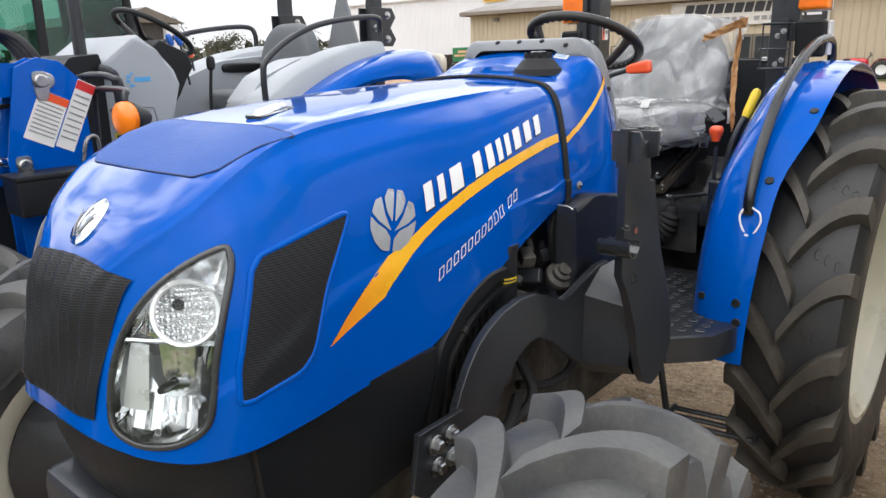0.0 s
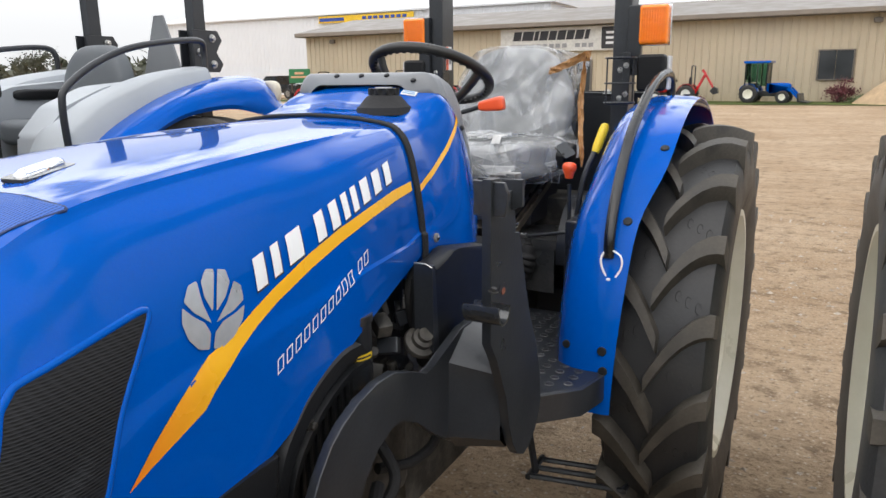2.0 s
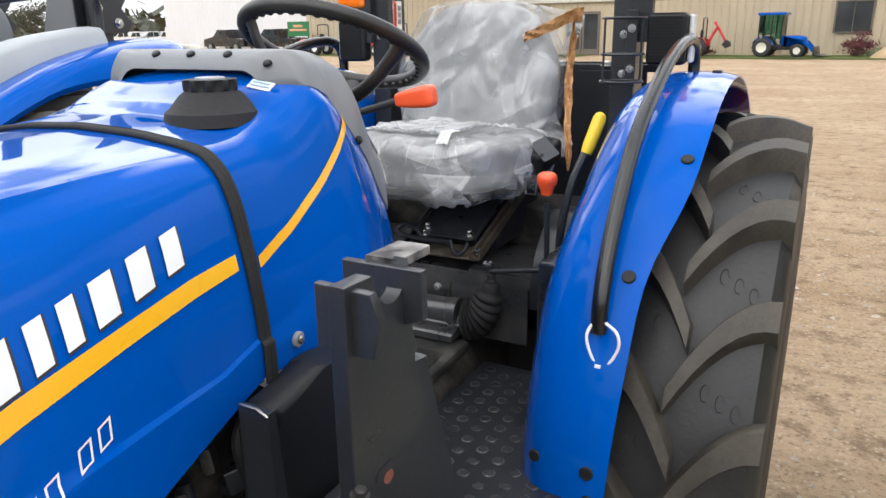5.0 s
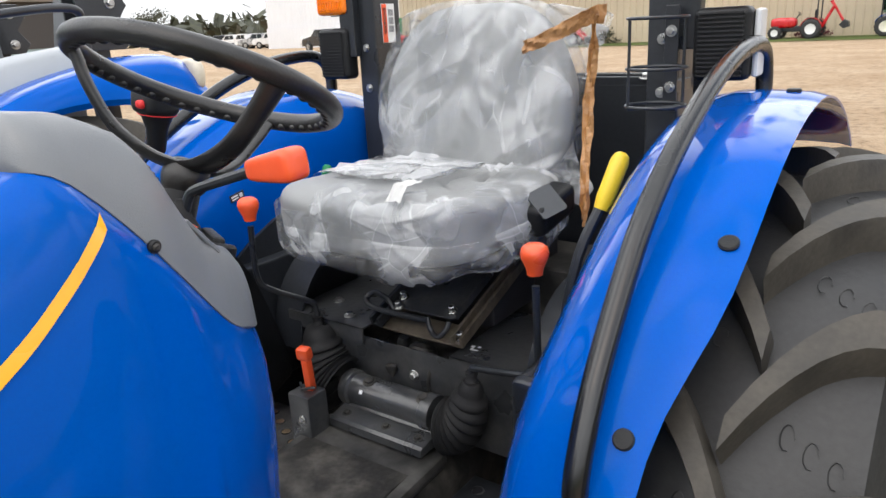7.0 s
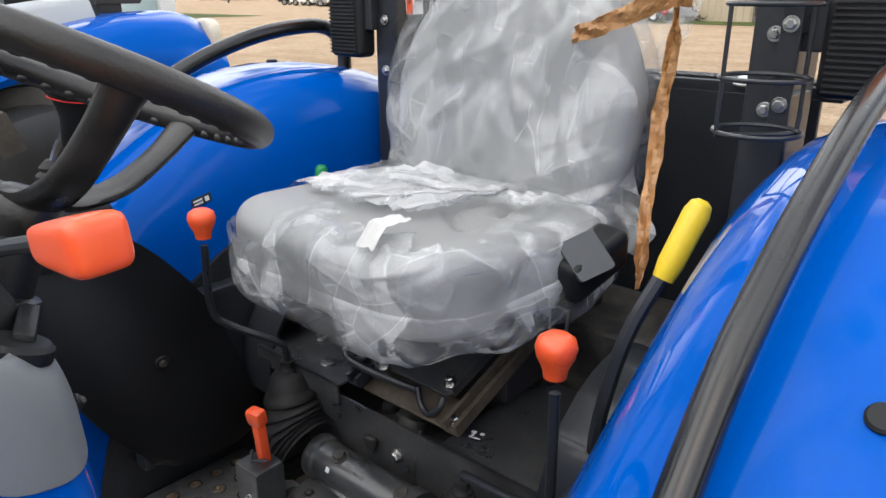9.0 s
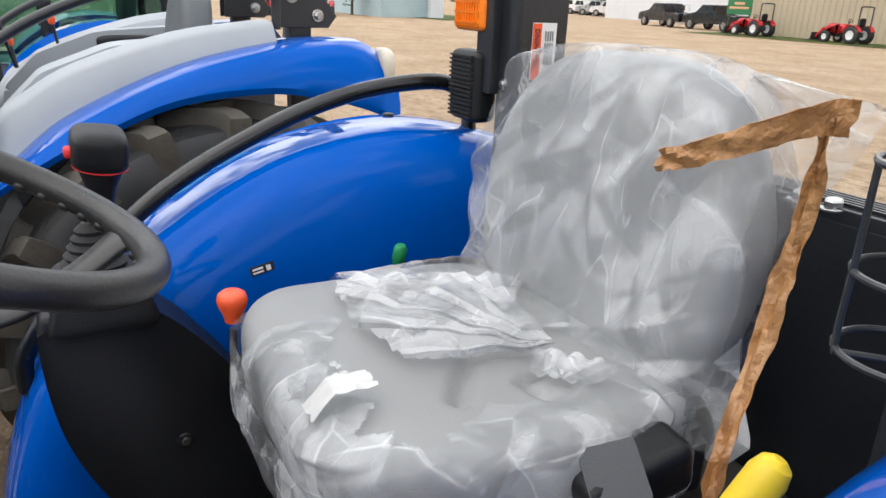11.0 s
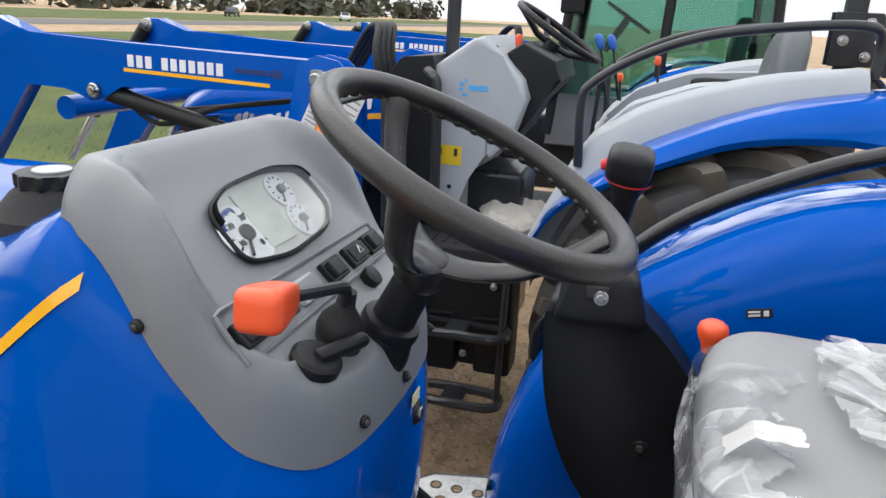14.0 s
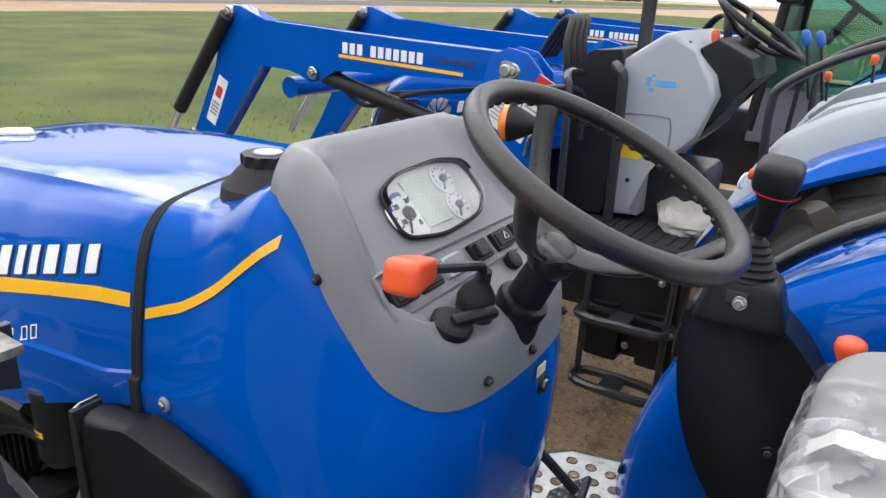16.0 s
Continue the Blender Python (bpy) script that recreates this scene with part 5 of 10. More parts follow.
for s in (1, -1):
    f = Vector((s, 1, 1))
    bm = bmesh.new()
    rows = [[f * side(y, lo + (hi - lo) * j / 4, 0.0022) for j in range(5)] for y, lo, hi in STRIPE]
    sheet(bm, rows)
    part("stripe", bm, GOLD_FADE, hood, "orange-yellow swoosh stripe", 60)
    for name, material, lift, grow, shift in (("letter_shadow", INK, 0.0018, 0.0014, 0.0016), ("letter_bar", WHITE, 0.0026, 0.0, 0.0)):
        for y, w in LETTERS:
            bm = bmesh.new()
            z0 = 1.263 + (y + 0.666) * 0.237
            h = 0.050 - (y + 0.666) * 0.018
            y0, y1, k = y - grow + shift, y + w + grow + shift, 0.003
            dz = (w + grow) * 0.237
            laid(bm, [((y0, z0 - grow - shift), (y1, z0 + dz - grow - shift), (y1 + k, z0 + dz + h + grow - shift), (y0 + k, z0 + h + grow - shift))], lambda u, v: f * side(u, v, lift), (3, 3))
            part(name, bm, material, hood, "" if name == "letter_bar" else "dark edge of a decal bar", 60)
    for i in range(12):
        y = -0.64 + i * 0.0245 + (0.014 if i > 9 else 0)
        z0, h, w, e = 1.121 + (y + 0.64) * 0.385, 0.025, 0.0165, 0.0026
        at = lambda u, v: (y + u + 0.10 * v, z0 + v + 0.385 * u)
        bm = bmesh.new()
        for u0, v0, u1, v1 in ((0, 0, w, e), (0, h - e, w, h), (0, e, e, h - e), (w - e, e, w, h - e)):
            laid(bm, [(at(u0, v0), at(u1, v0), at(u1, v1), at(u0, v1))], lambda u, v: f * side(u, v, 0.002), (2, 2))
        part("decal_bar", bm, WHITE, hood, "thin white outlined decal bar", 60)
    # silver leaf emblem
    LEAVES = ([(0.05, -0.05), (0.05, 0.93), (0.30, 0.92), (0.44, 0.64), (0.32, 0.28)], [(0.07, -0.30), (0.38, 0.16), (0.56, 0.66), (0.80, 0.56), (0.92, 0.20), (0.62, -0.04), (0.24, -0.22)], [(0.06, -0.90), (0.07, -0.52), (0.28, -0.28), (0.64, -0.12), (0.96, 0.08), (0.94, -0.28), (0.72, -0.64), (0.38, -0.88)])
    for leaf in LEAVES:
        for k in (1, -1):
            bm = bmesh.new()
            outline = [(-0.752 + 0.061 * k * a + 0.021 * b, 1.264 + 0.058 * b - 0.015 * k * a) for a, b in leaf]
            fan(bm, bent(outline, 0.14, 3), lambda u, v: f * side(u, v, 0.0024), 3)
            part("emblem_leaf", bm, SILVER, hood, "silver leaf of a round emblem", 60)

# black rubber seam behind the hood
SEAM = hood_section(-0.105, 0.2985, 1.5015, 1.19)
bm = bmesh.new()
line = [(-x, y, z) for x, y, z in SEAM[:0:-1]] + SEAM
for dy in (-0.006, 0.0, 0.006):
    tube(bm, spline([(x * 1.003, y + dy, z) for x, y, z in line], 2), 0.0042, 8)
part("seam_strip", bm, RUBBER, tractor, "ribbed black rubber strip between hood and cowl", 60)

def smooth01(t):
    t = max(0.0, min(1.0, t))
    return t * t * (3 - 2 * t)


# cowl and dash share one body: plan outline from the seam back round the dash
PLAN = [(0.297, -0.10), (0.292, -0.02), (0.284, 0.05), (0.276, 0.115), (0.268, 0.17), (0.258, 0.215), (0.240, 0.258), (0.217, 0.300), (0.188, 0.337), (0.135, 0.361), (0.070, 0.371), (0.0, 0.374)]
EDGE = [(0.07, 1.548), (0.10, 1.545), (0.12, 1.536), (0.145, 1.512), (0.168, 1.484), (0.19, 1.453), (0.213, 1.420), (0.238, 1.386), (0.26, 1.357), (0.28, 1.336), (0.31, 1.317), (0.334, 1.308), (0.353, 1.304), (0.374, 1.304)]
EDGE = [(p.x, p.y) for p in spline([(y, z, 0) for y, z in EDGE], 6)]
FACE = [(-0.10, 1.506), (-0.03, 1.511), (0.02, 1.526), (0.06, 1.550), (0.10, 1.568), (0.125, 1.560), (0.16, 1.525), (0.20, 1.485), (0.25, 1.430), (0.30, 1.384), (0.33, 1.352), (0.373, 1.330)]
DROP = [(-0.10, 1.0), (0.12, 0.92), (0.19, 0.85), (0.24, 0.75), (0.28, 0.55), (0.335, 0.36), (0.373, 0.28)]
plan = [p.xy for p in spline([(x, y, 0) for x, y in PLAN], 5)]


def body_column(x, y):
    """From the spine out and down to the lower edge."""
    spine = min(y, 0.305)
    low = lerp([(-0.10, 1.198), (-0.02, 1.185), (0.1, 1.15), (0.22, 1.02), (0.38, 0.98)], y)
    k, col = lerp(DROP, y), []
    for a, d in SHAPE:
        py = y + (spine - y) * (1 - a)
        col.append(Vector((x * a, py, lerp(FACE, py) - d * k)))
    z = col[-1].z
    tuck = 0.0 if y < 0.2 else 0.03
    for q in (0.2, 0.45, 0.7, 1.0):
        col.append(Vector((x * (1.0 - tuck * q * q), y - tuck * 0.6 * q * q, z + (low - z) * q)))
    return col


def mirrored(rows):
    return rows + [[(-p[0], p[1], p[2]) for p in r] for r in rows[-2::-1]]


def set_over(bm):
    """The dash stands a little towards the left platform."""
    for v in bm.verts:
        v.co.x += 0.02 * smooth01((v.co.y + 0.05) / 0.2)


columns = [body_column(x, y) for x, y in plan]
cowl_bm = bmesh.new()
sheet(cowl_bm, mirrored([[tuple(p) for p in c] for c in columns]))
bmesh.ops.remove_doubles(cowl_bm, verts=cowl_bm.verts, dist=1e-5)
set_over(cowl_bm)
bmesh.ops.recalc_face_normals(cowl_bm, faces=cowl_bm.faces)
COWL_SKIN = BVHTree.FromBMesh(cowl_bm)
hidden = [f for f in cowl_bm.faces if f.calc_center_median().y > 0.115 and f.calc_center_median().z > lerp(EDGE, f.calc_center_median().y) + 0.012]
bmesh.ops.delete(cowl_bm, geom=hidden, context="FACES")
cowl = part("cowl", cowl_bm, BLUE, tractor, "glossy blue cowl below the dash", 40)
for s in (1, -1):
    f = Vector((s, 1, 1))
    bm = bmesh.new()
    line = spline([(-0.090, 1.343, 0), (-0.05, 1.359, 0), (-0.015, 1.374, 0), (0.043, 1.411, 0), (0.085, 1.446, 0), (0.115, 1.473, 0), (0.140, 1.494, 0)], 5)
    sheet(bm, [[f * on_skin((0.4, p.x, p.y - 0.0075 + 0.015 * j / 3), (-1, 0, 0), 0.0022, COWL_SKIN) for j in range(4)] for p in line])
    part("stripe", bm, GOLD, cowl, "orange-yellow stripe", 60)
    for y, z in ((-0.046, 1.224), ):
        p = f * on_skin((0.4, y, z), (-1, 0, 0), 0.001, COWL_SKIN)
        plug(cowl, p, (s, 0, 0), 0.011, INK_GREY)
        plug(cowl, p + Vector((s * 0.004, 0, 0)), (s, 0, 0), 0.006, STEEL)

# grey dash moulding: the upper body down to its sweeping edge
INNER = [(0.09, 0.06), (0.10, 0.10), (0.145, 0.165), (0.20, 0.185), (0.265, 0.205), (0.298, 0.178), (0.320, 0.10), (0.335, 0.0)]
RIM = [(0.07, 1.578), (0.085, 1.590), (0.10, 1.596), (0.15, 1.590), (0.191, 1.573), (0.217, 1.547), (0.244, 1.507), (0.272, 1.464), (0.30, 1.421), (0.322, 1.396), (0.345, 1.383), (0.38, 1.364)]
PANEL = [(0.10, 1.594), (0.12, 1.579), (0.305, 1.400), (0.322, 1.390), (0.352, 1.378), (0.38, 1.364)]


def within(x, y):
    return smooth01((lerp(INNER, y) - abs(x)) / 0.04 + 0.35) * smooth01((y - 0.108) / 0.04) * smooth01((0.340 - y) / 0.03)


def dash_row(x, y, col):
    """From the middle out over the sunk panel and the rim, and down to the sweeping edge on the cowl."""
    spine, e, row = min(y, 0.305), lerp(EDGE, y), []
    for a, b in zip(col, col[1:]):
        if a.z >= e > b.z:
            end = a.lerp(b, (a.z - e) / (a.z - b.z))
            x, y = end.x, end.y
            break
    turn_at = 1 - (0.045 - 0.013 * smooth01((y - 0.255) / 0.08)) / max(math.hypot(x, y - spine), 0.075)
    for k in range(48):
        q = (k / 47) ** 0.85
        px, py = x * q * 1.012, y + (spine - y) * (1 - q)
        rim = lerp(RIM, py)
        z = rim + (lerp(PANEL, py) - rim) * within(px, py)
        if q > turn_at:
            u = (q - turn_at) / (1 - turn_at)
            z = e + (z - e) * max(0.0, 1 - u ** (2.0 + 0.9 * smooth01((y - 0.235) / 0.08))) ** (0.75 - 0.2 * smooth01((y - 0.235) / 0.08))
        row.append(Vector((px, py + (0.004 if y > 0.30 else 0), z)))
    return row


rows = [dash_row(x, y, col) for (x, y), col in zip(plan, columns) if y >= 0.076]
lip = [Vector((p.x * 0.99, p.y - 0.004, p.z - 0.017)) for p in rows[0]]
foot = [[Vector((r[-1].x * 0.985, r[-1].y - (0.006 if r[-1].y > 0.30 else 0), r[-1].z - 0.002))] for r in rows]
rows = [lip] + [r + f for r, f in zip(rows, foot)]
rows[0] = rows[0] + [rows[0][-1]]
bm = bmesh.new()
sheet(bm, mirrored([[tuple(p) for p in r] for r in rows]))
bmesh.ops.remove_doubles(bm, verts=bm.verts, dist=1e-5)
set_over(bm)
bmesh.ops.recalc_face_normals(bm, faces=bm.faces)
DASH_SKIN = BVHTree.FromBMesh(bm)
dash = part("dash", bm, GREY, tractor, "grey moulded plastic dash panel", 50)


def on_dash(x, y, lift=0.002):
    return on_skin((x, y, 1.7), (0, 0, -1), lift, DASH_SKIN)

# ---- wheels ----
AXLE_Y, AXLE_Z = 1.10, 0.70
for s in (1, -1):
    farm_wheel(tractor, "rear_wheel", (s * 0.705, AXLE_Y, AXLE_Z), 0.72, 0.318, 0.415, 19, 0.047, 0.050, 0.26, TYRE, CREAM, s, -0.02)
    farm_wheel(tractor, "front_wheel", (s * 0.765, -0.90, 0.525), 0.54, 0.28, 0.315, 16, 0.040, 0.060, 0.33, TYRE_GREY, CREAM, s, -0.01, 6)

# ---- fenders, rails, lamps ----
FENDER = [(0.435, 0.56), (0.435, 0.64), (0.438, 0.69), (0.452, 0.735), (0.478, 0.768), (0.512, 0.789), (0.55, 0.797), (0.60, 0.798), (0.66, 0.795), (0.684, 0.788)]


def fender_fit(d):
    """Higher at the back, closer to the tyre, narrower and tilted inwards towards the front foot."""
    pull = lerp([(-36, 0.020), (-3, 0.017), (16, 0.004), (31, -0.010), (51, -0.022), (79, -0.060), (94, -0.075)], d)
    slim = 0.002 - 0.058 / (1 + math.exp(-(d - 44) / 4.0)) - 0.026 * max(0.0, (d - 62) / 38)
    tilt = -0.022 * smooth01((d - 5) / 25)
    return pull, slim, tilt


RAIL = [(0.570, 0.450, 1.092), (0.570, 0.455, 1.155), (0.566, 0.505, 1.235), (0.562, 0.580, 1.315), (0.560, 0.66, 1.392), (0.560, 0.74, 1.447), (0.560, 0.83, 1.494), (0.560, 0.93, 1.538), (0.560, 1.03, 1.568), (0.560, 1.12, 1.583), (0.560, 1.21, 1.586), (0.560, 1.258, 1.568), (0.560, 1.280, 1.53), (0.560, 1.282, 1.49)]
for s in (1, -1):
    f = Vector((s, 1, 1))
    bm = bmesh.new()
    rows_phi = list(range(-36, 94, 4)) + [94]
    arc_fender(bm, AXLE_Y, AXLE_Z, FENDER, rows_phi, fender_fit)
    bm.transform(Matrix.Diagonal((s, 1, 1, 1)))
    FSKIN = BVHTree.FromBMesh(bm)
    fender = part("fender", thicken(bm, 0.004), BLUE, tractor, "glossy blue curved rear fender", 40)
    bm = bmesh.new()
    arc = [(AXLE_Y - 0.56 * math.sin(radians(d)), AXLE_Z + 0.56 * math.cos(radians(d))) for d in range(-36, 101, 8)]
    prism(bm, arc + [(arc[-1][0], 0.62), (arc[0][0], 0.62)], "x", s * 0.425, s * 0.434)
    part("inner_panel", bm, BLACK, fender, "black inner panel")
    bm = bmesh.new()
    tube(bm, spline([f * Vector(p) for p in RAIL], 6), 0.0155, 12)
    rail = part("grab_rail", bm, GLOSS_BLACK, fender, "bent black steel grab rail", 60)
    for y, z, x in ((0.697, 1.375, 0.658), (0.50, 1.188, 0.606), (0.39, 0.839, 0.580), (0.394, 0.782, 0.586)):
        d = Vector((0, y - AXLE_Y, z - AXLE_Z)).normalized()
        p = on_skin((s * x, y, z), -d, 0.002, FSKIN)
        plug(fender, p, d, 0.013)
    p = on_skin((s * 0.475, 0.44, 0.832), Vector((0, 0.66, -0.13)), 0.002, FSKIN)
    plug(fender, p, (0, -1, 0.1), 0.012)
    p = on_skin((s * 0.638, 1.14, 1.55), (0, 0, -1), 0.002, FSKIN)
    plug(fender, p, (0, 0, 1), 0.012)
    # rear lamp cap closing the tail of the fender
    bm = bmesh.new()
    tail = radians(-36)
    ty, tz = AXLE_Y - 0.79 * math.sin(tail), AXLE_Z + 0.79 * math.cos(tail)
    pillow(bm, (s * 0.57, ty + 0.005, tz - 0.045), (0.085, 0.03, 0.05), 4, 5, turned(30, 0, 0))
    part("tail_lamp", bm, mat("dark_red_lens", (0.14, 0.01, 0.012), 0.2, 0, 0.1, 9, coat=0.5), fender, "dark tail lamp under the fender's end")
    if s > 0:
        bm = bmesh.new()
        loop = spline([(0.590, 0.443, 1.11), (0.607, 0.436, 1.10), (0.611, 0.435, 1.075), (0.598, 0.431, 1.045), (0.583, 0.431, 1.035), (0.565, 0.431, 1.05), (0.553, 0.433, 1.085), (0.560, 0.441, 1.108), (0.575, 0.445, 1.115)], 5, True)
        tube(bm, loop, 0.003, 8, True)
        tie = part("cable_tie", bm, WHITE, rail, "white plastic cable tie")
        bm = bmesh.new()
        box(bm, (0.578, 0.429, 1.032), (0.012, 0.010, 0.014), 0.002)
        part("tie_head", bm, WHITE, tie)
    else:
        for y, z, n in ((0.82, 1.302, 0), ):
            c = on_skin((-0.3, y, z), (-1, 0, 0), 0.0015, FSKIN)
            bars_on(fender, "sticker", INK, c, (0, 0.98, 0.2), (0, -0.2, 0.98), [(0, 0, 0.040, 0.016)], "small black sticker with white bars")
            bars_on(fender, "sticker_bars", WHITE, c + Vector((0.002, 0, 0)), (0, 0.98, 0.2), (0, -0.2, 0.98), [(-0.008, 0.003, 0.018, 0.003), (-0.008, -0.003, 0.018, 0.003), (0.010, 0, 0.008, 0.009)])

# ---- roll bar posts with lamps ----
for s, px, py, lx in ((1, 0.388, 1.238, 0.503), (-1, 0.392, 1.275, 0.482)):
    bm = bmesh.new()
    box(bm, (s * px, py + 0.028, 1.62), (0.064, 0.105, 1.15), 0.008)
    post = part("roll_bar_post", bm, BLACK, tractor, "black square steel roll bar post")
    bm = bmesh.new()
    box(bm, (s * px, py + 0.028, 1.10), (0.12, 0.16, 0.10), 0.01)
    part("post_foot", bm, BLACK, post)
    bm = bmesh.new()
    box(bm, (s * 0.437, py + -0.0300, 1.70), (0.05, 0.03, 0.24), 0.004)
    part("lamp_bracket", bm, BLACK, post)
    bm = bmesh.new()
    box(bm, (s * lx, py - 0.0280, 1.752), (0.100, 0.055, 0.135), 0.012, None, 3)
    amber = part("marker_lamp", bm, AMBER, post, "orange ribbed marker lamp")
    bm = bmesh.new()
    for k in range(7):
        box(bm, (s * lx, py + -0.0565, 1.70 + k * 0.0175), (0.082, 0.003, 0.004))
    for k in range(9):
        box(bm, (s * (lx - 0.036 + k * 0.009), py + -0.0565, 1.752), (0.0022, 0.003, 0.118))
    part("lens_ribs", bm, AMBER, amber, smooth=0)
    bm = bmesh.new()
    box(bm, (s * lx, py + 0.0050, 1.752), (0.104, 0.012, 0.14), 0.004)
    part("backing", bm, CHROME if s > 0 else PLASTIC, amber)
    bm = bmesh.new()
    box(bm, (s * lx, py + -0.0350, 1.588), (0.100, 0.05, 0.128), 0.014, None, 3)
    dark = part("work_lamp", bm, PLASTIC, post, "black ribbed lamp housing")
    bm = bmesh.new()
    for k in range(15):
        box(bm, (s * lx, py + -0.0620, 1.534 + k * 0.0077), (0.078, 0.006, 0.003))
    part("ribs", bm, RUBBER, dark, smooth=0)
    bm = bmesh.new()
    box(bm, (s * (lx + 0.056), py + -0.0150, 1.588), (0.012, 0.05, 0.118), 0.006)
    part("lens", bm, mat("white_lens", (0.6, 0.61, 0.62), 0.2, 0, 0.1, 9), dark, "pale side lens")
    for z in (1.50, 1.60):
        bolt(post, (s * px, py - 0.026, z), (0, -1, 0), 0.007, 0.006)

# ---- steering wheel ----
WC, WR = Vector((0.022, 0.446, 1.588)), 0.174
WM = Matrix.Translation(WC) @ turned(-26, 0, 0)
bm = bmesh.new()
ring = []
for k in range(72):
    a = 2 * math.pi * k / 72
    ring.append(WM @ Vector((WR * math.cos(a), WR * math.sin(a), 0)))
tube(bm, ring, 0.0145, 14, True)
for k in range(44):
    a = 2 * math.pi * k / 44
    c = WM @ Vector(((WR - 0.006) * math.cos(a), (WR - 0.006) * math.sin(a), -0.0095))
    pillow(bm, c, (0.0075, 0.0075, 0.006), 2, 2, WM.to_3x3().to_4x4())
steer = part("steering_wheel", bm, GRIP_BLACK, tractor, "black steering wheel with finger grips", 60)
for a in (-125, 110, -8):
    d = Vector((math.cos(radians(a)), math.sin(radians(a)), 0))
    across = Vector((-d.y, d.x, 0))
    bm = bmesh.new()
    pts = spline([d * 0.012 + Vector((0, 0, -0.118)), d * 0.05 + Vector((0, 0, -0.112)), d * 0.10 + Vector((0, 0, -0.088)), d * 0.140 + Vector((0, 0, -0.045)), d * 0.163 + Vector((0, 0, -0.010)), d * WR], 5)
    rows = []
    for i, p in enumerate(pts):
        t = i / (len(pts) - 1)
        w = 0.027 - 0.013 * math.sin(t * 2.6) + 0.004 * t
        back = (pts[min(i + 1, len(pts) - 1)] - pts[max(i - 1, 0)]).normalized().cross(across) * 0.010
        rows.append([WM @ (p + across * w * math.cos(q) + back * (math.sin(q) if math.sin(q) < 0 else 0.6 * math.sin(q))) for q in (2 * math.pi * j / 14 for j in range(14))])
    sheet(bm, rows, True)
    part("spoke", bm, GRIP_BLACK, steer, smooth=60)
bm = bmesh.new()
lathe(bm, [(0, -0.109), (0.018, -0.109), (0.026, -0.113), (0.031, -0.122), (0.032, -0.135), (0.030, -0.147), (0.025, -0.154), (0, -0.154)], 28, WM)
part("hub", bm, GRIP_BLACK, steer)
bm = bmesh.new()
CM = WM
lathe(bm, [(0.024, -0.145), (0.026, -0.20), (0.0265, -0.206), (0.034, -0.208), (0.036, -0.212), (0.036, -0.220), (0.033, -0.223), (0.038, -0.240), (0.040, -0.25), (0.041, -0.278)], 28, CM)
part("steering_column", bm, PLASTIC, tractor, "black plastic steering column", 40)

# ---- seat ----
GROOVES = ([(0.145, 0.868), (0.100, 0.898), (0.070, 0.925), (0.066, 0.945), (0.078, 1.01)], [(0.170, 0.958), (0.140, 0.952), (0.130, 0.965), (0.122, 1.02)])


def groove(x, y):
    """Depth of the moulded seams on the cushion's top, alike on both halves."""
    p, near = Vector((abs(x) * 0.238, 0.93 + y * 0.215)), 1.0
    for line in GROOVES:
        for a, b in zip(line, line[1:]):
            a, b = Vector(a), Vector(b)
            t = max(0.0, min(1.0, (p - a).dot(b - a) / (b - a).length_squared))
            near = min(near, (p - a - (b - a) * t).length)
    return math.exp(-(near / 0.008) ** 2)


def seat_shape(x, y, z):
    if z > 0:
        rim = max(abs(x) ** 3, 0.75 * max(0, y) ** 3)
        z = z * (0.80 + 0.25 * rim)
        z += 0.12 * math.exp(-((y + 0.75) / 0.3) ** 2)
    return x * (1.0 + 0.03 * y), y, z


seat = thing("operator_seat", "grey vinyl operator seat wrapped in torn milky plastic film", "seat", (0, 0.93, 1.0))
seat.location = (0, -0.008, -0.014)
bm = bmesh.new()
pillow(bm, (0.0, 0.93, 1.318), (0.238, 0.215, 0.068), 4.5, 56, None, lambda x, y, z: (lambda q: (q[0], q[1], q[2] - (0.19 * groove(x, y) if z > 0.3 else 0)))(seat_shape(x, y, z)))
cushion = part("seat_cushion", bm, VINYL, seat, "smooth light grey vinyl cushion", 70)


def back_shape(x, y, z):
    w = 1.0 - 0.35 * max(0, z) ** 1.35 - 0.03 * max(0, -z)
    hollow = 0.35 * (1 - x * x) * (1 if y < 0 else 0)
    return x * w, y + hollow * 0.6 + 0.35 * z, z


bm = bmesh.new()
pillow(bm, (0.0, 1.165, 1.515), (0.232, 0.062, 0.185), 4.0, 18, None, back_shape)
part("seat_back", bm, VINYL, seat, "light grey vinyl backrest", 70)
# plastic wrap over the cushion, torn open on top
def folds(seed, count, angle, spread, width, amp):
    """A field of straight sharp folds on a unit square."""
    rng, lines = random.Random(seed), []
    for k in range(count):
        a = radians(angle + rng.gauss(0, spread))
        lines.append((rng.uniform(-1, 1), rng.uniform(-1, 1), math.cos(a), math.sin(a), rng.uniform(0.25, 0.8), width * rng.uniform(0.5, 1.6), amp * rng.choice((1, 1, -0.7)) * rng.uniform(0.3, 1.0)))

    def height(u, v):
        h = 0.0
        for cu, cv, a, b, reach, w, q in lines:
            across = abs((v - cv) * a - (u - cu) * b)
            if across < w:
                along = abs((u - cu) * a + (v - cv) * b)
                if along < reach:
                    h += q * (1 - across / w) * (1 - along / reach)
        return h
    return height


top_folds, side_folds, bag_folds = folds(3, 70, 35, 40, 0.07, 0.08), folds(5, 60, 85, 25, 0.06, 0.014), folds(8, 44, 58, 20, 0.11, 0.38)


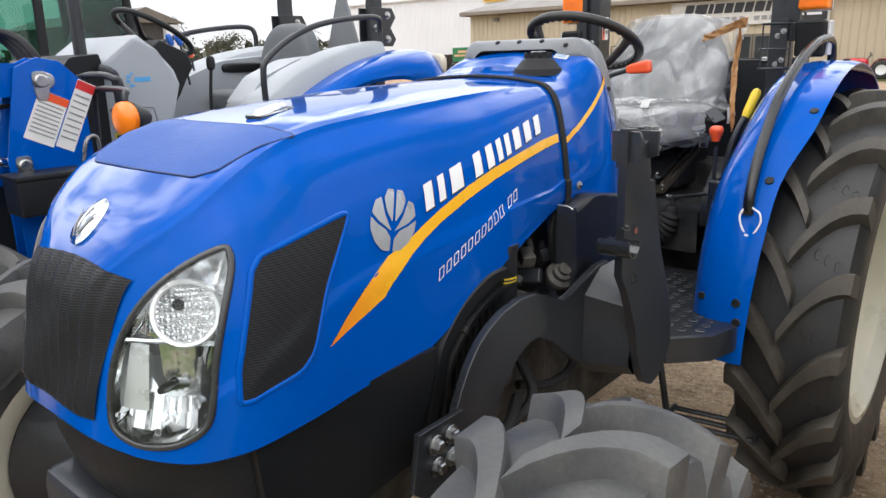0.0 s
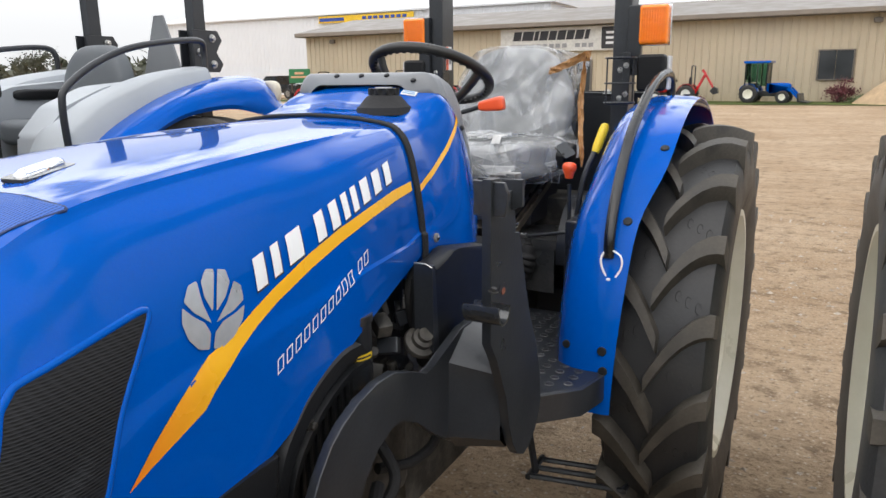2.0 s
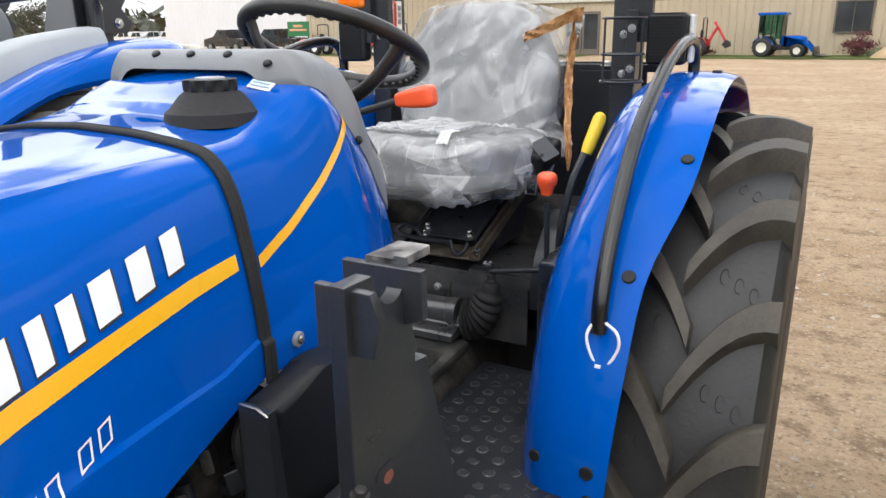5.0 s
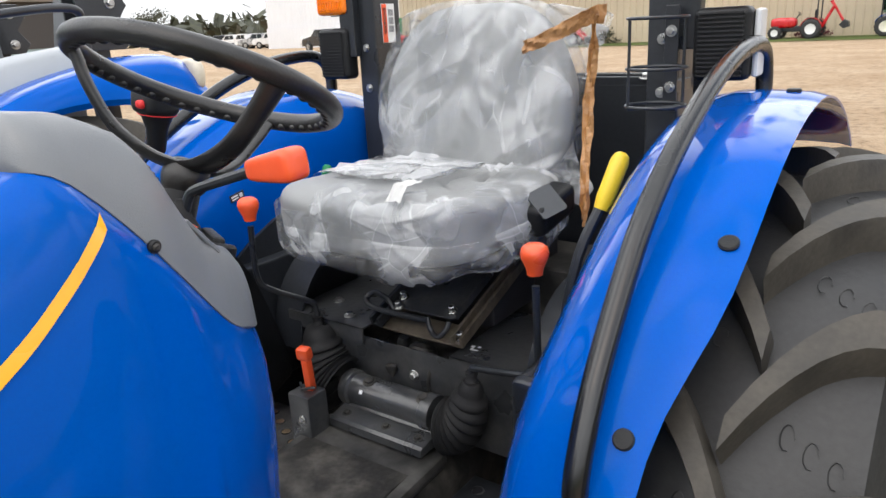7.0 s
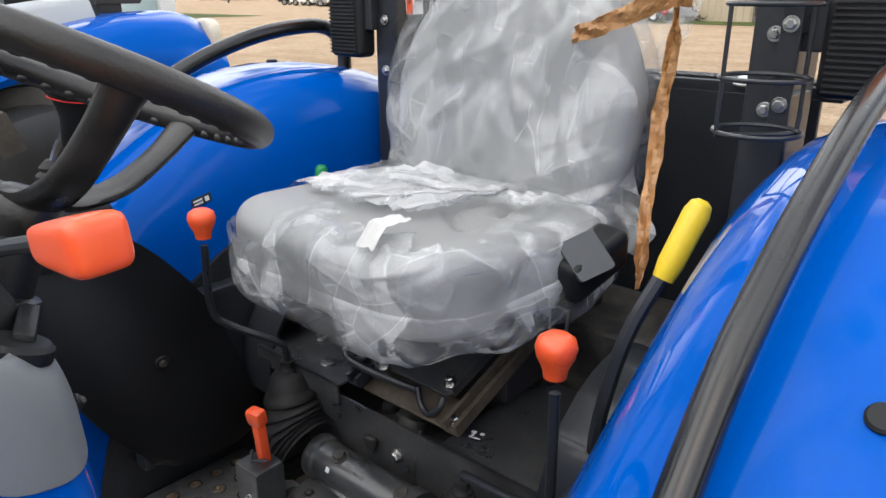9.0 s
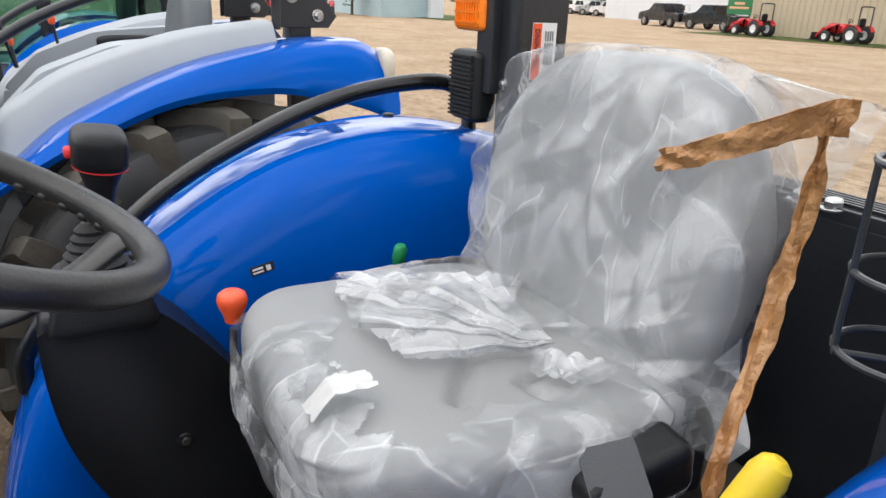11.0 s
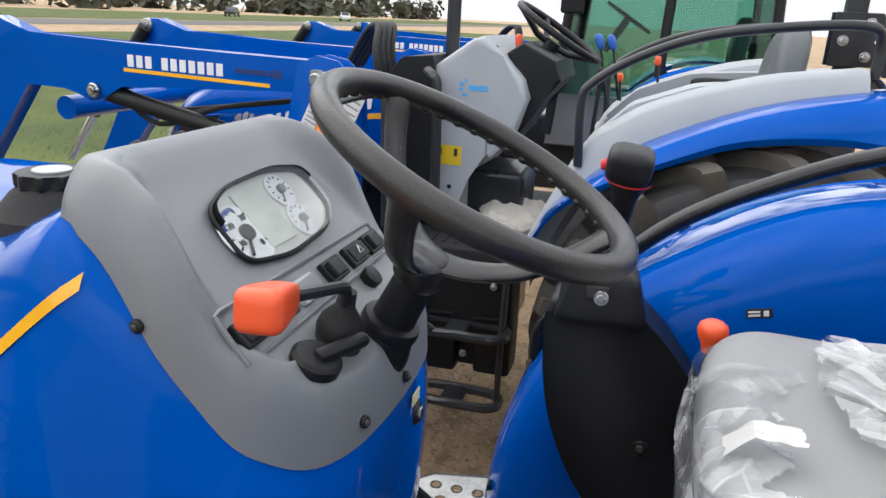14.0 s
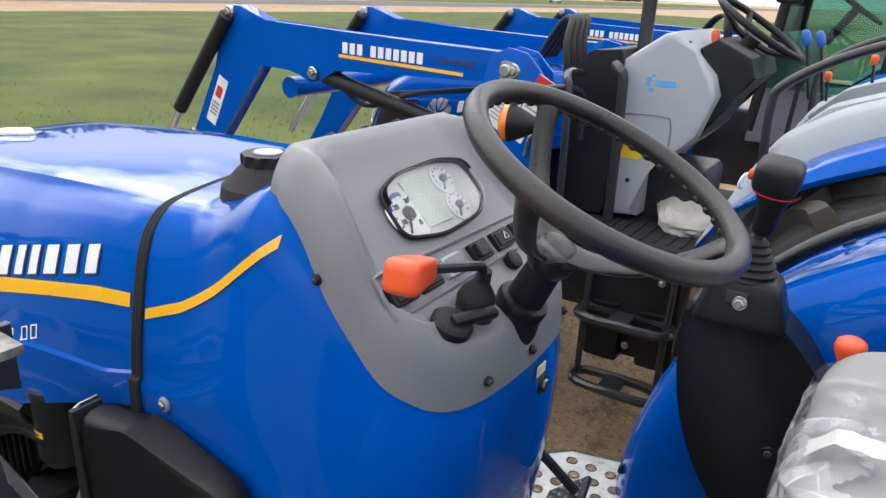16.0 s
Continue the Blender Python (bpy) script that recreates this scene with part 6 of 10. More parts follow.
def wrap_shape(x, y, z):
    around = math.atan2(y, x) / math.pi
    lift = top_folds(x, y) if z > 0.5 else 0.0
    out_fold = side_folds(around * 3 % 2 - 1, z)
    x, y, z = seat_shape(x, y, z)
    n = 0.010 * noise.noise((x * 3, y * 3, z * 2))
    if z < -0.1:
        x *= 1.0 + (0.10 if x > 0 else -0.09) * (-z)
        y *= 1.0 + 0.10 * (-z)
        z *= 1.25 + 0.5 * noise.noise((x * 2, y * 2, 3.0))
    k = 1.045 + n + out_fold
    return x * k, y * k, z * (1.08 + n) + lift


bm = bmesh.new()
pillow(bm, (0.0, 0.93, 1.318), (0.238, 0.215, 0.068), 4.5, 96, None, wrap_shape)
TEAR_FRONT = [(-0.075, 0.826), (0.0, 0.784), (0.05, 0.772), (0.10, 0.777), (0.135, 0.790), (0.156, 0.756), (0.20, 0.786)]
TEAR_SIDE = [(0.75, 0.205), (0.842, 0.205), (0.858, 0.178), (0.893, 0.174), (0.945, 0.182), (0.989, 0.176), (1.042, 0.166)]


def torn(c):
    """Open patch on top of the cushion with a ragged rim, and the underside."""
    if c.z < 1.235 + 0.02 * noise.noise((c.x * 30, c.y * 30, 1)):
        return False
    if c.z > 1.345:
        rag = 0.012 * (abs(noise.noise((c.x * 26, c.y * 26, 4))) * 2 - 0.6) + 0.009 * noise.noise((c.x * 75, c.y * 75, 0))
        front = 0.60 if c.x < -0.078 + rag else lerp(TEAR_FRONT, c.x)
        rear = 0.880 + 0.19 * smooth01((c.x - 0.012) / 0.06)
        if c.x < lerp(TEAR_SIDE, c.y) + rag and front + rag < c.y < rear + 1.4 * rag:
            return False
    return True


cloth(torn, bm)
part("cushion_wrap", bm, FILM_WHITE, seat, "torn milky plastic film over the cushion", 28)
# a loose flap of film fanning out across the torn edge
FLAP = [(-0.10, 1.055), (-0.150, 0.985), (-0.172, 0.86), (-0.125, 0.838), (-0.10, 0.842), (-0.035, 0.826), (-0.022, 0.838), (0.058, 0.846), (0.075, 0.872), (0.098, 0.925), (0.112, 0.96)]
bm = bmesh.new()
rows = []
for i in range(81):
    t = i / 80 * (len(FLAP) - 1)
    k = min(int(t), len(FLAP) - 2)
    end = Vector(FLAP[k]).lerp(Vector(FLAP[k + 1]), t - k)
    pleat = (abs(t * 2.3 % 1.0 - 0.5) + 0.6 * abs(t * 5.1 % 1.0 - 0.5) - 0.4)
    rows.append([])
    for j in range(19):
        r = 0.05 + 0.95 * j / 18
        p = Vector((0.112, 1.012)).lerp(end, r * (1 + 0.035 * noise.noise((t * 6, 1, 0))))
        rows[-1].append((p.x, p.y, 1.392 + 0.022 * pleat * r * (1.2 - 0.5 * r) + 0.008 * noise.noise((p.x * 22, p.y * 22, 3)) + 0.008 * r * (1 - r)))
sheet(bm, rows)
part("film_flap", bm, FILM_WHITE, seat, "loose pleated flap of torn film", 28)
bm = bmesh.new()
rows = []
for i in range(25):
    t = i / 24
    rows.append([(0.10 + 0.075 * t + 0.055 * s * (1 - 0.6 * t), 0.985 + 0.065 * t - 0.055 * s * (0.7 + 0.3 * t) + 0.007 * noise.noise((t * 9, s * 3, 2)), 1.391 - 0.004 * t + 0.012 * abs((t * 4 + s) % 1.0 - 0.5) + 0.006 * noise.noise((t * 8, s * 5, 6))) for s in (j / 8 for j in range(9))])
sheet(bm, rows)
part("film_scrap", bm, FILM_WHITE, seat, "curled scrap of torn film", 28)
# bag over the backrest
def bag_shape(x, y, z):
    u, v, near = x, z, y < 0.3
    x, y, z = back_shape(x, y, z)
    n = 0.012 * noise.noise((x * 2.4, y, z * 2.4))
    k = 1.06 + n
    yy = y * 1.18 + (0.20 * noise.noise((x * 2.6, z * 2.6, 5)) - 0.14 if near else 0.1)
    if near:
        yy -= bag_folds(u, v)
    return x * k + 0.03 * max(0, z), yy, z * (1.045 + n) + (-0.12 if z < -0.8 else 0)


bm = bmesh.new()
pillow(bm, (0.0, 1.165, 1.515), (0.232, 0.062, 0.185), 4.6, 90, None, bag_shape)
part("back_wrap", bm, FILM, seat, "loose milky plastic bag over the backrest", 28)
# spare width of the bag hanging flat beside the back
SPARE = [(1.300, 0.272, 1.115), (1.335, 0.294, 1.126), (1.38, 0.242, 1.16), (1.45, 0.206, 1.195), (1.50, 0.212, 1.205), (1.56, 0.236, 1.215), (1.60, 0.256, 1.245), (1.64, 0.260, 1.27), (1.663, 0.262, 1.286), (1.676, 0.21, 1.245), (1.69, 0.16, 1.215)]
bm = bmesh.new()
rows = []
for i in range(49):
    t = i / 48
    z = 1.300 + 0.390 * t
    ox, oy = lerp([(a, b) for a, b, c in SPARE], z), lerp([(a, c) for a, b, c in SPARE], z)
    ix, iy = 0.165 - 0.02 * t, 1.105 + 0.11 * t
    rows.append([])
    for j in range(25):
        q = j / 24
        bulge = 0.012 * noise.noise((q * 3, t * 6, 2)) + 0.010 * (abs((q * 2.6 + t * 1.7) % 1.0 - 0.5) - 0.25)
        rows[-1].append((ix + (ox - ix) * q, iy + (oy - iy) * q + bulge, z + 0.012 * q * noise.noise((q * 2, t * 5, 9))))
sheet(bm, rows)
part("bag_corner", bm, FILM_WHITE, seat, "flat spare corner of the plastic bag", 28)
# brown tape: a short cross piece and a long hanging strip
bm = bmesh.new()
def ribbon(bm, pts, w, across):
    line = spline(pts, 7)
    rows = []
    for i, p in enumerate(line):
        t = i / (len(line) - 1)
        ww = lerp([(k / (len(w) - 1), q) for k, q in enumerate(w)], t) + 0.005 * noise.noise((t * 14, 0, w[0] * 50))
        a = Vector(across).normalized()
        a = (a + Vector((0, 0.35 * noise.noise((t * 6, 3, 1)), 0))).normalized()
        rows.append([p + a * ww * (k / 4 - 0.5) + Vector((0, 0.004 * math.cos(k * 2.2 + t * 20) + 0.004 * noise.noise((k, t * 25, 1)), 0.002 * noise.noise((k * 2, t * 30, 5)))) for k in range(5)])
    sheet(bm, rows)
    return bm
ribbon(bm, [(0.170, 1.060, 1.598), (0.194, 1.070, 1.606), (0.224, 1.096, 1.622), (0.262, 1.160, 1.648), (0.285, 1.183, 1.652)], (0.024, 0.038), (0.2, 0, 1))
tape = tagged(part("packing_tape", thicken(bm, 0.001), TAPE, None, "", 50), "torn brown packing tape hanging from the seat wrap", "tape")
bm = bmesh.new()
ribbon(bm, [(0.266, 1.172, 1.645), (0.264, 1.176, 1.60), (0.260, 1.174, 1.54), (0.259, 1.165, 1.49), (0.268, 1.140, 1.43), (0.280, 1.105, 1.375), (0.293, 1.075, 1.33), (0.303, 1.052, 1.285), (0.306, 1.046, 1.262)], (0.008, 0.023, 0.019, 0.006), (1, 0.5, 0))
part("tape_strip", thicken(bm, 0.001), TAPE, tape, "long narrow hanging strip", 50)
bm = bmesh.new()
rows = []
for i in range(7):
    t = i / 6
    rows.append([(0.094 + 0.032 * s + 0.004 * noise.noise((s * 3, t * 3, 7)), 0.722 + 0.066 * t + 0.006 * noise.noise((s * 5, t, 3)), 1.389 + 0.016 * min(1.0, 3 * t) - 0.030 * max(0.0, 0.25 - t) + 0.005 * noise.noise((s * 4, t * 7, 7))) for s in (j / 6 for j in range(7))])
sheet(bm, rows)
part("paper_tag", bm, mat("soft_white_paper", (0.56, 0.56, 0.55), 0.55, 0.0, 0.1, 30.0, 0.5, 60), seat, "crumpled white paper tag", 0)
# belt buckle box at the side of the seat
buckle = thing("seat_belt", "black seat belt reel and buckle at the seat's side", "seat belt")
bm = bmesh.new()
box(bm, (0.256, 0.990, 1.306), (0.056, 0.125, 0.062), 0.014, turned(14, 6, -4), 3)
part("reel_cover", bm, PLASTIC, buckle)
bm = bmesh.new()
prism(bm, bent([(-0.030, -0.028), (0.030, -0.028), (0.030, 0.028), (-0.030, 0.028)], 0.1), "z", 0, 0.004, 0.001, Matrix.Translation((0.272, 0.955, 1.328)) @ turned(20, 42, -10))
part("webbing", bm, mat("dark_grey_webbing", (0.055, 0.06, 0.066), 0.6, 0.0, 0.1, 20.0, 0.4, 600), buckle, "flat dark grey webbing")
bm = bmesh.new()
tube(bm, [(0.228, 0.945, 1.250), (0.258, 0.945, 1.250), (0.256, 0.943, 1.215), (0.230, 0.943, 1.215)], 0.003, 6, True)
part("tongue", bm, STEEL, buckle)

# ---- fuel cap ----
cap_at = Vector((0.134, 0.004, 1.511))
cap = thing("fuel_cap", "black ribbed fuel filler cap on a rubber boot", "cap")
bm = bmesh.new()
lathe(bm, [(0.067, -0.012), (0.065, 0.0), (0.064, 0.005), (0.058, 0.009), (0.043, 0.027), (0.035, 0.033), (0.028, 0.035), (0.0, 0.035)], 40, Matrix.Translation(cap_at))
part("boot", bm, RUBBER, cap, "conical black rubber boot", 40)
bm = bmesh.new()
prof = []
for k in range(60):
    a = 2 * math.pi * k / 60
    r = 0.035 + 0.0026 * (1 if (k // 3) % 2 else -1) * (1 if k % 3 == 1 else 0.6)
    prof.append((r * math.cos(a), r * math.sin(a)))
prism(bm, prof, "z", 0.0, 0.015, 0.002, Matrix.Translation(cap_at + Vector((0, 0, 0.033))))
knurl = part("grip", bm, PLASTIC, cap, "knurled black plastic grip", 30)
bm = bmesh.new()
pr, m = disc(cap_at + Vector((0, 0, 0.0475)), (0, 0, 1), 0.020, 0.003)
lathe(bm, pr, 24, m)
part("cap_disc", bm, SILVER, knurl, "silver disc")
c = on_skin((0.165, 0.070, 1.8), (0, 0, -1), 0.001, COWL_SKIN)
bars_on(cowl, "sticker", PAPER, c, (1, 0.05, -0.15), (0, 0.80, 0.5), [(0, 0, 0.04, 0.018)], "small white label with pale bars")
bars_on(cowl, "sticker_bars", mat("pale_blue_ink", (0.35, 0.5, 0.7), 0.5), c + Vector((0, -0.001, 0.002)), (1, 0.05, -0.15), (0, 0.80, 0.5), [(0, 0.004, 0.03, 0.003), (0, -0.003, 0.034, 0.003)])

# ---- dash instruments ----
DN = Vector((0, 0.698, 0.716)).normalized()
DU = Vector((0, -0.716, 0.698)).normalized()
DR = Vector((-1, 0, 0))
D0 = Vector((0, 0.27, 1.425))


def dash_at(x, y, lift):
    """A place over the sloping dash."""
    p = on_dash(x + 0.02, y, 0)
    return Vector(p) + DN * lift


def dash_turn():
    return Matrix((DR, DU, DN)).transposed().to_4x4()


cluster_c = dash_at(-0.006, 0.198, 0.002)
CL = bent([(-0.126, -0.040), (-0.120, 0.034), (-0.055, 0.056), (0.055, 0.060), (0.132, 0.044), (0.130, -0.022), (0.084, -0.050), (-0.036, -0.058)], 0.3, 5)
to_cluster = lambda u, v, lift=0.0: cluster_c + DR * u * 0.85 + DU * v * 0.9 + DN * lift
bm = bmesh.new()
fan(bm, CL, lambda u, v: to_cluster(u, v, 0.001), 3)
cluster = part("instrument_cluster", bm, mat("cluster_face", (0.66, 0.65, 0.63), 0.4, 0.0, 0.06, 9.0), dash, "instrument cluster with round dials and a grey display", 60)
# bezel and upper lip are black to paint the shade inside the cluster's recess
bm = bmesh.new()
tube(bm, [to_cluster(u * 1.01, v * 1.015, 0.004) for u, v in CL], 0.0030, 8, True)
part("bezel", bm, PLASTIC, cluster, "rounded bezel, blackened for the shade in the recess", 50)
bm = bmesh.new()
sheet(bm, [[to_cluster(u * 0.97, v * 0.97, 0.002) for u, v in CL if v > 0], [to_cluster(u * 0.99, v * 1.0, 0.014) for u, v in CL if v > 0]])
part("hood_lip", bm, PLASTIC, cluster)
DIAL = mat("white_dial_face", (0.80, 0.81, 0.83), 0.4, 0, 0.02, 20)
for u, v, r in ((-0.086, -0.008, 0.038), (0.050, 0.026, 0.024), (0.045, -0.024, 0.024)):
    bm = bmesh.new()
    pr, m = disc(to_cluster(u, v, 0.0015), DN, r, 0.002, 0.0005)
    lathe(bm, pr, 32, m)
    dial = part("dial", bm, DIAL, cluster, "white round dial with a dark hub")
    bm = bmesh.new()
    pr, m = disc(to_cluster(u, v, 0.0035), DN, r * 0.26, 0.006)
    lathe(bm, pr, 16, m)
    box(bm, to_cluster(u - r * 0.25, v - r * 0.35, 0.006), (r * 0.09, r * 0.9, 0.001), 0, dash_turn() @ turned(0, 0, -35))
    part("needle_hub", bm, INK_GREY if r < 0.03 else PLASTIC, dial)
    bm = bmesh.new()
    for k in range(11):
        a = radians(235 - k * 27)
        box(bm, to_cluster(u + r * 0.86 * math.cos(a), v + r * 0.86 * math.sin(a), 0.004), (r * 0.14, r * 0.06, 0.0008), 0, dash_turn() @ Matrix.Rotation(a, 4, "Z"))
    part("ticks", bm, INK, dial, "", 0)
    if r > 0.03:
        bm = bmesh.new()
        for k in range(6):
            a = radians(150 - k * 13)
            box(bm, to_cluster(u + r * 0.92 * math.cos(a), v + r * 0.92 * math.sin(a), 0.0042), (r * 0.14, r * 0.24, 0.0008), 0, dash_turn() @ Matrix.Rotation(a, 4, "Z"))
        part("scale_band", bm, mat("blue_scale", (0.02, 0.06, 0.3), 0.4), dial, "", 0)
        for word, a in (("0", -55), ("10", 205), ("20", 140), ("30", 55)):
            text_on(dial, "numeral", word, INK, to_cluster(u + r * 0.62 * math.cos(radians(a)), v + r * 0.62 * math.sin(radians(a)), 0.0048), DR, DU, 0.011)
bm = bmesh.new()
box(bm, to_cluster(-0.026, 0.002, 0.003), (0.058, 0.076, 0.003), 0.001, dash_turn())
part("display", bm, mat("grey_display", (0.60, 0.63, 0.58), 0.25, 0, 0.04, 10), cluster, "blank grey display")
bm = bmesh.new()
fan(bm, CL, lambda u, v: to_cluster(u, v, 0.012), 2)
gl = part("glass", bm, GLASS, cluster)
gl.visible_shadow = False
# switches in a row below
for i, x in enumerate((0.165, 0.108, 0.047, -0.024, -0.087, -0.145)):
    c = dash_at(x, 0.266, 0.002)
    bm = bmesh.new()
    box(bm, c, (0.046, 0.030, 0.012), 0.003, dash_turn())
    sw = part("rocker_switch", bm, PLASTIC if i != 2 else GREY_LIGHT, dash, "black rocker switch" if i != 2 else "grey blank switch cover")
    bm = bmesh.new()
    box(bm, c + DN * 0.006, (0.036, 0.022, 0.010), 0.003, dash_turn() @ turned(0, 8 if i % 2 else -8, 0))
    part("rocker", bm, PLASTIC if i != 2 else GREY, sw)
    if i in (0, 4):
        bm = bmesh.new()
        q = c + DN * 0.0125
        tri3 = [q + DR * 0.007 * math.cos(a) + DU * 0.007 * math.sin(a) for a in (radians(90), radians(210), radians(330))]
        tube(bm, tri3, 0.0008, 5, True)
        part("symbol", bm, ORANGE if i == 0 else WHITE, sw)
bm = bmesh.new()
rim = [dash_at(x, y, 0.0) for x, y in ((0.196, 0.248), (-0.176, 0.248), (-0.176, 0.284), (0.196, 0.284))]
tube(bm, [p for a, b in zip(rim, rim[1:] + rim[:1]) for p in (a.lerp(b, 0.03), a.lerp(b, 0.5), a.lerp(b, 0.97))], 0.003, 6, True)
part("switch_frame", bm, GREY, dash)
# shuttle lever with orange grip
lever = thing("shuttle_lever", "black lever with a blocky orange grip", "lever")
bm = bmesh.new()
base = dash_at(0.074, 0.320, -0.010)
lathe(bm, [(0.029, 0), (0.028, 0.012), (0.0235, 0.018), (0.0255, 0.028), (0.022, 0.040), (0.011, 0.054), (0.009, 0.072), (0, 0.072)], 24, Matrix.Translation(base) @ axis_to((0, 0.25, 1)))
part("boot", bm, RUBBER, lever, "black rubber bellows")
bm = bmesh.new()
tube(bm, spline([base + Vector((0, 0.012, 0.045)), (0.099, 0.329, 1.445), (0.106, 0.332, 1.462), (0.122, 0.335, 1.472), (0.185, 0.336, 1.490), (0.235, 0.336, 1.504)], 5), 0.0065, 10)
part("arm", bm, BLACK, lever)
bm = bmesh.new()
pillow(bm, (0.264, 0.337, 1.509), (0.036, 0.021, 0.020), 5, 8, turned(0, -8, 8), lambda x, y, z: (x, y * (0.85 + 0.2 * x), z * (0.82 + 0.22 * x)))
grip = part("grip", bm, ORANGE, lever, "orange plastic grip")
# rotary knob with a tab
knob = thing("rotary_knob", "black rotary switch with a long tab", "knob")
bm = bmesh.new()
kb = dash_at(0.134, 0.322, -0.004)
lathe(bm, [(0.027, 0), (0.027, 0.010), (0.023, 0.014), (0, 0.014)], 28, Matrix.Translation(kb) @ axis_to((0, 0.40, 1)))
part("base", bm, PLASTIC, knob)
bm = bmesh.new()
box(bm, kb + Vector((-0.024, 0.020, 0.012)), (0.066, 0.017, 0.013), 0.005, turned(-18, 0, -24))
part("tab", bm, PLASTIC, knob)
bm = bmesh.new()
kk = dash_at(-0.075, 0.292, 0.0)
lathe(bm, [(0.014, 0), (0.014, 0.012), (0.010, 0.014), (0, 0.014)], 20, Matrix.Translation(kk) @ axis_to(DN))
part("key_barrel", bm, PLASTIC, dash)
# clips round the grey moulding, key switch behind
for x, y in ((0.257, 0.211), (0.117, 0.353), (0.018, 0.364), (-0.117, 0.353), (-0.257, 0.211)):
    out = Vector((x, max(0, y - 0.25) * 2, 0)).normalized()
    p = on_skin((x * 1.3, y + 0.05 * (y > 0.3), 1.328 if y > 0.3 else 1.456), -Vector((x, y - 0.15, 0)), 0.001, DASH_SKIN)
    plug(dash, p, out if y < 0.3 else Vector((x, 0.35, 0.1)), 0.007, PLASTIC)
    plug(dash, p + out * 0.003, out if y < 0.3 else Vector((x, 0.35, 0.1)), 0.004, CAST)
for x in (0.0, 0.075, 0.15, -0.075):
    p = dash_at(x, 0.082, 0.0005)
    plug(dash, p, (0, -0.5, 0.9), 0.007, PLASTIC)
bm = bmesh.new()
pr, m = disc((-0.030, 0.362, 1.251), (0, 1, 0.1), 0.016, 0.014)
lathe(bm, pr, 24, m)
key = part("key_switch", bm, PLASTIC, cowl, "black key switch")
bm = bmesh.new()
pr, m = disc((-0.030, 0.374, 1.252), (0, 1, 0.1), 0.009, 0.005)
lathe(bm, pr, 6, m)
part("nut", bm, STEEL, key)
bars_on(cowl, "key_label", mat("pale_yellow_sticker", (0.7, 0.66, 0.4), 0.5), (-0.012, 0.3745, 1.285), (-1, 0, 0), (0, 0, 1), [(0, 0, 0.026, 0.016)], "small pale yellow sticker")

# ---- left and right hand controls ----
# right console with joystick
console = thing("side_console", "black moulded plastic side console beside the seat", "console")
bm = bmesh.new()
CON = [(0.488, 1.295), (0.520, 1.312), (0.600, 1.312), (0.640, 1.295), (0.70, 1.235), (0.765, 1.14), (0.82, 0.985), (0.84, 0.86), (0.66, 0.86), (0.60, 0.92), (0.545, 1.00), (0.505, 1.10), (0.488, 1.20)]
prism(bm, rounded(CON, 6), "x", -0.445, -0.352, 0.024)
part("shell", bm, PLASTIC, console, "", 50)
plug(console, (-0.352, 0.663, 1.068), (1, 0, 0), 0.013, PLASTIC)
plug(console, (-0.347, 0.663, 1.068), (1, 0, 0), 0.007, CAST)
stick = thing("joystick", "black joystick handle with a red trim line on a rubber boot", "joystick")
JB = Vector((-0.395, 0.570, 1.296))
bm = bmesh.new()
pillow(bm, JB + Vector((0, 0, 0.022)), (0.056, 0.066, 0.045), 7, 10, turned(0, 0, 4), lambda x, y, z: (x * (1 - 0.16 * z), y * (1 - 0.2 * z), z))
plinth = part("plinth", bm, PLASTIC, stick, "tapered black plastic plinth", 50)
# black block painted in for the shade of a slot
bm = bmesh.new()
box(bm, JB + Vector((0.0540, -0.005, 0.037)), (0.008, 0.036, 0.022), 0.003, turned(0, -8, 4))
part("slot", bm, INK, plinth)
bolt(plinth, JB + Vector((0.057, 0.002, 0.030)), (1, 0, 0.15), 0.008, 0.007, STEEL)
bm = bmesh.new()
pr = [(0.046, 0.05), (0.048, 0.062)]
for k in range(5):
    pr += [(0.042 - 0.0055 * k, 0.066 + k * 0.012), (0.045 - 0.0058 * k, 0.072 + k * 0.012)]
lathe(bm, pr + [(0.011, 0.13), (0, 0.13)], 28, Matrix.Translation(JB))
part("boot", bm, RUBBER, stick, "black ribbed rubber boot")
bm = bmesh.new()
tube(bm, spline([JB + Vector((0.0, 0.0, 0.12)), JB + Vector((0.012, 0.006, 0.145)), JB + Vector((0.038, 0.010, 0.17)), JB + Vector((0.045, 0.012, 0.20))], 4), 0.009, 10)
part("rod", bm, STEEL, stick)
bm = bmesh.new()
HJ = Vector((-0.337, 0.588, 1.50))
lathe(bm, [(0.012, -0.055), (0.016, -0.05), (0.019, -0.01), (0.027, 0.012), (0.033, 0.02), (0.033, 0.022)], 24, Matrix.Translation(HJ) @ turned(-6, 8, 0))
pillow(bm, HJ + Vector((0.004, 0.002, 0.042)), (0.038, 0.034, 0.026), 4, 8, turned(-6, 8, 0))
handle = part("handle", bm, PLASTIC, stick, "black moulded handle", 50)
bm = bmesh.new()
lathe(bm, [(0.0345, 0.0175), (0.0345, 0.0195)], 24, Matrix.Translation(HJ) @ turned(-6, 8, 0))
part("trim", bm, INK_RED, handle, "thin red trim line")
bm = bmesh.new()
pillow(bm, HJ + Vector((0.012, -0.033, 0.040)), (0.010, 0.007, 0.008), 3, 3)
part("button", bm, INK_RED, handle, "red button")


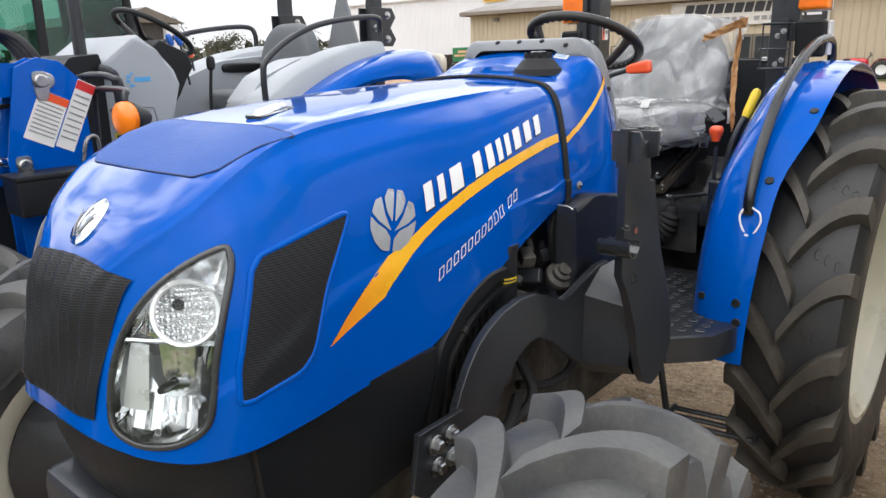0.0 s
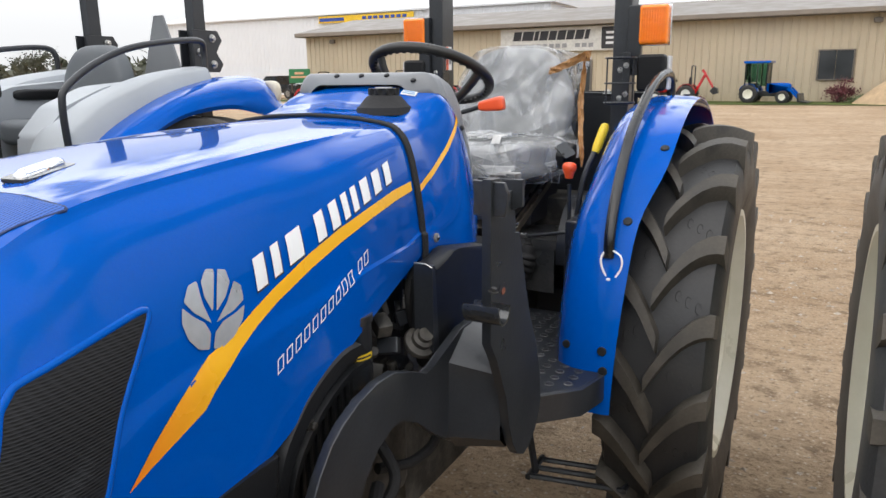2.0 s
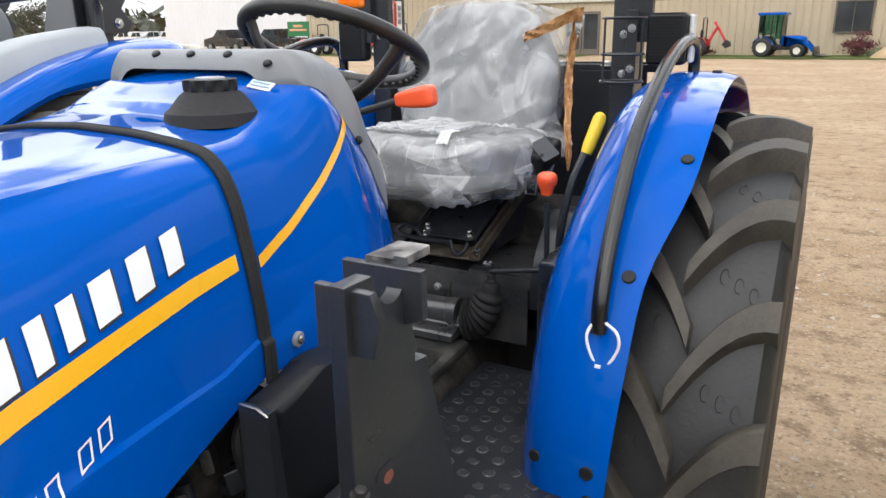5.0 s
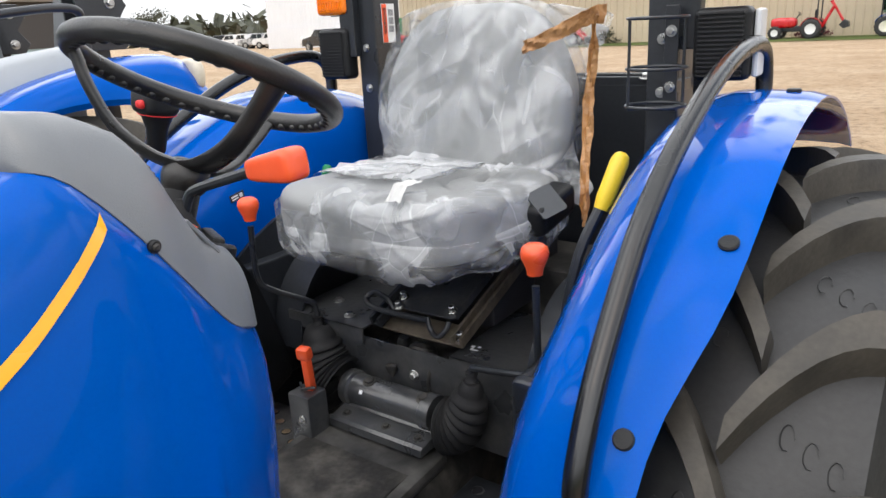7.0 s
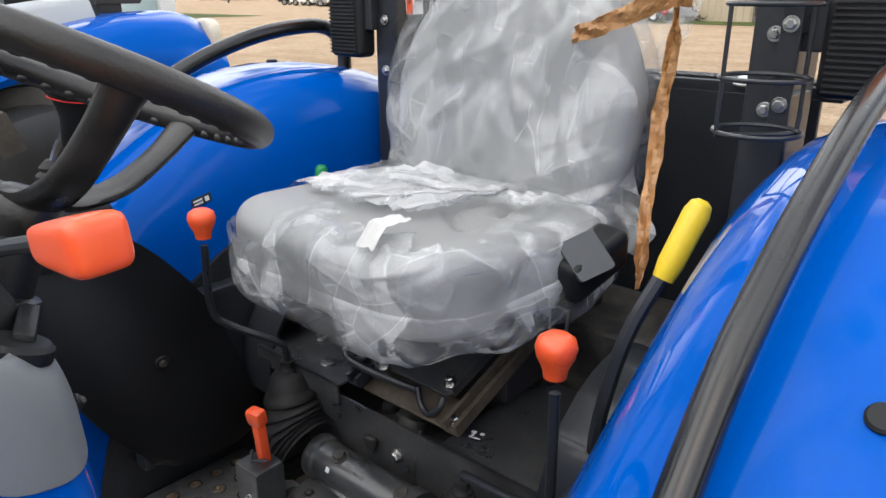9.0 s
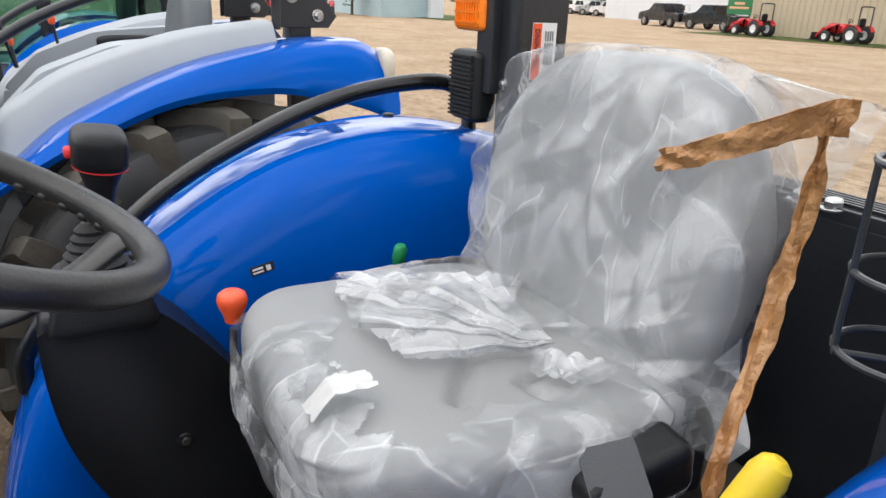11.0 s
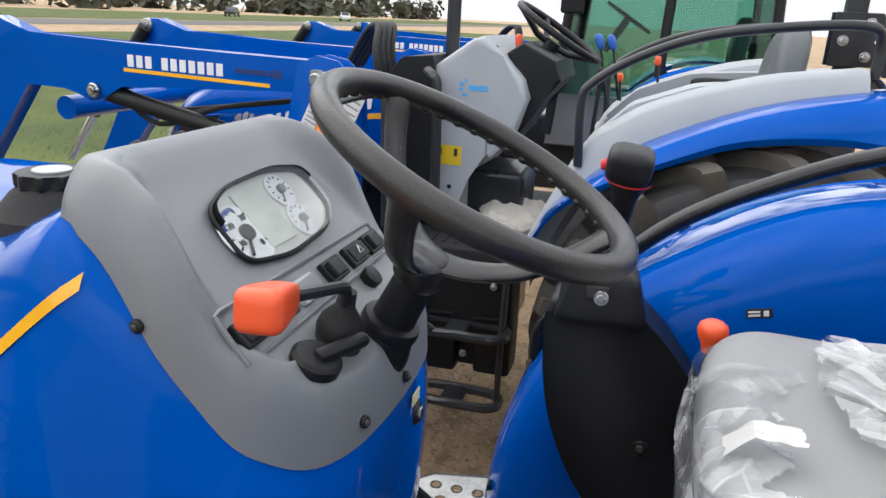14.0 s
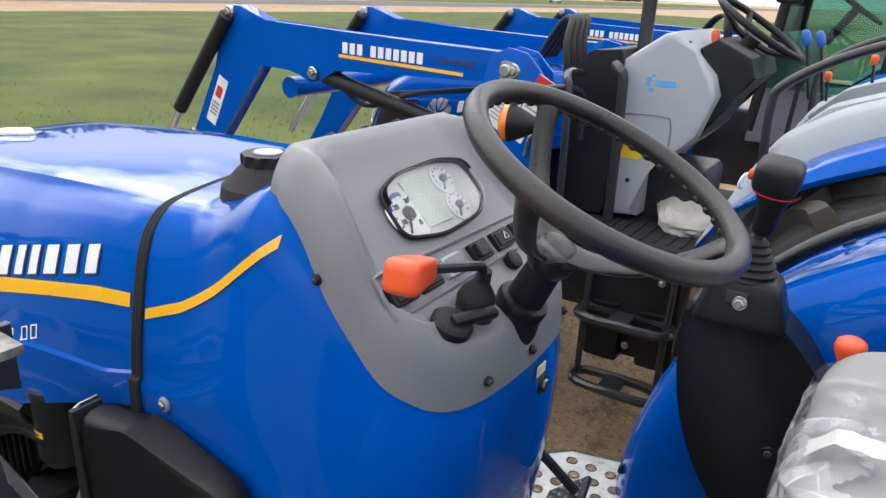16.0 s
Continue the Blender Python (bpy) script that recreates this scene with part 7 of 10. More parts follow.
def knobbed_lever(name, label, path, r, knob_c, size, material, knob_label, way=(0, 0, 1)):
    t = thing(name, label, "lever")
    bm = bmesh.new()
    tube(bm, spline(path, 5), r, 10)
    part("rod", bm, BLACK, t)
    bm = bmesh.new()
    k = size
    lathe(bm, [(0, -1.15 * k), (0.55 * k, -1.15 * k), (0.62 * k, -0.7 * k), (0.92 * k, -0.05 * k), (1.0 * k, 0.35 * k), (0.9 * k, 0.75 * k), (0.6 * k, 0.98 * k), (0, 1.05 * k)], 24, Matrix.Translation(knob_c) @ axis_to(way))
    part("knob", bm, material, t, knob_label, 60)
    return t


knobbed_lever("gear_lever", "bent black gear lever with an orange knob", [(0.207, 0.785, 1.03), (0.208, 0.785, 1.050), (0.224, 0.781, 1.055), (0.325, 0.762, 1.078), (0.350, 0.760, 1.084), (0.355, 0.762, 1.112), (0.350, 0.768, 1.24)], 0.0065, (0.349, 0.768, 1.287), 0.0235, ORANGE, "smooth orange knob")
knobbed_lever("range_lever", "bent black lever with an orange knob", [(-0.226, 0.826, 1.03), (-0.227, 0.825, 1.070), (-0.236, 0.815, 1.088), (-0.282, 0.758, 1.125), (-0.297, 0.735, 1.16), (-0.299, 0.737, 1.27)], 0.0065, (-0.299, 0.738, 1.308), 0.0225, ORANGE, "smooth orange knob")
bm = bmesh.new()
lathe(bm, [(0, 0), (0.013, 0.0), (0.016, 0.02), (0.0165, 0.088), (0.013, 0.10), (0.006, 0.105), (0, 0.105)], 14, Matrix.Translation((0.380, 0.952, 1.326)) @ axis_to((0.22, 0.36, 0.9)))
yl = thing("hand_brake", "hand lever with a ribbed yellow grip", "lever")
part("grip", bm, YELLOW, yl, "yellow plastic grip", 30)
bm = bmesh.new()
tube(bm, spline([(0.382, 0.959, 1.342), (0.358, 0.91, 1.25), (0.345, 0.88, 1.12), (0.345, 0.90, 1.0)], 4), 0.010, 8)
part("rod", bm, BLACK, yl)
gk = thing("hydraulic_lever", "short lever with a green knob", "lever")
bm = bmesh.new()
lathe(bm, [(0, 0), (0.009, 0), (0.012, 0.01), (0.012, 0.03), (0.008, 0.036), (0, 0.036)], 14, Matrix.Translation((-0.372, 1.038, 1.302)) @ axis_to((0.2, 0.1, 1)))
part("knob", bm, GREEN, gk, "green plastic knob")
bm = bmesh.new()
tube(bm, [(-0.372, 1.048, 1.31), (-0.378, 1.045, 1.15)], 0.005, 8)
part("rod", bm, BLACK, gk)


def bellows(name, label, way, turn, radii, folds, neck):
    """A bell of pleats whose rings swing from lying against the shaft to facing up."""
    bm = bmesh.new()
    line, last = spline(way, 8), None
    rows = []
    steps = folds * 4
    for k in range(steps + 1):
        t = k / steps
        c = line[min(int(t * (len(line) - 1)), len(line) - 2)].lerp(line[min(int(t * (len(line) - 1)), len(line) - 2) + 1], t * (len(line) - 1) % 1.0 if t < 1 else 1.0)
        n = Vector(turn[0]).lerp(Vector(turn[1]), smooth01(t)).normalized()
        r = (radii[0] + (radii[1] - radii[0]) * t ** 1.7) * (1.0, 1.03, 0.97, 0.86)[k % 4]
        if t > 0.86:
            r = radii[1] * (1.0 - 0.35 * ((t - 0.86) / 0.14) ** 2)
        u = Vector((0, 1, 0)).cross(n).normalized()
        v = n.cross(u)
        rows.append([c + u * r * math.cos(q) + v * r * 0.92 * math.sin(q) for q in (2 * math.pi * m / 26 for m in range(26))])
    top = line[-1]
    for h, r in ((0.003, neck * 1.3), (0.006, neck), (0.014, neck), (0.015, neck * 1.15), (0.021, neck * 1.15), (0.022, 0.004)):
        rows.append([top + Vector((r * math.cos(q), -r * math.sin(q), h)) for q in (2 * math.pi * m / 26 for m in range(26))])
    sheet(bm, [row + row[:1] for row in rows])
    bmesh.ops.remove_doubles(bm, verts=bm.verts, dist=0.0001)
    return tagged(part(name, bm, RUBBER, None, "", 50), label, "boot")


bellows("lever_boot", "pleated black rubber boot at the gear lever", [(0.140, 0.79, 0.908), (0.172, 0.789, 0.922), (0.194, 0.786, 0.962), (0.206, 0.785, 1.022)], ((1, 0, 0.15), (0.15, 0, 1)), (0.056, 0.026), 9, 0.010)
bellows("lever_boot", "large pleated black rubber boot at the range lever", [(-0.145, 0.80, 0.915), (-0.178, 0.804, 0.928), (-0.208, 0.815, 0.970), (-0.226, 0.826, 1.030)], ((-1, 0, 0.4), (-0.1, 0, 1)), (0.066, 0.040), 8, 0.011)

# ---- floor, tunnel and seat base ----
WORN_RIM = mat("worn_hole_rim", (0.035, 0.036, 0.038), 0.35, 0.2, 0.4, 40.0, 0.2, 90, second=(0.20, 0.20, 0.195), amount=0.62)


def platform(s, material, label):
    p = thing("platform", label, "platform")
    OUT = [(0.165, 0.165), (0.47, 0.165), (0.56, 0.255), (0.585, 0.36), (0.585, 0.47), (0.42, 0.50), (0.42, 0.84), (0.165, 0.84)]
    bm = bmesh.new()
    prism(bm, [(s * x, y) for x, y in OUT], "z", 0.752, 0.778, 0.006)
    plate = part("plate", bm, material, p)
    bm = bmesh.new()
    k = 0
    for i in range(9):
        for j in range(14):
            x, y = 0.20 + i * 0.046, 0.20 + j * 0.046 + (0.023 if i % 2 else 0)
            inside = (x < 0.40 and y < 0.81) or (x < 0.55 and y < 0.45 and x - y < 0.27)
            if not inside:
                continue
            m = Matrix.Translation((s * x, y, 0.776))
            lathe(bm, [(0.0140, 0.0), (0.0128, 0.0036), (0.0108, 0.0042), (0.0100, 0.001)], 14, m)
            k += 1
    tagged(part("raised_rims", bm, WORN_RIM, plate, "raised rims of punched grip holes", 50), kind="stuff")
    # flat discs stand for holes: shade-black on the left, ground colour on the right
    bm = bmesh.new()
    for i in range(9):
        for j in range(14):
            x, y = 0.20 + i * 0.046, 0.20 + j * 0.046 + (0.023 if i % 2 else 0)
            if (x < 0.40 and y < 0.81) or (x < 0.55 and y < 0.45 and x - y < 0.27):
                pr, m = disc((s * x, y, 0.7782), (0, 0, 1), 0.0102, 0.0012, 0.0003)
                lathe(bm, pr, 10, m)
    tagged(part("perforation", bm, DIRT if s < 0 else INK, plate, "dark punched grip holes", 0), kind="stuff")
    bm = bmesh.new()
    prism(bm, [(s * 0.165, 0.158), (s * 0.472, 0.158), (s * 0.566, 0.252), (s * 0.592, 0.36), (s * 0.592, 0.47), (s * 0.585, 0.47), (s * 0.583, 0.36), (s * 0.558, 0.258), (s * 0.468, 0.166), (s * 0.165, 0.166)], "z", 0.70, 0.776, 0.002)
    part("skirt", bm, BLACK, p)
    return p


plat = platform(1, BLACK, "black perforated steel foot platform")
platform(-1, mat("worn_zinc_plate", (0.36, 0.36, 0.35), 0.35, 0.8, 0.25, 14.0, 0.2, 90), "worn silver perforated steel foot platform")
step = thing("access_step", "black steel access step hung below the platform", "step")
for x0, x1, y0 in ((0.545, 0.625, 0.47), (0.32, 0.36, 0.40)):
    bm = bmesh.new()
    prism(bm, [(y0 - 0.02, 0.76), (y0 + 0.012, 0.76), (y0 + 0.085, 0.36), (y0 + 0.052, 0.36)], "x", x0, x0 + 0.010, 0.002)
    bmesh.ops.translate(bm, verts=[v for v in bm.verts if v.co.z < 0.5], vec=(x1 - x0, 0, 0))
    part("hanger", bm, BLACK, step)
bm = bmesh.new()
for k in range(3):
    tube(bm, [(0.345, 0.44 + k * 0.055, 0.365), (0.645, 0.49 + k * 0.055, 0.365)], 0.009, 8)
tube(bm, [(0.352, 0.43, 0.365), (0.352, 0.565, 0.365)], 0.010, 8)
tube(bm, [(0.637, 0.48, 0.365), (0.637, 0.615, 0.365)], 0.010, 8)
part("tread", bm, BLACK, step)

frame_body = thing("drive_train", "black cast transmission housing under the seat", "transmission")
bm = bmesh.new()
prism(bm, [(-0.17, 0.45), (0.17, 0.45), (0.165, 0.80), (0.13, 0.86), (-0.13, 0.86), (-0.165, 0.80)], "y", 0.0, 1.35, 0.02)
part("housing", bm, CAST, frame_body, "dusty black cast housing")
bm = bmesh.new()
box(bm, (0.0, 0.62, 0.842), (0.31, 0.30, 0.03), 0.01, turned(3, 0, 0))
part("cover_plate", bm, FLOOR_DUST, frame_body, "dusty worn black cover plate")
bm = bmesh.new()
m = Matrix.Translation((-0.122, 0.80, 0.920)) @ turned(0, 90, 0)
lathe(bm, [(0, 0), (0.037, 0), (0.038, 0.004), (0.038, 0.02), (0.033, 0.024), (0.033, 0.205), (0.037, 0.208), (0.037, 0.232), (0, 0.232)], 28, m)
part("shift_shaft", bm, SCUFFED, frame_body)
bm = bmesh.new()
prism(bm, [(0.722, 0.868), (0.722, 0.884), (0.728, 0.889), (0.772, 0.893), (0.790, 0.912), (0.85, 0.92), (0.85, 0.868)], "x", -0.112, 0.126, 0.003)
part("shaft_bracket", bm, SCUFFED, frame_body, "flanged cast bracket under the shaft", 30)
bm = bmesh.new()
prism(bm, [(0.722, 0.72), (0.722, 0.862), (0.85, 0.862), (0.85, 0.72)], "x", -0.112, 0.126, 0.006)
part("bracket_foot", bm, CAST, frame_body)
for x in (-0.085, 0.02, 0.10):
    bolt(frame_body, (x, 0.748, 0.889), (0, -0.1, 1), 0.007, 0.006, CAST)
for x in (-0.055, 0.085):
    bolt(frame_body, (x, 0.792, 0.951), (0, -0.3, 1), 0.010, 0.005, CAST)
# sheet deck behind the shaft, open in the middle over the cast housing
bm = bmesh.new()
box(bm, (0.0, 0.846, 0.93), (0.56, 0.005, 0.18), 0.0015)
part("deck_front", bm, SCUFFED, frame_body)
for x0, x1, z, y0 in ((-0.33, -0.105, 1.043, 0.835), (0.118, 0.36, 1.030, 0.838)):
    bm = bmesh.new()
    prism(bm, [(x0, y0), (x1, y0), (x1, 1.10), (x0, 1.10)], "z", z - 0.005, z, 0.0015)
    prism(bm, [(x0, z), (x1, z), (x1, z - 0.035), (x0, z - 0.035)], "y", y0, y0 + 0.004)
    part("deck_plate", bm, SCUFFED, frame_body)
bm = bmesh.new()
box(bm, (0.0, 0.95, 0.93), (0.26, 0.20, 0.09), 0.012)
part("top_casting", bm, CAST, frame_body)
bm = bmesh.new()
lathe(bm, [(0, 0), (0.040, 0), (0.042, 0.006), (0.036, 0.02), (0.030, 0.045), (0.018, 0.055), (0, 0.056)], 24, Matrix.Translation((0.005, 0.885, 0.955)) @ turned(-25, 0, 0))
part("cast_dome", bm, CAST, frame_body, "rounded dusty casting in the deck opening")
bm = bmesh.new()
lathe(bm, [(0, 0), (0.013, 0), (0.015, 0.004), (0.015, 0.012), (0.011, 0.02), (0, 0.02)], 16, Matrix.Translation((-0.045, 0.90, 0.99)))
part("filler_plug", bm, RUBBER, frame_body)
bm = bmesh.new()
lathe(bm, [(0, 0), (0.014, 0), (0.014, 0.085), (0.010, 0.09), (0, 0.09)], 16, Matrix.Translation((0.035, 0.868, 0.985)) @ turned(0, 90, 6))
part("spool_valve", bm, BLACK, frame_body)
bm = bmesh.new()
tube(bm, spline([(0.045, 0.875, 1.0), (0.062, 0.848, 0.985), (0.060, 0.842, 0.95), (0.066, 0.842, 0.90)], 5), 0.004, 8)
part("hose", bm, CAST, frame_body, "dusty thin hose over the edge")
bm = bmesh.new()
pillow(bm, (-0.035, 0.838, 0.965), (0.014, 0.006, 0.018), 2.5, 4, turned(0, 20, 0), lambda x, y, z: (x + 0.3 * z * z, y, z * (0.8 + 0.3 * x)))
part("clamp", bm, CAST, frame_body)
bolt(frame_body, (0.024, 0.843, 0.962), (0, -1, 0), 0.008, 0.007, STEEL)
for x, y, z in ((-0.176, 0.875, 1.043), (0.30, 0.875, 1.030), (-0.26, 0.93, 1.043)):
    bolt(frame_body, (x, y, z), (0, 0, 1), 0.009, 0.006, STEEL)
bm = bmesh.new()
box(bm, (0.0, 1.24, 0.90), (0.84, 0.22, 0.46), 0.02)
part("axle_housing", bm, CAST, frame_body, "black cast rear axle housing")
# seat suspension: sloping black tray on two dusty rails
base = thing("seat_suspension", "black sloping seat suspension with dusty slide rails", "seat base")
SUS = Matrix.Translation((0.040, 1.02, 1.150)) @ turned(20, 0, 0)
bm = bmesh.new()
prism(bm, bent([(-0.088, -0.165), (0.082, -0.165), (0.082, 0.19), (-0.098, 0.19)], 0.1), "z", 0.0, 0.004, 0.001, SUS)
for x in (-0.088, 0.080):
    box(bm, SUS @ Vector((x, 0.01, 0.009)), (0.005, 0.34, 0.016), 0.001, SUS.to_3x3().to_4x4())
part("tray", bm, SCUFFED, base)
# black disc on the tray: the shade of an opening, put into the colour
bm = bmesh.new()
lathe(bm, [(0, 0.0055), (0.040, 0.0055), (0.044, 0.004)], 28, SUS @ Matrix.Translation((0.005, 0.03, 0)) @ Matrix.Diagonal((1, 1.3, 1, 1)))
part("tray_opening", bm, INK, base)
RAIL_DUST = mat("dusty_steel", (0.15, 0.125, 0.095), 0.5, 0.4, 0.3, 20.0, 0.2, 80)
for x in (-0.108, 0.098):
    bm = bmesh.new()
    prism(bm, [(x - 0.013, -0.03), (x - 0.013, -0.008), (x - 0.007, -0.008), (x - 0.007, -0.024), (x + 0.007, -0.024), (x + 0.007, -0.008), (x + 0.013, -0.008), (x + 0.013, -0.03)], "y", -0.20, 0.20, 0.0, SUS)
    part("slide_rail", bm, RAIL_DUST if x > 0 else BLACK, base, "dusty steel slide rail" if x > 0 else "black slide rail")
bm = bmesh.new()
box(bm, SUS @ Vector((0.0, -0.165, -0.040)), (0.20, 0.055, 0.006), 0.002, SUS.to_3x3().to_4x4())
part("cross_plate", bm, RAIL_DUST, base, "dusty brown cross plate")
for x, y in ((-0.068, -0.135), (0.062, -0.145), (0.098, -0.185), (-0.06, -0.165), (0.098, 0.06)):
    bolt(base, SUS @ Vector((x, y, 0.004 if abs(x) < 0.07 else -0.022)), SUS.to_3x3() @ Vector((0, 0, 1)), 0.007, 0.012, STEEL)
bm = bmesh.new()
tube(bm, spline([(0.052, 0.862, 1.084), (-0.02, 0.853, 1.086), (-0.085, 0.850, 1.092), (-0.106, 0.860, 1.103), (-0.092, 0.872, 1.114), (-0.055, 0.868, 1.108), (-0.036, 0.866, 1.088)], 6), 0.0065, 10)
part("adjust_bar", bm, BLACK, base, "bent black adjuster bar")
bm = bmesh.new()
tube(bm, spline([(0.052, 0.862, 1.090), (0.062, 0.858, 1.066), (0.080, 0.856, 1.056), (0.096, 0.862, 1.070), (0.098, 0.872, 1.085)], 6), 0.0055, 10)
part("hook", bm, BLACK, base)
bm = bmesh.new()
box(bm, (0.0, 1.12, 1.225), (0.34, 0.18, 0.03), 0.008, turned(8, 0, 0))
part("seat_pan", bm, BLACK, base)
bm = bmesh.new()
prism(bm, [(0.96, 1.05), (0.96, 1.09), (1.2, 1.20), (1.25, 1.20), (1.25, 1.05)], "x", -0.09, 0.15, 0.01)
part("scissor_housing", bm, INK, base)
bars_on(frame_body, "sticker_bars", WHITE, (0.149, 0.886, 1.033), (1, 0.2, 0), (0, 0.98, 0.2), [(-0.008, 0.006, 0.008, 0.004), (0.006, 0.006, 0.006, 0.004), (0, -0.005, 0.018, 0.002), (-0.006, 0.0, 0.004, 0.005)], "small white symbols")
bars_on(frame_body, "paint_mark", WHITE, (-0.062, 0.7705, 0.934), (1, 0, 0), (0, 0.5, 0.86), [(0, 0, 0.008, 0.008)])
# curved black guards on both sides of the seat base
for s in (1, -1):
    bm = bmesh.new()
    arc = [(1.02 - 0.19 * math.sin(a), 0.98 + 0.19 * math.cos(a)) for a in (radians(d) for d in range(-20, 101, 10))]
    sheet(bm, [[(s * 0.29, y, z) for y, z in arc], [(s * 0.375, y, z) for y, z in arc]])
    tagged(part("wheel_guard", thicken(bm, 0.006), BLACK, None, "", 40), "curved black guard beside the seat base", "guard", group="seat guards")
    bm = bmesh.new()
    box(bm, (s * 0.405, 0.88, 1.0), (0.04, 0.52, 0.30), 0.01)
    tagged(part("floor_wall", bm, BLACK, None), "black steel wall below the fender", "wall plate", group="floor walls")
# quick-stop handle on its box by the tunnel
hand_throttle = thing("throttle_box", "black box with an orange pull handle by the floor", "control")
bm = bmesh.new()
box(bm, (-0.145, 0.70, 0.865), (0.06, 0.055, 0.17), 0.006)
part("body", bm, SCUFFED, hand_throttle)
bolt(hand_throttle, (-0.135, 0.672, 0.90), (0, -1, 0), 0.006, 0.006)
bm = bmesh.new()
box(bm, (-0.140, 0.705, 0.985), (0.020, 0.018, 0.075), 0.006, turned(4, 0, 0))
box(bm, (-0.142, 0.702, 1.032), (0.030, 0.022, 0.028), 0.006, turned(8, 0, 10))
part("pull", bm, ORANGE, hand_throttle, "orange plastic pull")
bm = bmesh.new()
tube(bm, [(-0.162, 0.70, 0.962), (-0.142, 0.685, 0.960), (-0.12, 0.70, 0.962)], 0.003, 6)
part("wire", bm, BLACK, hand_throttle)
# pedal right of the tunnel
pedal = thing("foot_pedal", "worn steel pedal with round grip studs", "pedal")
bm = bmesh.new()
box(bm, (-0.30, 0.34, 0.86), (0.075, 0.10, 0.012), 0.004, turned(40, 0, 10))
part("pad", bm, BLACK, pedal)
bm = bmesh.new()
tube(bm, [(-0.30, 0.37, 0.87), (-0.28, 0.24, 0.98), (-0.26, 0.15, 1.05)], 0.010, 8)
part("arm", bm, BLACK, pedal)
bm = bmesh.new()
for i in range(3):
    for j in range(4):
        p = Vector((-0.30, 0.34, 0.86)) + turned(40, 0, 10).to_3x3() @ Vector((-0.022 + i * 0.022, -0.033 + j * 0.022, 0.006))
        lathe(bm, [(0.0055, 0), (0.004, 0.004), (0, 0.004)], 8, Matrix.Translation(p) @ turned(40, 0, 10))
tagged(part("studs", bm, STEEL, pedal), kind="stuff")

# rear panel behind the seat with its rail and the wire bottle holder
back = thing("bulkhead", "black steel bulkhead behind the seat", "bulkhead")
bm = bmesh.new()
box(bm, (0.0, 1.375, 1.25), (0.84, 0.012, 0.50), 0.003)
part("sheet", bm, BLACK, back)
bm = bmesh.new()
box(bm, (0.0, 1.40, 1.506), (0.90, 0.06, 0.022), 0.004)
part("top_rail", bm, BLACK, back)
bm = bmesh.new()
for k in range(5):
    box(bm, (0.05, 1.385 + k * 0.011, 1.519), (0.80, 0.004, 0.005))
part("rail_ribs", bm, BLACK, back)
for x in (0.12, 0.165, 0.30):
    bolt(back, (x, 1.378, 1.512), (0, -0.1, 1), 0.012, 0.010)
bm = bmesh.new()
box(bm, (0.0, 1.30, 1.10), (0.80, 0.16, 0.012), 0.003)
part("shelf", bm, BLACK, back)
holder = thing("bottle_holder", "black wire bottle holder bolted to the roll bar post", "holder")
HC = Vector((0.415, 1.106, 0))
for z, r in ((1.640, 0.052), (1.554, 0.052), (1.488, 0.052)):
    bm = bmesh.new()
    tube(bm, [HC + Vector((r * math.cos(a), r * math.sin(a), z)) for a in (k * math.pi / 14 for k in range(28))], 0.0030, 8, True)
    part("wire_ring", bm, BLACK, holder)
for a in (-135, 45):
    d = Vector((math.cos(radians(a)), math.sin(radians(a)), 0)) * 0.052
    bm = bmesh.new()
    tube(bm, spline([HC + d + Vector((0, 0, 1.640)), HC + d + Vector((0, 0, 1.56)), HC + d + Vector((0, 0, 1.492)), HC + d * 0.8 + Vector((0, 0, 1.484)), HC + d * -0.8 + Vector((0, 0, 1.484))], 4), 0.0030, 8)
    part("upright_wire", bm, BLACK, holder)
bm = bmesh.new()
box(bm, HC + Vector((0.006, 0.060, 1.565)), (0.026, 0.006, 0.19), 0.002)
bracket = part("bracket", bm, BLACK, holder, "black strap bolted to the post")
for z in (1.515, 1.615):
    bm = bmesh.new()
    box(bm, HC + Vector((0.006, 0.104, z)), (0.024, 0.086, 0.022), 0.002)
    part("stand_off", bm, BLACK, bracket)
    bolt(holder, HC + Vector((0.006, 0.056, z)), (0, -1, 0), 0.007, 0.006, STEEL)
# warning label on the far post
tag = thing("warning_label", "orange and white warning label with black print", "label")
TC = Vector((-0.3595, 1.303, 1.658))
bars_on(tag, "backing", PAPER, TC, (0, 1, 0), (0, 0, 1), [(0, 0, 0.050, 0.095)])
bars_on(tag, "header", ORANGE, TC + Vector((0.0017, 0, 0)), (0, 1, 0), (0, 0, 1), [(-0.016, 0, 0.017, 0.093)])
text_on(tag, "lettering", "WARNING", INK, TC + Vector((0.0040, -0.016, 0.006)), (0, 0, 1), (0, -1, 0), 0.0135, "black print")
bars_on(tag, "print_bars", INK_GREY, TC + Vector((0.0017, 0, 0)), (0, 1, 0), (0, 0, 1), [(0.002 + 0.005 * (k % 4), 0.026 - 0.02 * (k // 4), 0.0022, 0.016) for k in range(12)])
tag["label"] = "orange and white warning label with black print"

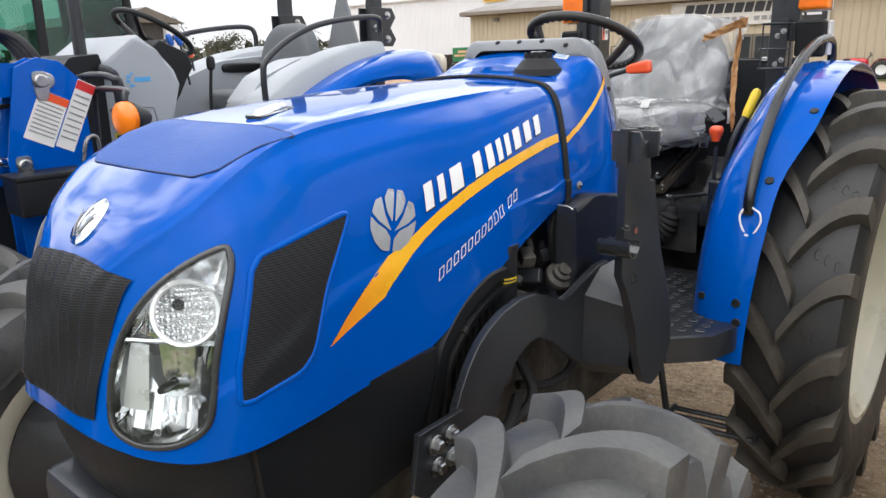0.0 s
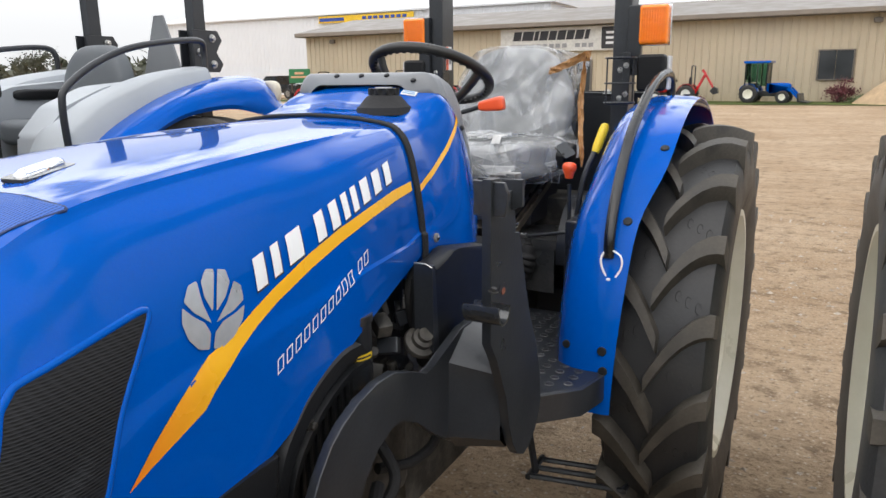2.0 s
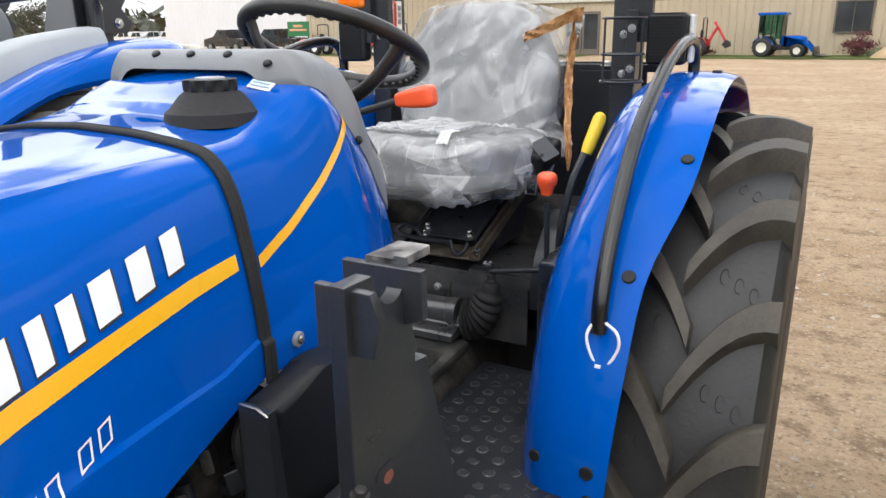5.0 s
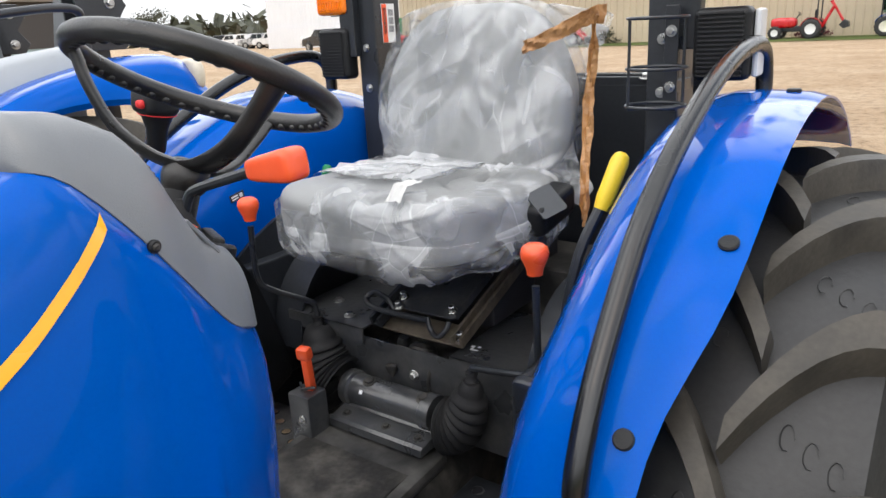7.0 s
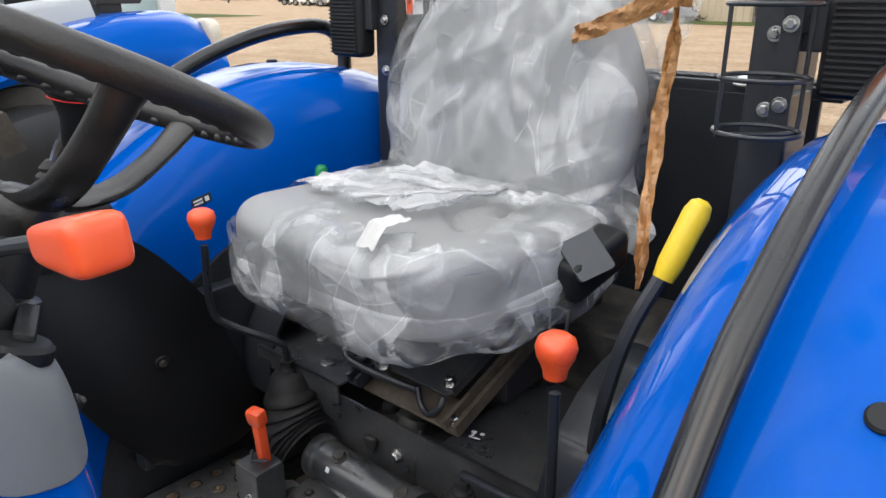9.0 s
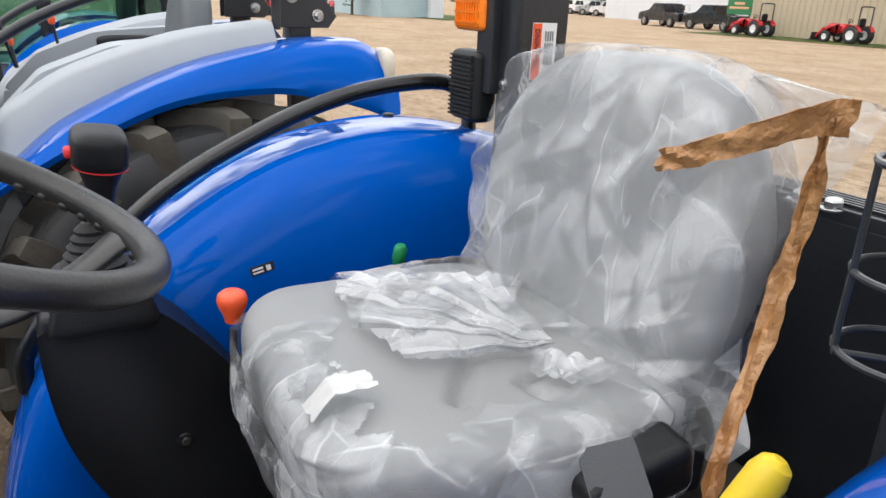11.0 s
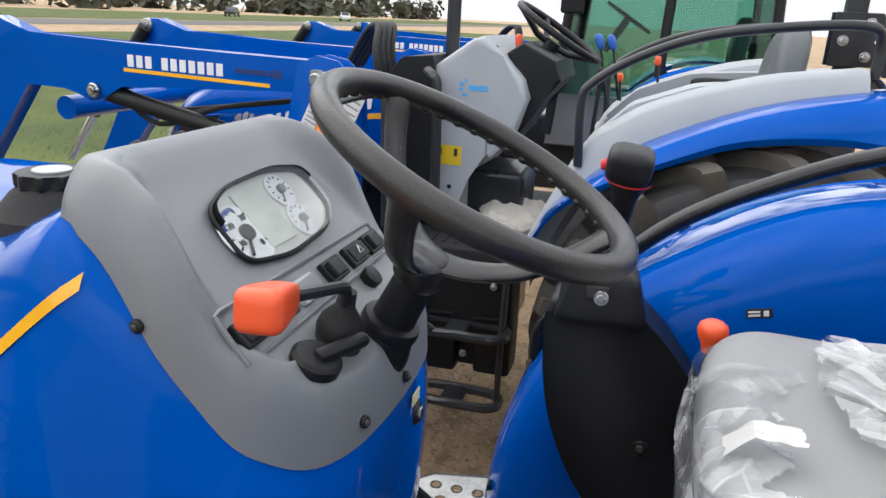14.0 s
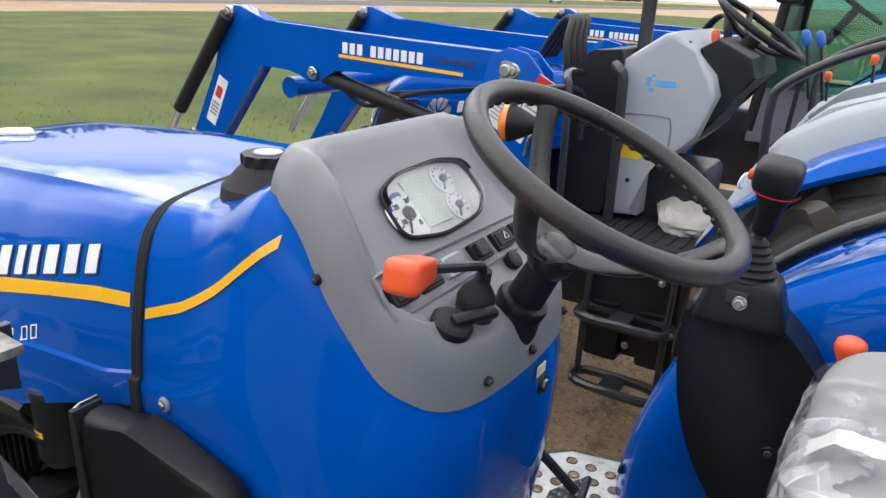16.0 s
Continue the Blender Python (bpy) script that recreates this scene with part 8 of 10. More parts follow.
# ---- loader bracket on the left ----
brk = thing("loader_bracket", "black painted steel loader mounting bracket", "bracket", (0, 0.034, 0.002))
notch = [(-0.187 + 0.033 * math.cos(a), 1.388 + 0.040 * math.sin(a)) for a in (radians(d) for d in range(180, 361, 15))]
PLATE = [(-0.222, 1.390), (-0.268, 1.392), (-0.268, 1.06), (-0.232, 1.01), (-0.182, 0.91), (-0.165, 0.835), (-0.145, 0.785), (-0.115, 0.745), (-0.077, 0.725), (-0.035, 0.73), (-0.003, 0.754), (0.025, 0.79), (0.034, 0.82), (0.024, 0.89), (-0.009, 0.985), (-0.056, 1.065), (-0.078, 1.13), (-0.108, 1.225), (-0.118, 1.262), (-0.146, 1.264), (-0.146, 1.276), (-0.138, 1.28), (-0.150, 1.31), (-0.152, 1.388)] + notch[::-1][1:]
bm = bmesh.new()
prism(bm, PLATE, "x", 0.497, 0.517, 0.003)
outer = part("side_plate", bm, BLACK, brk, "thick black plate with a round notch")
bm = bmesh.new()
prism(bm, [(0.474, 1.388), (0.538, 1.386), (0.548, 1.362), (0.54, 1.32), (0.474, 1.32)], "y", -0.258, -0.246, 0.002)
part("front_plate", bm, BLACK, brk)
bm = bmesh.new()
prism(bm, [(0.440, 1.380), (0.540, 1.380), (0.540, 1.325), (0.440, 1.29)], "y", -0.166, -0.153, 0.002)
part("cross_plate", bm, BLACK, brk)
bm = bmesh.new()
prism(bm, [(-0.154, 1.374), (-0.154, 1.385), (-0.085, 1.383), (-0.085, 1.372)], "x", 0.462, 0.506, 0.002)
part("web", bm, mat("worn_black_paint", (0.03, 0.03, 0.032), 0.4, 0.2, 0.3, 30, second=(0.35, 0.34, 0.32), amount=0.55), brk, "worn black web")
# black oval laid on the plate as the shaded inside of a hole
bm = bmesh.new()
lathe(bm, [(0, 0), (0.0105, 0), (0.0105, 0.001), (0, 0.001)], 20, Matrix.Translation((0.5175, -0.212, 1.165)) @ axis_to((1, 0, 0)) @ Matrix.Diagonal((1.9, 1, 1, 1)))
slot = part("slot", bm, INK, outer, "oval hole with a rusty edge")
bm = bmesh.new()
lathe(bm, [(0, 0.0012), (0.008, 0.0012), (0.008, 0.002), (0, 0.002)], 16, Matrix.Translation((0.5175, -0.210, 1.158)) @ axis_to((1, 0, 0)) @ Matrix.Diagonal((1.2, 0.9, 1, 1)))
part("rust", bm, mat("rusty_slot", (0.16, 0.05, 0.03), 0.8), slot)
# half-pipe saddle
bm = bmesh.new()
arc = [(0.030 * math.cos(a), 0.034 * math.sin(a)) for a in (radians(d) for d in range(165, 361, 15))]
sheet(bm, [[(x, -0.292 + u, 1.150 + v) for u, v in arc] for x in (0.480, 0.50, 0.53, 0.556)])
part("saddle", thicken(bm, 0.005), mat("bright_black_paint", (0.03, 0.032, 0.034), 0.22, 0.3, 0.2, 9, coat=0.6), brk, "half-pipe saddle")
bolt(brk, (0.522, -0.268, 1.172), (0.2, 0, 1), 0.007, 0.008, CAST)
# side frame arm running forward
bm = bmesh.new()
ARM = [(-0.08, 1.035), (-0.134, 1.034), (-0.20, 1.012), (-0.268, 0.988), (-0.30, 0.985), (-0.36, 1.015), (-0.42, 1.038), (-0.48, 1.040), (-0.538, 1.028), (-0.59, 1.008), (-0.624, 0.985), (-0.66, 0.945), (-0.684, 0.905), (-0.705, 0.865), (-0.717, 0.826), (-0.73, 0.74), (-0.74, 0.66), (-0.63, 0.66), (-0.62, 0.71), (-0.60, 0.76), (-0.566, 0.82), (-0.53, 0.875), (-0.488, 0.913), (-0.44, 0.932), (-0.402, 0.932), (-0.34, 0.90), (-0.26, 0.83), (-0.172, 0.77), (-0.08, 0.76)]
prism(bm, ARM, "x", 0.367, 0.387, 0.003)
part("frame_arm", bm, BLACK, brk, "long black side frame")
bm = bmesh.new()
sheet(bm, [[(0.386, -0.20, 0.975), (0.386, -0.12, 1.03), (0.386, -0.05, 1.03), (0.386, -0.05, 0.76), (0.386, -0.17, 0.76), (0.386, -0.205, 0.80)], [(0.497, -0.175, 0.955), (0.497, -0.13, 0.99), (0.497, -0.05, 0.99), (0.497, -0.05, 0.77), (0.497, -0.14, 0.77), (0.497, -0.17, 0.80)]], True)
part("box_section", bm, BLACK, brk)
bm = bmesh.new()
prism(bm, [(-0.83, 0.875), (-0.70, 0.875), (-0.68, 0.76), (-0.80, 0.72), (-0.85, 0.76)], "x", 0.388, 0.402, 0.003)
part("bolt_plate", bm, BLACK, brk)
for y, z in ((-0.743, 0.841), (-0.788, 0.838), (-0.741, 0.792), (-0.785, 0.790)):
    bolt(brk, (0.403, y, z), (1, 0, 0), 0.0135, 0.014, STEEL)

# ---- engine bay under the hood ----
engine = thing("engine", "black engine with pump, filters and hoses under the hood", "engine")
bm = bmesh.new()
box(bm, (0, -0.52, 0.86), (0.40, 1.0, 0.62), 0.03)
box(bm, (0, -0.50, 1.22), (0.36, 0.85, 0.34), 0.03)
part("block", bm, CAST, engine)
bm = bmesh.new()
prism(bm, [(-1.10, 0.975), (-1.02, 0.982), (-0.70, 0.99), (-0.655, 0.99), (-0.66, 0.94), (-0.70, 0.86), (-0.74, 0.76), (-0.95, 0.74), (-1.08, 0.78)], "x", 0.28, 0.332, 0.01)
part("side_skirt", bm, PLASTIC, engine, "black plastic skirt below the hood")
bm = bmesh.new()
prism(bm, [(-1.10, 0.975), (-1.02, 0.982), (-0.72, 0.985), (-0.62, 0.80), (-0.95, 0.74), (-1.08, 0.78)], "x", -0.332, -0.28, 0.01)
part("side_skirt", bm, PLASTIC, engine, "black plastic skirt below the hood")
bm = bmesh.new()
NOSE_PLAN = [(0.332, -1.07), (0.315, -1.12), (0.275, -1.165), (0.21, -1.205), (0.13, -1.235), (0.05, -1.248)]
NOSE_PLAN = NOSE_PLAN + [(-x, y) for x, y in NOSE_PLAN[::-1]]
sheet(bm, [[(x * k, y * k + d, z) for x, y in NOSE_PLAN] for z, k, d in ((0.982, 0.985, 0), (0.90, 0.985, 0.0), (0.83, 0.97, 0.0), (0.77, 0.93, 0.0))])
thicken(bm, 0.012)
part("front_skirt", bm, SCREEN_BLACK, engine, "black mesh panel below the grille")
# ribbed shield following the wheel arch
bm = bmesh.new()
line = spline([(0, -0.70, 0.76), (0, -0.665, 0.87), (0, -0.636, 0.965), (0, -0.585, 1.025), (0, -0.53, 1.062), (0, -0.46, 1.088), (0, -0.40, 1.09)], 6)
sheet(bm, [[(0.295, p.y - 0.01, p.z + 0.012) for p in line], [(0.322, p.y, p.z) for p in line], [(0.322, p.y + 0.018, p.z - 0.022) for p in line], [(0.306, p.y + 0.022, p.z - 0.027) for p in line], [(0.304, p.y + 0.035, p.z - 0.042) for p in line], [(0.314, p.y + 0.038, p.z - 0.046) for p in line], [(0.314, p.y + 0.046, p.z - 0.056) for p in line], [(0.295, p.y + 0.05, p.z - 0.06) for p in line]])
part("arch_shield", thicken(bm, 0.003), PLASTIC, engine, "black moulded shield along the wheel arch", 50)
bm = bmesh.new()
prism(bm, [(-0.66, 0.74), (-0.63, 0.88), (-0.60, 0.95), (-0.54, 1.01), (-0.46, 1.045), (-0.40, 1.045), (-0.40, 0.98), (-0.46, 0.90), (-0.52, 0.82), (-0.55, 0.74)], "x", 0.288, 0.299, 0.003)
inner = part("ribbed_panel", bm, PLASTIC, engine, "ribbed black panel")
for k in range(9):
    bm = bmesh.new()
    y = -0.618 + k * 0.024
    zt = lerp([(-0.64, 0.85), (-0.60, 0.95), (-0.54, 1.005), (-0.46, 1.035), (-0.38, 1.035)], y)
    zb = lerp([(-0.64, 0.76), (-0.55, 0.80), (-0.46, 0.92), (-0.40, 0.99)], y)
    box(bm, (0.301, y, (zt + zb) / 2), (0.010, 0.010, max(0.03, zt - zb)), 0.003)
    part("rib", bm, PLASTIC, inner)
bolt(engine, (0.305, -0.545, 0.985), (1, 0, 0), 0.008, 0.01, CAST)
# fuel filter housings with yellow labels
for c, h, r in (((0.272, -0.365, 0.985), 0.15, 0.042), ((0.282, -0.395, 0.800), 0.13, 0.042)):
    bm = bmesh.new()
    lathe(bm, [(0, 0), (r * 0.8, 0), (r, 0.015), (r, h - 0.02), (r * 1.08, h - 0.015), (r * 1.08, h), (0, h)], 26, Matrix.Translation(c))
    filt = part("filter", bm, BLACK, engine, "black filter canister with a yellow label")
    bm = bmesh.new()
    rows = [[(c[0] + (r + 0.001) * math.cos(a), c[1] + (r + 0.001) * math.sin(a), c[2] + h * 0.42 + z) for a in (radians(d) for d in range(-75, 25, 10))] for z in (0, 0.012)]
    sheet(bm, rows)
    lab = part("label_band", bm, YELLOW, filt, "yellow label band")
    bm = bmesh.new()
    rows = [[(c[0] + (r + 0.002) * math.cos(a), c[1] + (r + 0.002) * math.sin(a), c[2] + h * 0.42 + z) for a in (radians(d) for d in range(-55, 10, 10))] for z in (0.004, 0.008)]
    sheet(bm, rows)
    part("print_bar", bm, INK, lab)
# lift pump
PC = Vector((0.318, -0.176, 1.012))
bm = bmesh.new()
lathe(bm, [(0, 0), (0.036, 0), (0.038, 0.008), (0.036, 0.014), (0.024, 0.018), (0.024, 0.03), (0.016, 0.034), (0.016, 0.045), (0, 0.046)], 26, Matrix.Translation(PC) @ axis_to((0.6, -0.3, 0.7)))
pump = part("lift_pump", bm, CAST, engine, "round grey cast pump head")
rng2 = random.Random(9)
for k in range(26):
    bm = bmesh.new()
    c = Vector((rng2.uniform(0.2, 0.285), rng2.uniform(-0.27, -0.07), rng2.uniform(0.90, 1.08)))
    if k % 3 == 0:
        pr, m = disc(c, (rng2.gauss(0, 1), rng2.gauss(0, 1), rng2.gauss(0, 0.6)), rng2.uniform(0.008, 0.02), rng2.uniform(0.02, 0.06))
        lathe(bm, pr, 12, m)
    else:
        box(bm, c, (rng2.uniform(0.015, 0.05), rng2.uniform(0.015, 0.05), rng2.uniform(0.012, 0.05)), 0.004, turned(rng2.uniform(-30, 30), rng2.uniform(-30, 30), rng2.uniform(-40, 40)))
    part("casting", bm, CAST if k % 2 else BLACK, engine)
for y, z in ((-0.20, 0.945), (-0.12, 0.925), (-0.23, 0.915)):
    bolt(engine, (0.292, y, z), (1, -0.2, 0.3), 0.007, 0.012, STEEL)
for k, path in enumerate(([(0.27, -0.10, 1.17), (0.285, -0.16, 1.13), (0.28, -0.14, 1.05), (0.285, -0.13, 1.02)], [(0.30, -0.235, 0.92), (0.31, -0.18, 0.90), (0.31, -0.1, 0.91)], [(0.24, -0.24, 0.80), (0.30, -0.26, 0.72), (0.28, -0.34, 0.66), (0.22, -0.45, 0.64)], [(0.26, -0.04, 0.86), (0.30, -0.06, 0.74), (0.28, -0.14, 0.70), (0.24, -0.24, 0.72)], [(0.28, -0.6, 0.80), (0.33, -0.55, 0.72), (0.33, -0.42, 0.70), (0.28, -0.3, 0.72)])):
    bm = bmesh.new()
    tube(bm, spline(path, 6), (0.009, 0.007, 0.014, 0.013, 0.016)[k], 10)
    part("hose", bm, RUBBER, engine, "black rubber hose")
bm = bmesh.new()
prism(bm, bent([(-0.172, 1.192), (-0.05, 1.205), (0.13, 1.18), (0.13, 0.90), (-0.10, 0.90), (-0.172, 0.96)], 0.15), "x", 0.300, 0.354, 0.018)
batt = thing("battery_cover", "black moulded plastic battery cover with a metal front plate", "cover")
part("shell", bm, PLASTIC, batt)
bm = bmesh.new()
prism(bm, bent([(-0.180, 1.195), (-0.180, 0.99), (-0.15, 0.95), (-0.168, 1.195)], 0.1), "x", 0.312, 0.358, 0.003)
front_plate = part("front_plate", bm, BLACK, batt, "flat painted steel front plate")
bm = bmesh.new()
tube(bm, [(0.313, -0.179, 1.197), (0.340, -0.179, 1.197), (0.357, -0.179, 1.190)], 0.0022, 6)
part("bare_edge", bm, STEEL, front_plate, "bright chipped metal edge")
# front axle
axle = thing("front_axle", "black steel front axle beam", "axle")
bm = bmesh.new()
box(bm, (0, -0.90, 0.52), (1.15, 0.14, 0.16), 0.03)
part("beam", bm, BLACK, axle)
for s in (1, -1):
    bm = bmesh.new()
    lathe(bm, [(0, 0), (0.10, 0), (0.11, 0.05), (0.08, 0.12), (0, 0.12)], 20, Matrix.Translation((s * 0.62, -0.90, 0.525)) @ axis_to((s, 0, 0)))
    part("hub", bm, BLACK, axle)
bm = bmesh.new()
box(bm, (0, 1.10, 0.70), (1.2, 0.2, 0.24), 0.04)
tagged(part("rear_axle", bm, BLACK, None), "black cast rear axle housing", "axle")
bm = bmesh.new()
box(bm, (0, -0.95, 0.72), (0.34, 0.6, 0.2), 0.03)
tagged(part("chassis", bm, BLACK, None), "black cast front chassis under the engine", "chassis")


# =====================================================================
# the tractors parked alongside
# =====================================================================
def dup(ob, parent, shift, swap=None):
    """The same part once more under another thing, with its own parts."""
    o = ob.copy()
    scene.collection.objects.link(o)
    o.parent = parent
    o.location = Vector(ob.location) + Vector(shift)
    if swap:
        o.data = ob.data.copy()
        o.data.materials[0] = swap
    for c in ob.children:
        dup(c, o, (0, 0, 0))
    return o


def first_part(name, below):
    return next(c for c in below.children if c.name.split(".")[0] == name)


def loader(x0, label, group):
    """A front loader with two boom arms, masts, cylinders and bucket, centred on x0."""
    t = thing("front_loader", label, "loader", (0, 0, 0), group)
    BOOM = [(-2.14, 1.60), (-2.08, 1.658), (-2.0, 1.66), (-1.84, 1.597), (-1.2, 1.578), (-0.56, 1.563), (-0.47, 1.55), (-0.45, 1.49), (-0.50, 1.44), (-0.67, 1.447), (-1.42, 1.42), (-1.50, 1.36), (-1.57, 1.345), (-1.64, 1.375), (-1.70, 1.395), (-1.88, 1.40), (-2.40, 0.72), (-2.62, 0.42), (-2.72, 0.40), (-2.70, 0.52), (-2.42, 0.95), (-2.20, 1.36), (-2.15, 1.50)]
    for s in (1, -1):
        xc = x0 + s * 0.515
        bm = bmesh.new()
        prism(bm, BOOM, "x", xc - 0.038, xc + 0.038, 0.006)
        arm = part("boom_arm", bm, BLUE, t, "bent blue boom arm", 30)
        if s > 0:
            for u in [-0.20 + w * 0.041 for w in range(3)] + [-0.045 + w * 0.040 for w in range(7)]:
                bars_on(arm, "letter_bar", WHITE, (xc + 0.039, -1.165, 1.512), (0, 1, -0.025), (0, 0.025, 1), [(u, 0, 0.028, 0.046)])
            bars_on(arm, "stripe", GOLD, (xc + 0.039, -1.08, 1.472), (0, 1, -0.03), (0, 0.03, 1), [(0, 0, 0.64, 0.014)], "orange stripe")
            bars_on(arm, "dark_bar", mat("dark_blue_decal", (0.005, 0.03, 0.16), 0.4), (xc + 0.039, -0.83, 1.508), (0, 1, -0.03), (0, 0.03, 1), [(0, 0, 0.15, 0.018), (0.10, 0, 0.04, 0.03)])
            bars_on(arm, "safety_label", PAPER, (xc + 0.039, -2.20, 1.19), (0, 0.45, 0.9), (0, -0.9, 0.45), [(0, 0, 0.26, 0.07)], "white safety label with red patch")
            bars_on(arm, "label_patch", INK_RED, (xc + 0.041, -2.18, 1.235), (0, 0.45, 0.9), (0, -0.9, 0.45), [(0, 0, 0.06, 0.04)])
            bars_on(arm, "label_print", INK_GREY, (xc + 0.041, -2.22, 1.15), (0, 0.45, 0.9), (0, -0.9, 0.45), [(-0.03 + 0.02 * k, 0, 0.012, 0.05) for k in range(4)])
            bars_on(arm, "model_bar", WHITE, (xc + 0.039, -2.36, 1.0), (0, 0.9, -0.3), (0, 0.3, 0.9), [(-0.04 + 0.025 * k, 0, 0.018, 0.022) for k in range(5)])
        for y, z, r in ((-2.07, 1.625, 0.032), (-1.545, 1.392, 0.030), (-0.535, 1.50, 0.030)):
            bm = bmesh.new()
            pr, m = disc((xc + 0.038, y, z), (1, 0, 0), r, 0.022)
            lathe(bm, pr, 20, m)
            pr, m = disc((xc + 0.060, y, z), (1, 0, 0), r * 0.55, 0.010)
            lathe(bm, pr, 12, m)
            part("pin", bm, STEEL, arm, "zinc plated pivot pin")
        # mast
        bm = bmesh.new()
        prism(bm, [(-0.64, 1.55), (-0.56, 1.585), (-0.48, 1.57), (-0.41, 1.50), (-0.40, 1.22), (-0.46, 1.04), (-0.52, 0.55), (-0.70, 0.55), (-0.70, 1.05), (-0.71, 1.22)], "x", xc - 0.052, xc - 0.040, 0.003)
        prism(bm, [(-0.64, 1.55), (-0.56, 1.585), (-0.48, 1.57), (-0.41, 1.50), (-0.40, 1.22), (-0.46, 1.04), (-0.52, 0.55), (-0.70, 0.55), (-0.70, 1.05), (-0.71, 1.22)], "x", xc + 0.041, xc + 0.053, 0.003)
        box(bm, (xc, -0.43, 1.2), (0.1, 0.012, 0.5))
        mast = part("mast", bm, BLUE, t, "blue loader mast with pins and labels", 30)
        for y, z in ((-0.56, 1.50), (-0.66, 1.20)):
            bm = bmesh.new()
            prism(bm, bent([(y - 0.03, z + 0.035), (y + 0.03, z + 0.035), (y + 0.025, z - 0.07), (y - 0.02, z - 0.07)], 0.3), "x", xc + 0.053, xc + 0.062, 0.002)
            pr, m = disc((xc + 0.06, y, z), (1, 0, 0), 0.024, 0.018)
            lathe(bm, pr, 18, m)
            part("pin_plate", bm, STEEL, mast, "zinc plated pin and keeper")
        if s > 0:
            bars_on(mast, "danger_label", PAPER, (xc + 0.0535, -0.50, 1.375), (0, 0.90, -0.44), (0, 0.44, 0.90), [(0.05, 0.015, 0.07, 0.27), (-0.045, -0.035, 0.11, 0.19)], "white safety labels with red and orange headers")
            bars_on(mast, "danger_header", INK_RED, (xc + 0.0552, -0.50, 1.375), (0, 0.90, -0.44), (0, 0.44, 0.90), [(0.05, 0.130, 0.07, 0.034)])
            bars_on(mast, "warning_header", ORANGE, (xc + 0.0552, -0.50, 1.375), (0, 0.90, -0.44), (0, 0.44, 0.90), [(-0.045, 0.044, 0.11, 0.030)])
            bars_on(mast, "print_bars", INK_GREY, (xc + 0.0552, -0.50, 1.375), (0, 0.90, -0.44), (0, 0.44, 0.90), [(0.05, 0.09 - 0.024 * k, 0.056, 0.006) for k in range(8)] + [(-0.045, 0.015 - 0.016 * k, 0.092, 0.005) for k in range(8)])
        # lift and tilt cylinders
        for a, b, c in (((-1.57, 1.392), (-0.86, 1.245), (-0.64, 1.20)), ((-2.07, 1.61), (-2.46, 1.12), (-2.66, 0.84))):
            bm = bmesh.new()
            xx = xc + (0.0 if a[0] > -2 else 0.0)
            side_off = 0.0 if a[0] > -2 else 0.066
            tube(bm, [(xx + side_off, *a), (xx + side_off, *b)], 0.036, 14)
            cyl = part("cylinder", bm, PLASTIC, t, "black hydraulic cylinder")
            bm = bmesh.new()
            tube(bm, [(xx + side_off, *b), (xx + side_off, *c)], 0.020, 12)
            part("rod", bm, CHROME, cyl, "chrome rod")
        for k in range(3):
            bm = bmesh.new()
            tube(bm, spline([(xc - 0.05 + 0.02 * k, -1.5, 1.40), (xc - 0.06 + 0.02 * k, -1.3, 1.33 - 0.03 * k), (xc - 0.05 + 0.02 * k, -1.0, 1.36), (xc - 0.05, -0.6, 1.42)], 5), 0.010, 8)
            part("hose", bm, RUBBER, t)
    bm = bmesh.new()
    tube(bm, [(x0 - 0.5, -1.75, 1.30), (x0 + 0.5, -1.75, 1.30)], 0.05, 14)
    part("cross_tube", bm, BLUE, t)
    bm = bmesh.new()
    prism(bm, [(-2.72, 0.66), (-2.66, 0.10), (-3.4, 0.03), (-3.42, 0.06), (-2.80, 0.16), (-2.80, 0.62)], "x", x0 - 0.95, x0 + 0.95, 0.01)
    part("bucket", bm, BLUE, t, "blue bucket on the grass")
    for k in range(4):
        bm = bmesh.new()
        a = k * 0.06
        tube(bm, spline([(x0 - 0.30 + a, -0.75, 1.50), (x0 - 0.22 + a, -0.62, 1.66), (x0 - 0.05 + a, -0.5, 1.69), (x0 + 0.1 + a, -0.45, 1.60), (x0 + 0.12 + a, -0.42, 1.45)], 6), 0.014, 8)
        part("hose_loop", bm, RUBBER, t, "looped black hydraulic hose")
    return t


